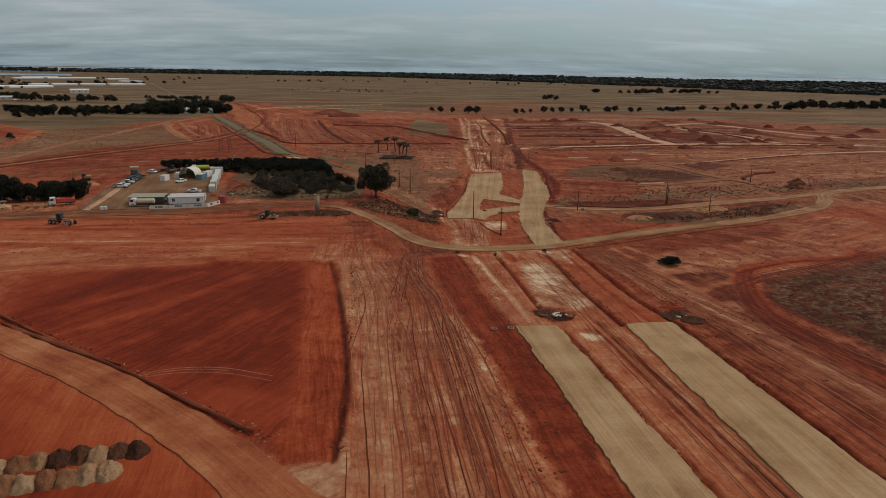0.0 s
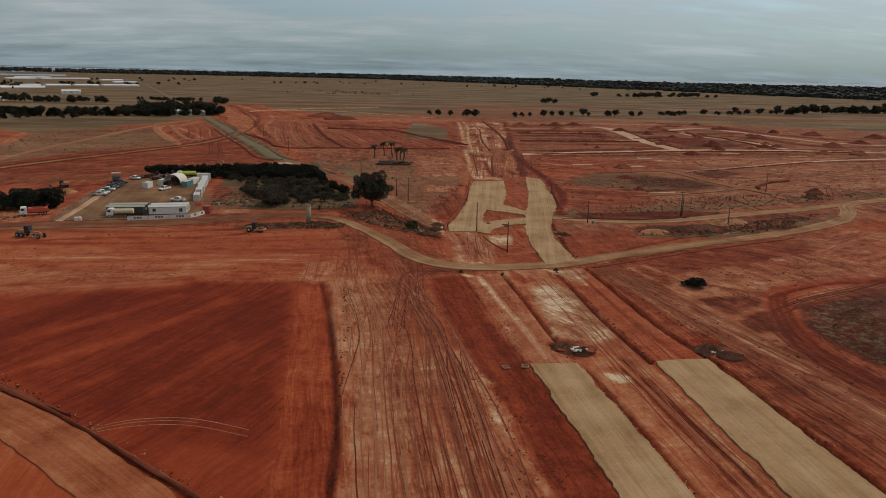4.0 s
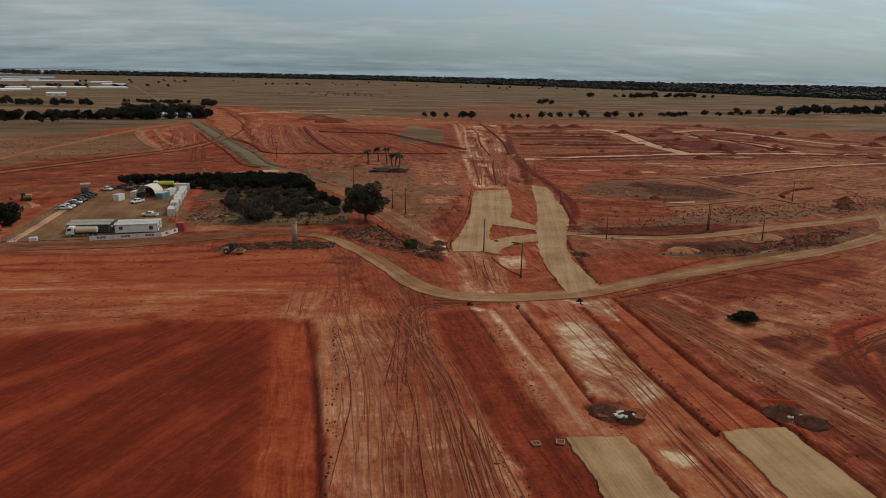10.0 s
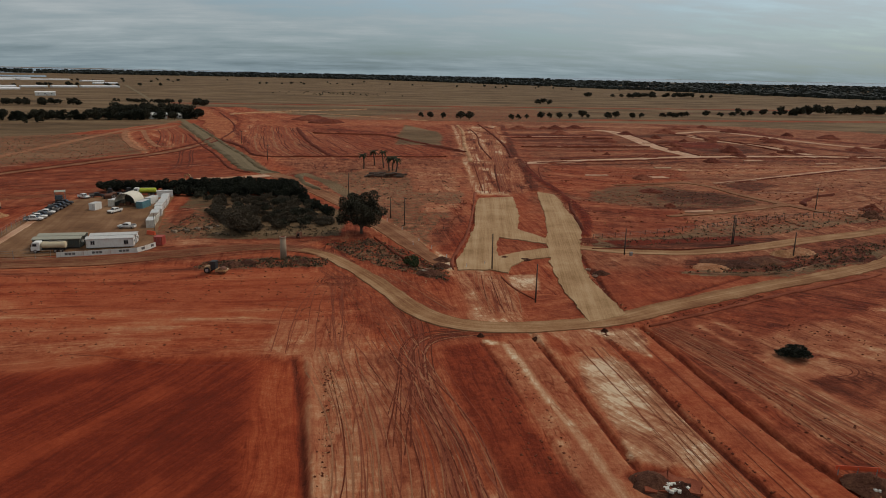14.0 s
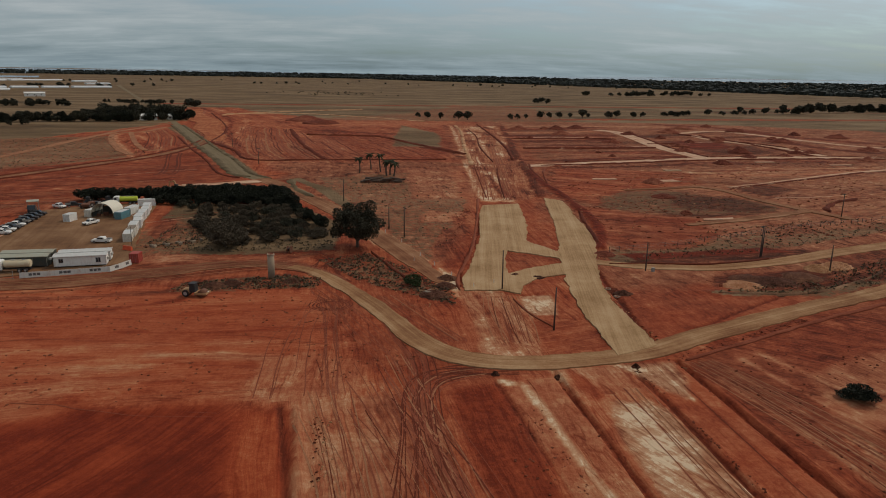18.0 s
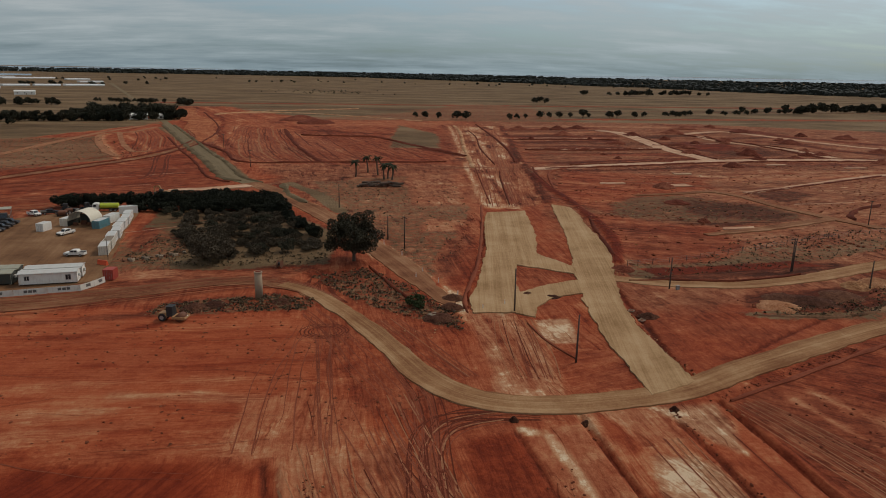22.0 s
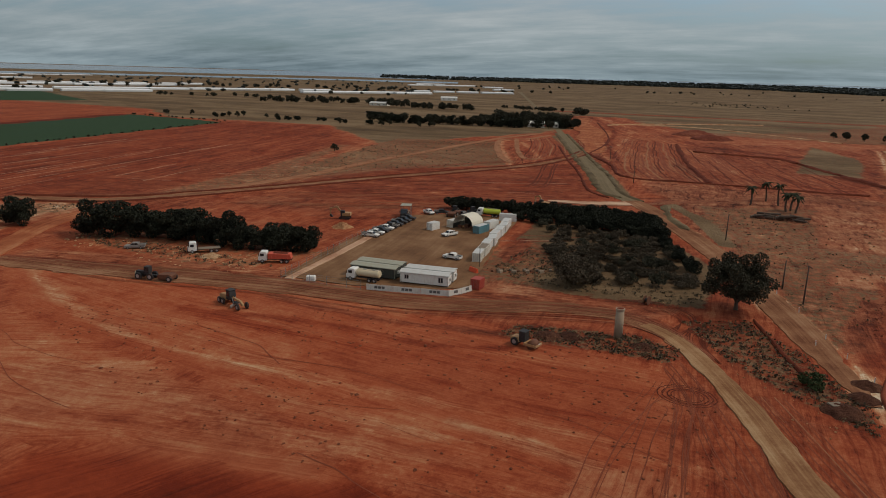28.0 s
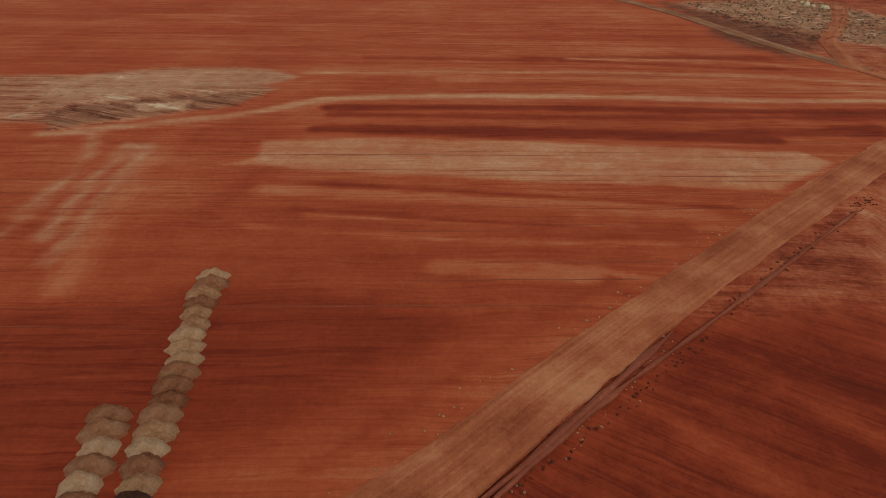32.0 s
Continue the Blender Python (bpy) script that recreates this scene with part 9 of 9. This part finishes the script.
for i in range(16):                                             # past the compound
    s = rr.uniform(-5, 4)
    pair([(-150, 193 + s * 0.3), (-117, 198 + s), (-84, 204.5 + s), (-57, 207 + s), (-40, 212.5 + s), (-28, 217 + s), (-16, 218.5 + s * 0.7), (-8, 212.5 + s * 0.5), (-2, 203 + s * 0.4)], tones(), lift=0.15, width=rr.uniform(0.25, 0.5))
for i in range(4):
    s = 0.7 * i
    pair([(-9 + s, 213), (-6.5, 219 + s), (-7 - s, 225), (-13, 229 - s * 0.4), (-22, 227 - s)], "dark", lift=0.14, gaps=0.25, width=0.4)
    pair([(-1, 203), (-5 + s * 0.4, 212), (-4 + s, 220), (1 + s, 225 - s), (6, 222)], "dark", lift=0.08, width=0.4)
for i in range(5):
    s = 3.2 + 0.8 * i
    pair([(-6 - s * 0.2, 204 - s), (1 - s * 0.8, 190), (6 - s * 0.9, 176), (10 - s * 0.8, 164)], "red", width=0.4, wander=0.8)
    pair([(4 + s * 0.5, 194), (9 + s * 0.6, 180), (14 + s * 0.5, 169)], tones(), width=0.36)
for i in range(14):                                             # east of the carriageways
    s = rr.uniform(-5, 5)
    pair([(70 + s, 58), (66.5 + s * 0.8, 92), (61 + s * 0.8, 120), (56 + s * 0.6, 145), (52 + s * 0.4, 158)], tones(), width=0.35)
for i in range(6):
    s = rr.uniform(-1.6, 1.6)
    pair([(92 + s, 56), (80 + s, 76), (73 + s, 94), (70.5 + s, 112), (74 + s, 125), (84, 133 + s), (100, 140 + s), (124, 150 + s), (160, 158 + s)], "dark", width=0.45, gaps=0.25)
for r in (3.5, 4.5, 5.5, 6.6):
    rut([(69.5 + r * math.cos(a * 0.55 - 2.2), 139 + r * 0.7 * math.sin(a * 0.55 - 2.2)) for a in range(7)], "dark", 0.35, gaps=0.3, wander=0.3)
for i in range(12):                                             # along the median and verges
    x0 = rr.choice([37.5, 39, 40.5, 46, 58, 60, 57, 35.8])
    pair([(x0 + 2.2 + rr.uniform(-0.6, 0.6), 50), (x0 + rr.uniform(-0.6, 0.6), 100), (x0 - 1.5, 150)], tones(), width=0.3, gaps=0.4)
for i in range(9):                                              # up the new road's line
    s = rr.uniform(-7, 9)
    pair([(26 + s * 0.3, 168), (27 + s * 0.4, 182), (28 + s * 0.3, 192)], tones(), width=0.3)
    pair([(50 + s, 296), (60 + s, 360), (74 + s * 1.2, 450), (92 + s * 1.4, 560)], tones(), width=0.8, gaps=0.4)
for i in range(46):                                             # long grader passes in the western fields
    x0 = rr.uniform(-205, -58)
    y1 = min(186.0, 62 - (x0 + 12) * 0.915 - 6)
    y0 = max(-20.0, y1 - rr.uniform(30, 130))
    if y1 - y0 > 15:
        f = lambda y: x0 - 0.125 * (y - y1)
        rut([(f(y0), y0), (f((y0 + y1) / 2), (y0 + y1) / 2), (x0, y1)], "red", rr.uniform(0.15, 0.35), 0.03, 0.46, 0.4)
for i in range(18):                                             # sweeps over the flat before the compound
    x0, y0 = rr.uniform(-125, -12), rr.uniform(152, 196)
    L, a = rr.uniform(18, 50), rr.uniform(-0.35, 0.12)
    pair([(x0, y0), (x0 + L * 0.5 * math.cos(a), y0 + L * 0.5 * math.sin(a) + rr.uniform(-2, 2)), (x0 + L * math.cos(a), y0 + L * math.sin(a))], "red", width=rr.uniform(0.14, 0.28), gaps=0.48, wander=2.5)
for i in range(3):
    rut([(-38 + 0.6 * i, 86 + i), (-30, 91 + i * 0.8), (-22, 91.5 + i * 0.8), (-14, 88 + i * 0.8)], "pale", 0.22, 0.03, 0.35, 0.2)
for i in range(24):                                             # the graded lot and churned detour in the north
    s = rr.uniform(-32, 34)
    pair([(-10 + s, 400), (-26 + s, 450), (-44 + s * 1.2, 520)], tones(), width=1.0, gaps=0.4, wander=1.2)
for i in range(16):
    s = rr.uniform(-10, 10)
    pair([(-80 + s * 0.6, 490), (-90 + s, 540), (-106 + s * 1.2, 610), (-116 + s * 1.2, 670), (-142 + s, 730), (-160 + s, 840)], tones(), width=1.3, gaps=0.35, wander=2.0)
for i in range(12):
    s = rr.uniform(-9, 9)
    pair([(-210, 252 + s), (-172, 285 + s), (-155 + s, 340), (-140 + s, 385 + s), (-105, 440 + s)], tones(), width=0.8, wander=1.5)
for i in range(10):
    s = rr.uniform(-14, 14)
    pair([(-150, 285 + s), (-110, 300 + s), (-60, 325 + s * 0.6), (-30, 345 + s * 0.2), (20, 385 + s * 0.3), (80, 390)], tones(), width=0.8, wander=1.5)
for i in range(30):                                             # lots in the north east
    x0, y0 = rr.uniform(80, 330), rr.uniform(250, 620)
    pair([(x0, y0), (x0 + 30, y0 + rr.uniform(-4, 8)), (x0 + 70, y0 + rr.uniform(-8, 16))], tones(), width=0.9, gaps=0.4, wander=1.5)
for i in range(8):
    s = rr.uniform(-2, 2)
    pair([(150, 236 + s), (172, 252 + s), (190, 290 + s), (176, 318 + s), (150, 330 + s), (110, 345)], tones(), width=0.6, wander=1.0)
LOT_L, LOT_R = [(-80.6, 614), (-74.6, 556), (-61.8, 449), (-47.7, 411)], [(-44, 592), (-38, 545), (-23, 456), (-13, 411)]
for i in range(21):                                             # ribs of the graded lot
    u = (i + rr.uniform(-0.25, 0.25)) / 20
    rut([(a[0] + (b[0] - a[0]) * u, a[1] + (b[1] - a[1]) * u) for a, b in zip(LOT_L, LOT_R)], ("dark", "red", "red", "tan", "red", "dark")[i % 6], rr.uniform(1.0, 2.0), 0.05, 0.34, 1.2)
for i in range(12):
    u = i / 11
    rut([(-44 + 62 * u, 592 - 62 * u), (-29 + 58 * u, 500 - 12 * u), (-13 + 58 * u, 411)], "dark" if i % 3 else "red", rr.uniform(1.0, 2.2), 0.05, 0.40, 1.2)
for i in range(12):                                             # ribs inside the turning loop
    u = i / 11
    rut([(-140 + 15 * u, 573 + 11 * u), (-124 + 20 * u, 520 + 5 * u), (-106 + 11 * u, 440 + 46 * u)], ("dark", "red", "red", "tan")[i % 4], rr.uniform(1.0, 1.8), 0.05, 0.30, 0.8)
for s in (0, 1.6, 5.0, 6.4):
    rut([(-92 + s, 436), (-89 + s, 419), (-82 + s, 388), (-78 + s, 364), (-80 + s, 357)], "dark", 1.6, 0.05, 0.15, 0.4)
for i in range(26):                                             # dry ridges of the ploughed field
    x0, y0 = rr.uniform(-330, -205), rr.uniform(238, 300)
    L = rr.uniform(30, 140)
    rut([(x0, y0), (x0 - 0.09 * L, y0 + L * 0.5), (x0 - 0.18 * L, y0 + L)], rr.choice(["pale", "pale", "dark"]), rr.uniform(0.8, 1.5), 0.05, 0.42, 0.6)
for i in range(40):                                             # scrapes round the northern lots
    x0, y0 = rr.uniform(85, 330), rr.uniform(245, 640)
    L, a = rr.uniform(15, 60), rr.uniform(-0.15, 0.35)
    rut([(x0, y0), (x0 + L * 0.5 * math.cos(a), y0 + L * 0.5 * math.sin(a) + rr.uniform(-2, 2)), (x0 + L * math.cos(a), y0 + L * math.sin(a))], rr.choice(["dark", "pale", "dark"]), rr.uniform(0.9, 2.4), 0.05, 0.3, 1.5)
for i in range(22):                                             # behind the compound
    x0, y0 = rr.uniform(-215, -60), rr.uniform(255, 380)
    L, a = rr.uniform(20, 70), rr.uniform(0.25, 0.6)
    rut([(x0, y0), (x0 + L * 0.5 * math.cos(a), y0 + L * 0.5 * math.sin(a) + rr.uniform(-3, 3)), (x0 + L * math.cos(a), y0 + L * math.sin(a))], rr.choice(["dark", "pale", "red"]), rr.uniform(0.6, 1.4), 0.05, 0.3, 1.5)
for nm, mt, lb in (("dark", M_RUT, "dark wheel ruts pressed into red soil"), ("pale", M_PINK, "pale dry wheel marks on red soil"), ("red", M_REDRUT, "red-brown wheel marks in the soil"), ("tan", M_TANRUT, "tan wheel marks in the soil")):
    V, F, U = RUTS[nm]
    tagged(mesh_object("wheel_ruts", V, F, mt, None, U), lb, kind="stuff")

# the plan is drawn in units: bring it to metres
for ob in scene.objects:
    if ob.parent is None and ob.type in {"MESH", "EMPTY"}:
        ob.matrix_basis = Matrix.Scale(UNIT, 4) @ ob.matrix_basis
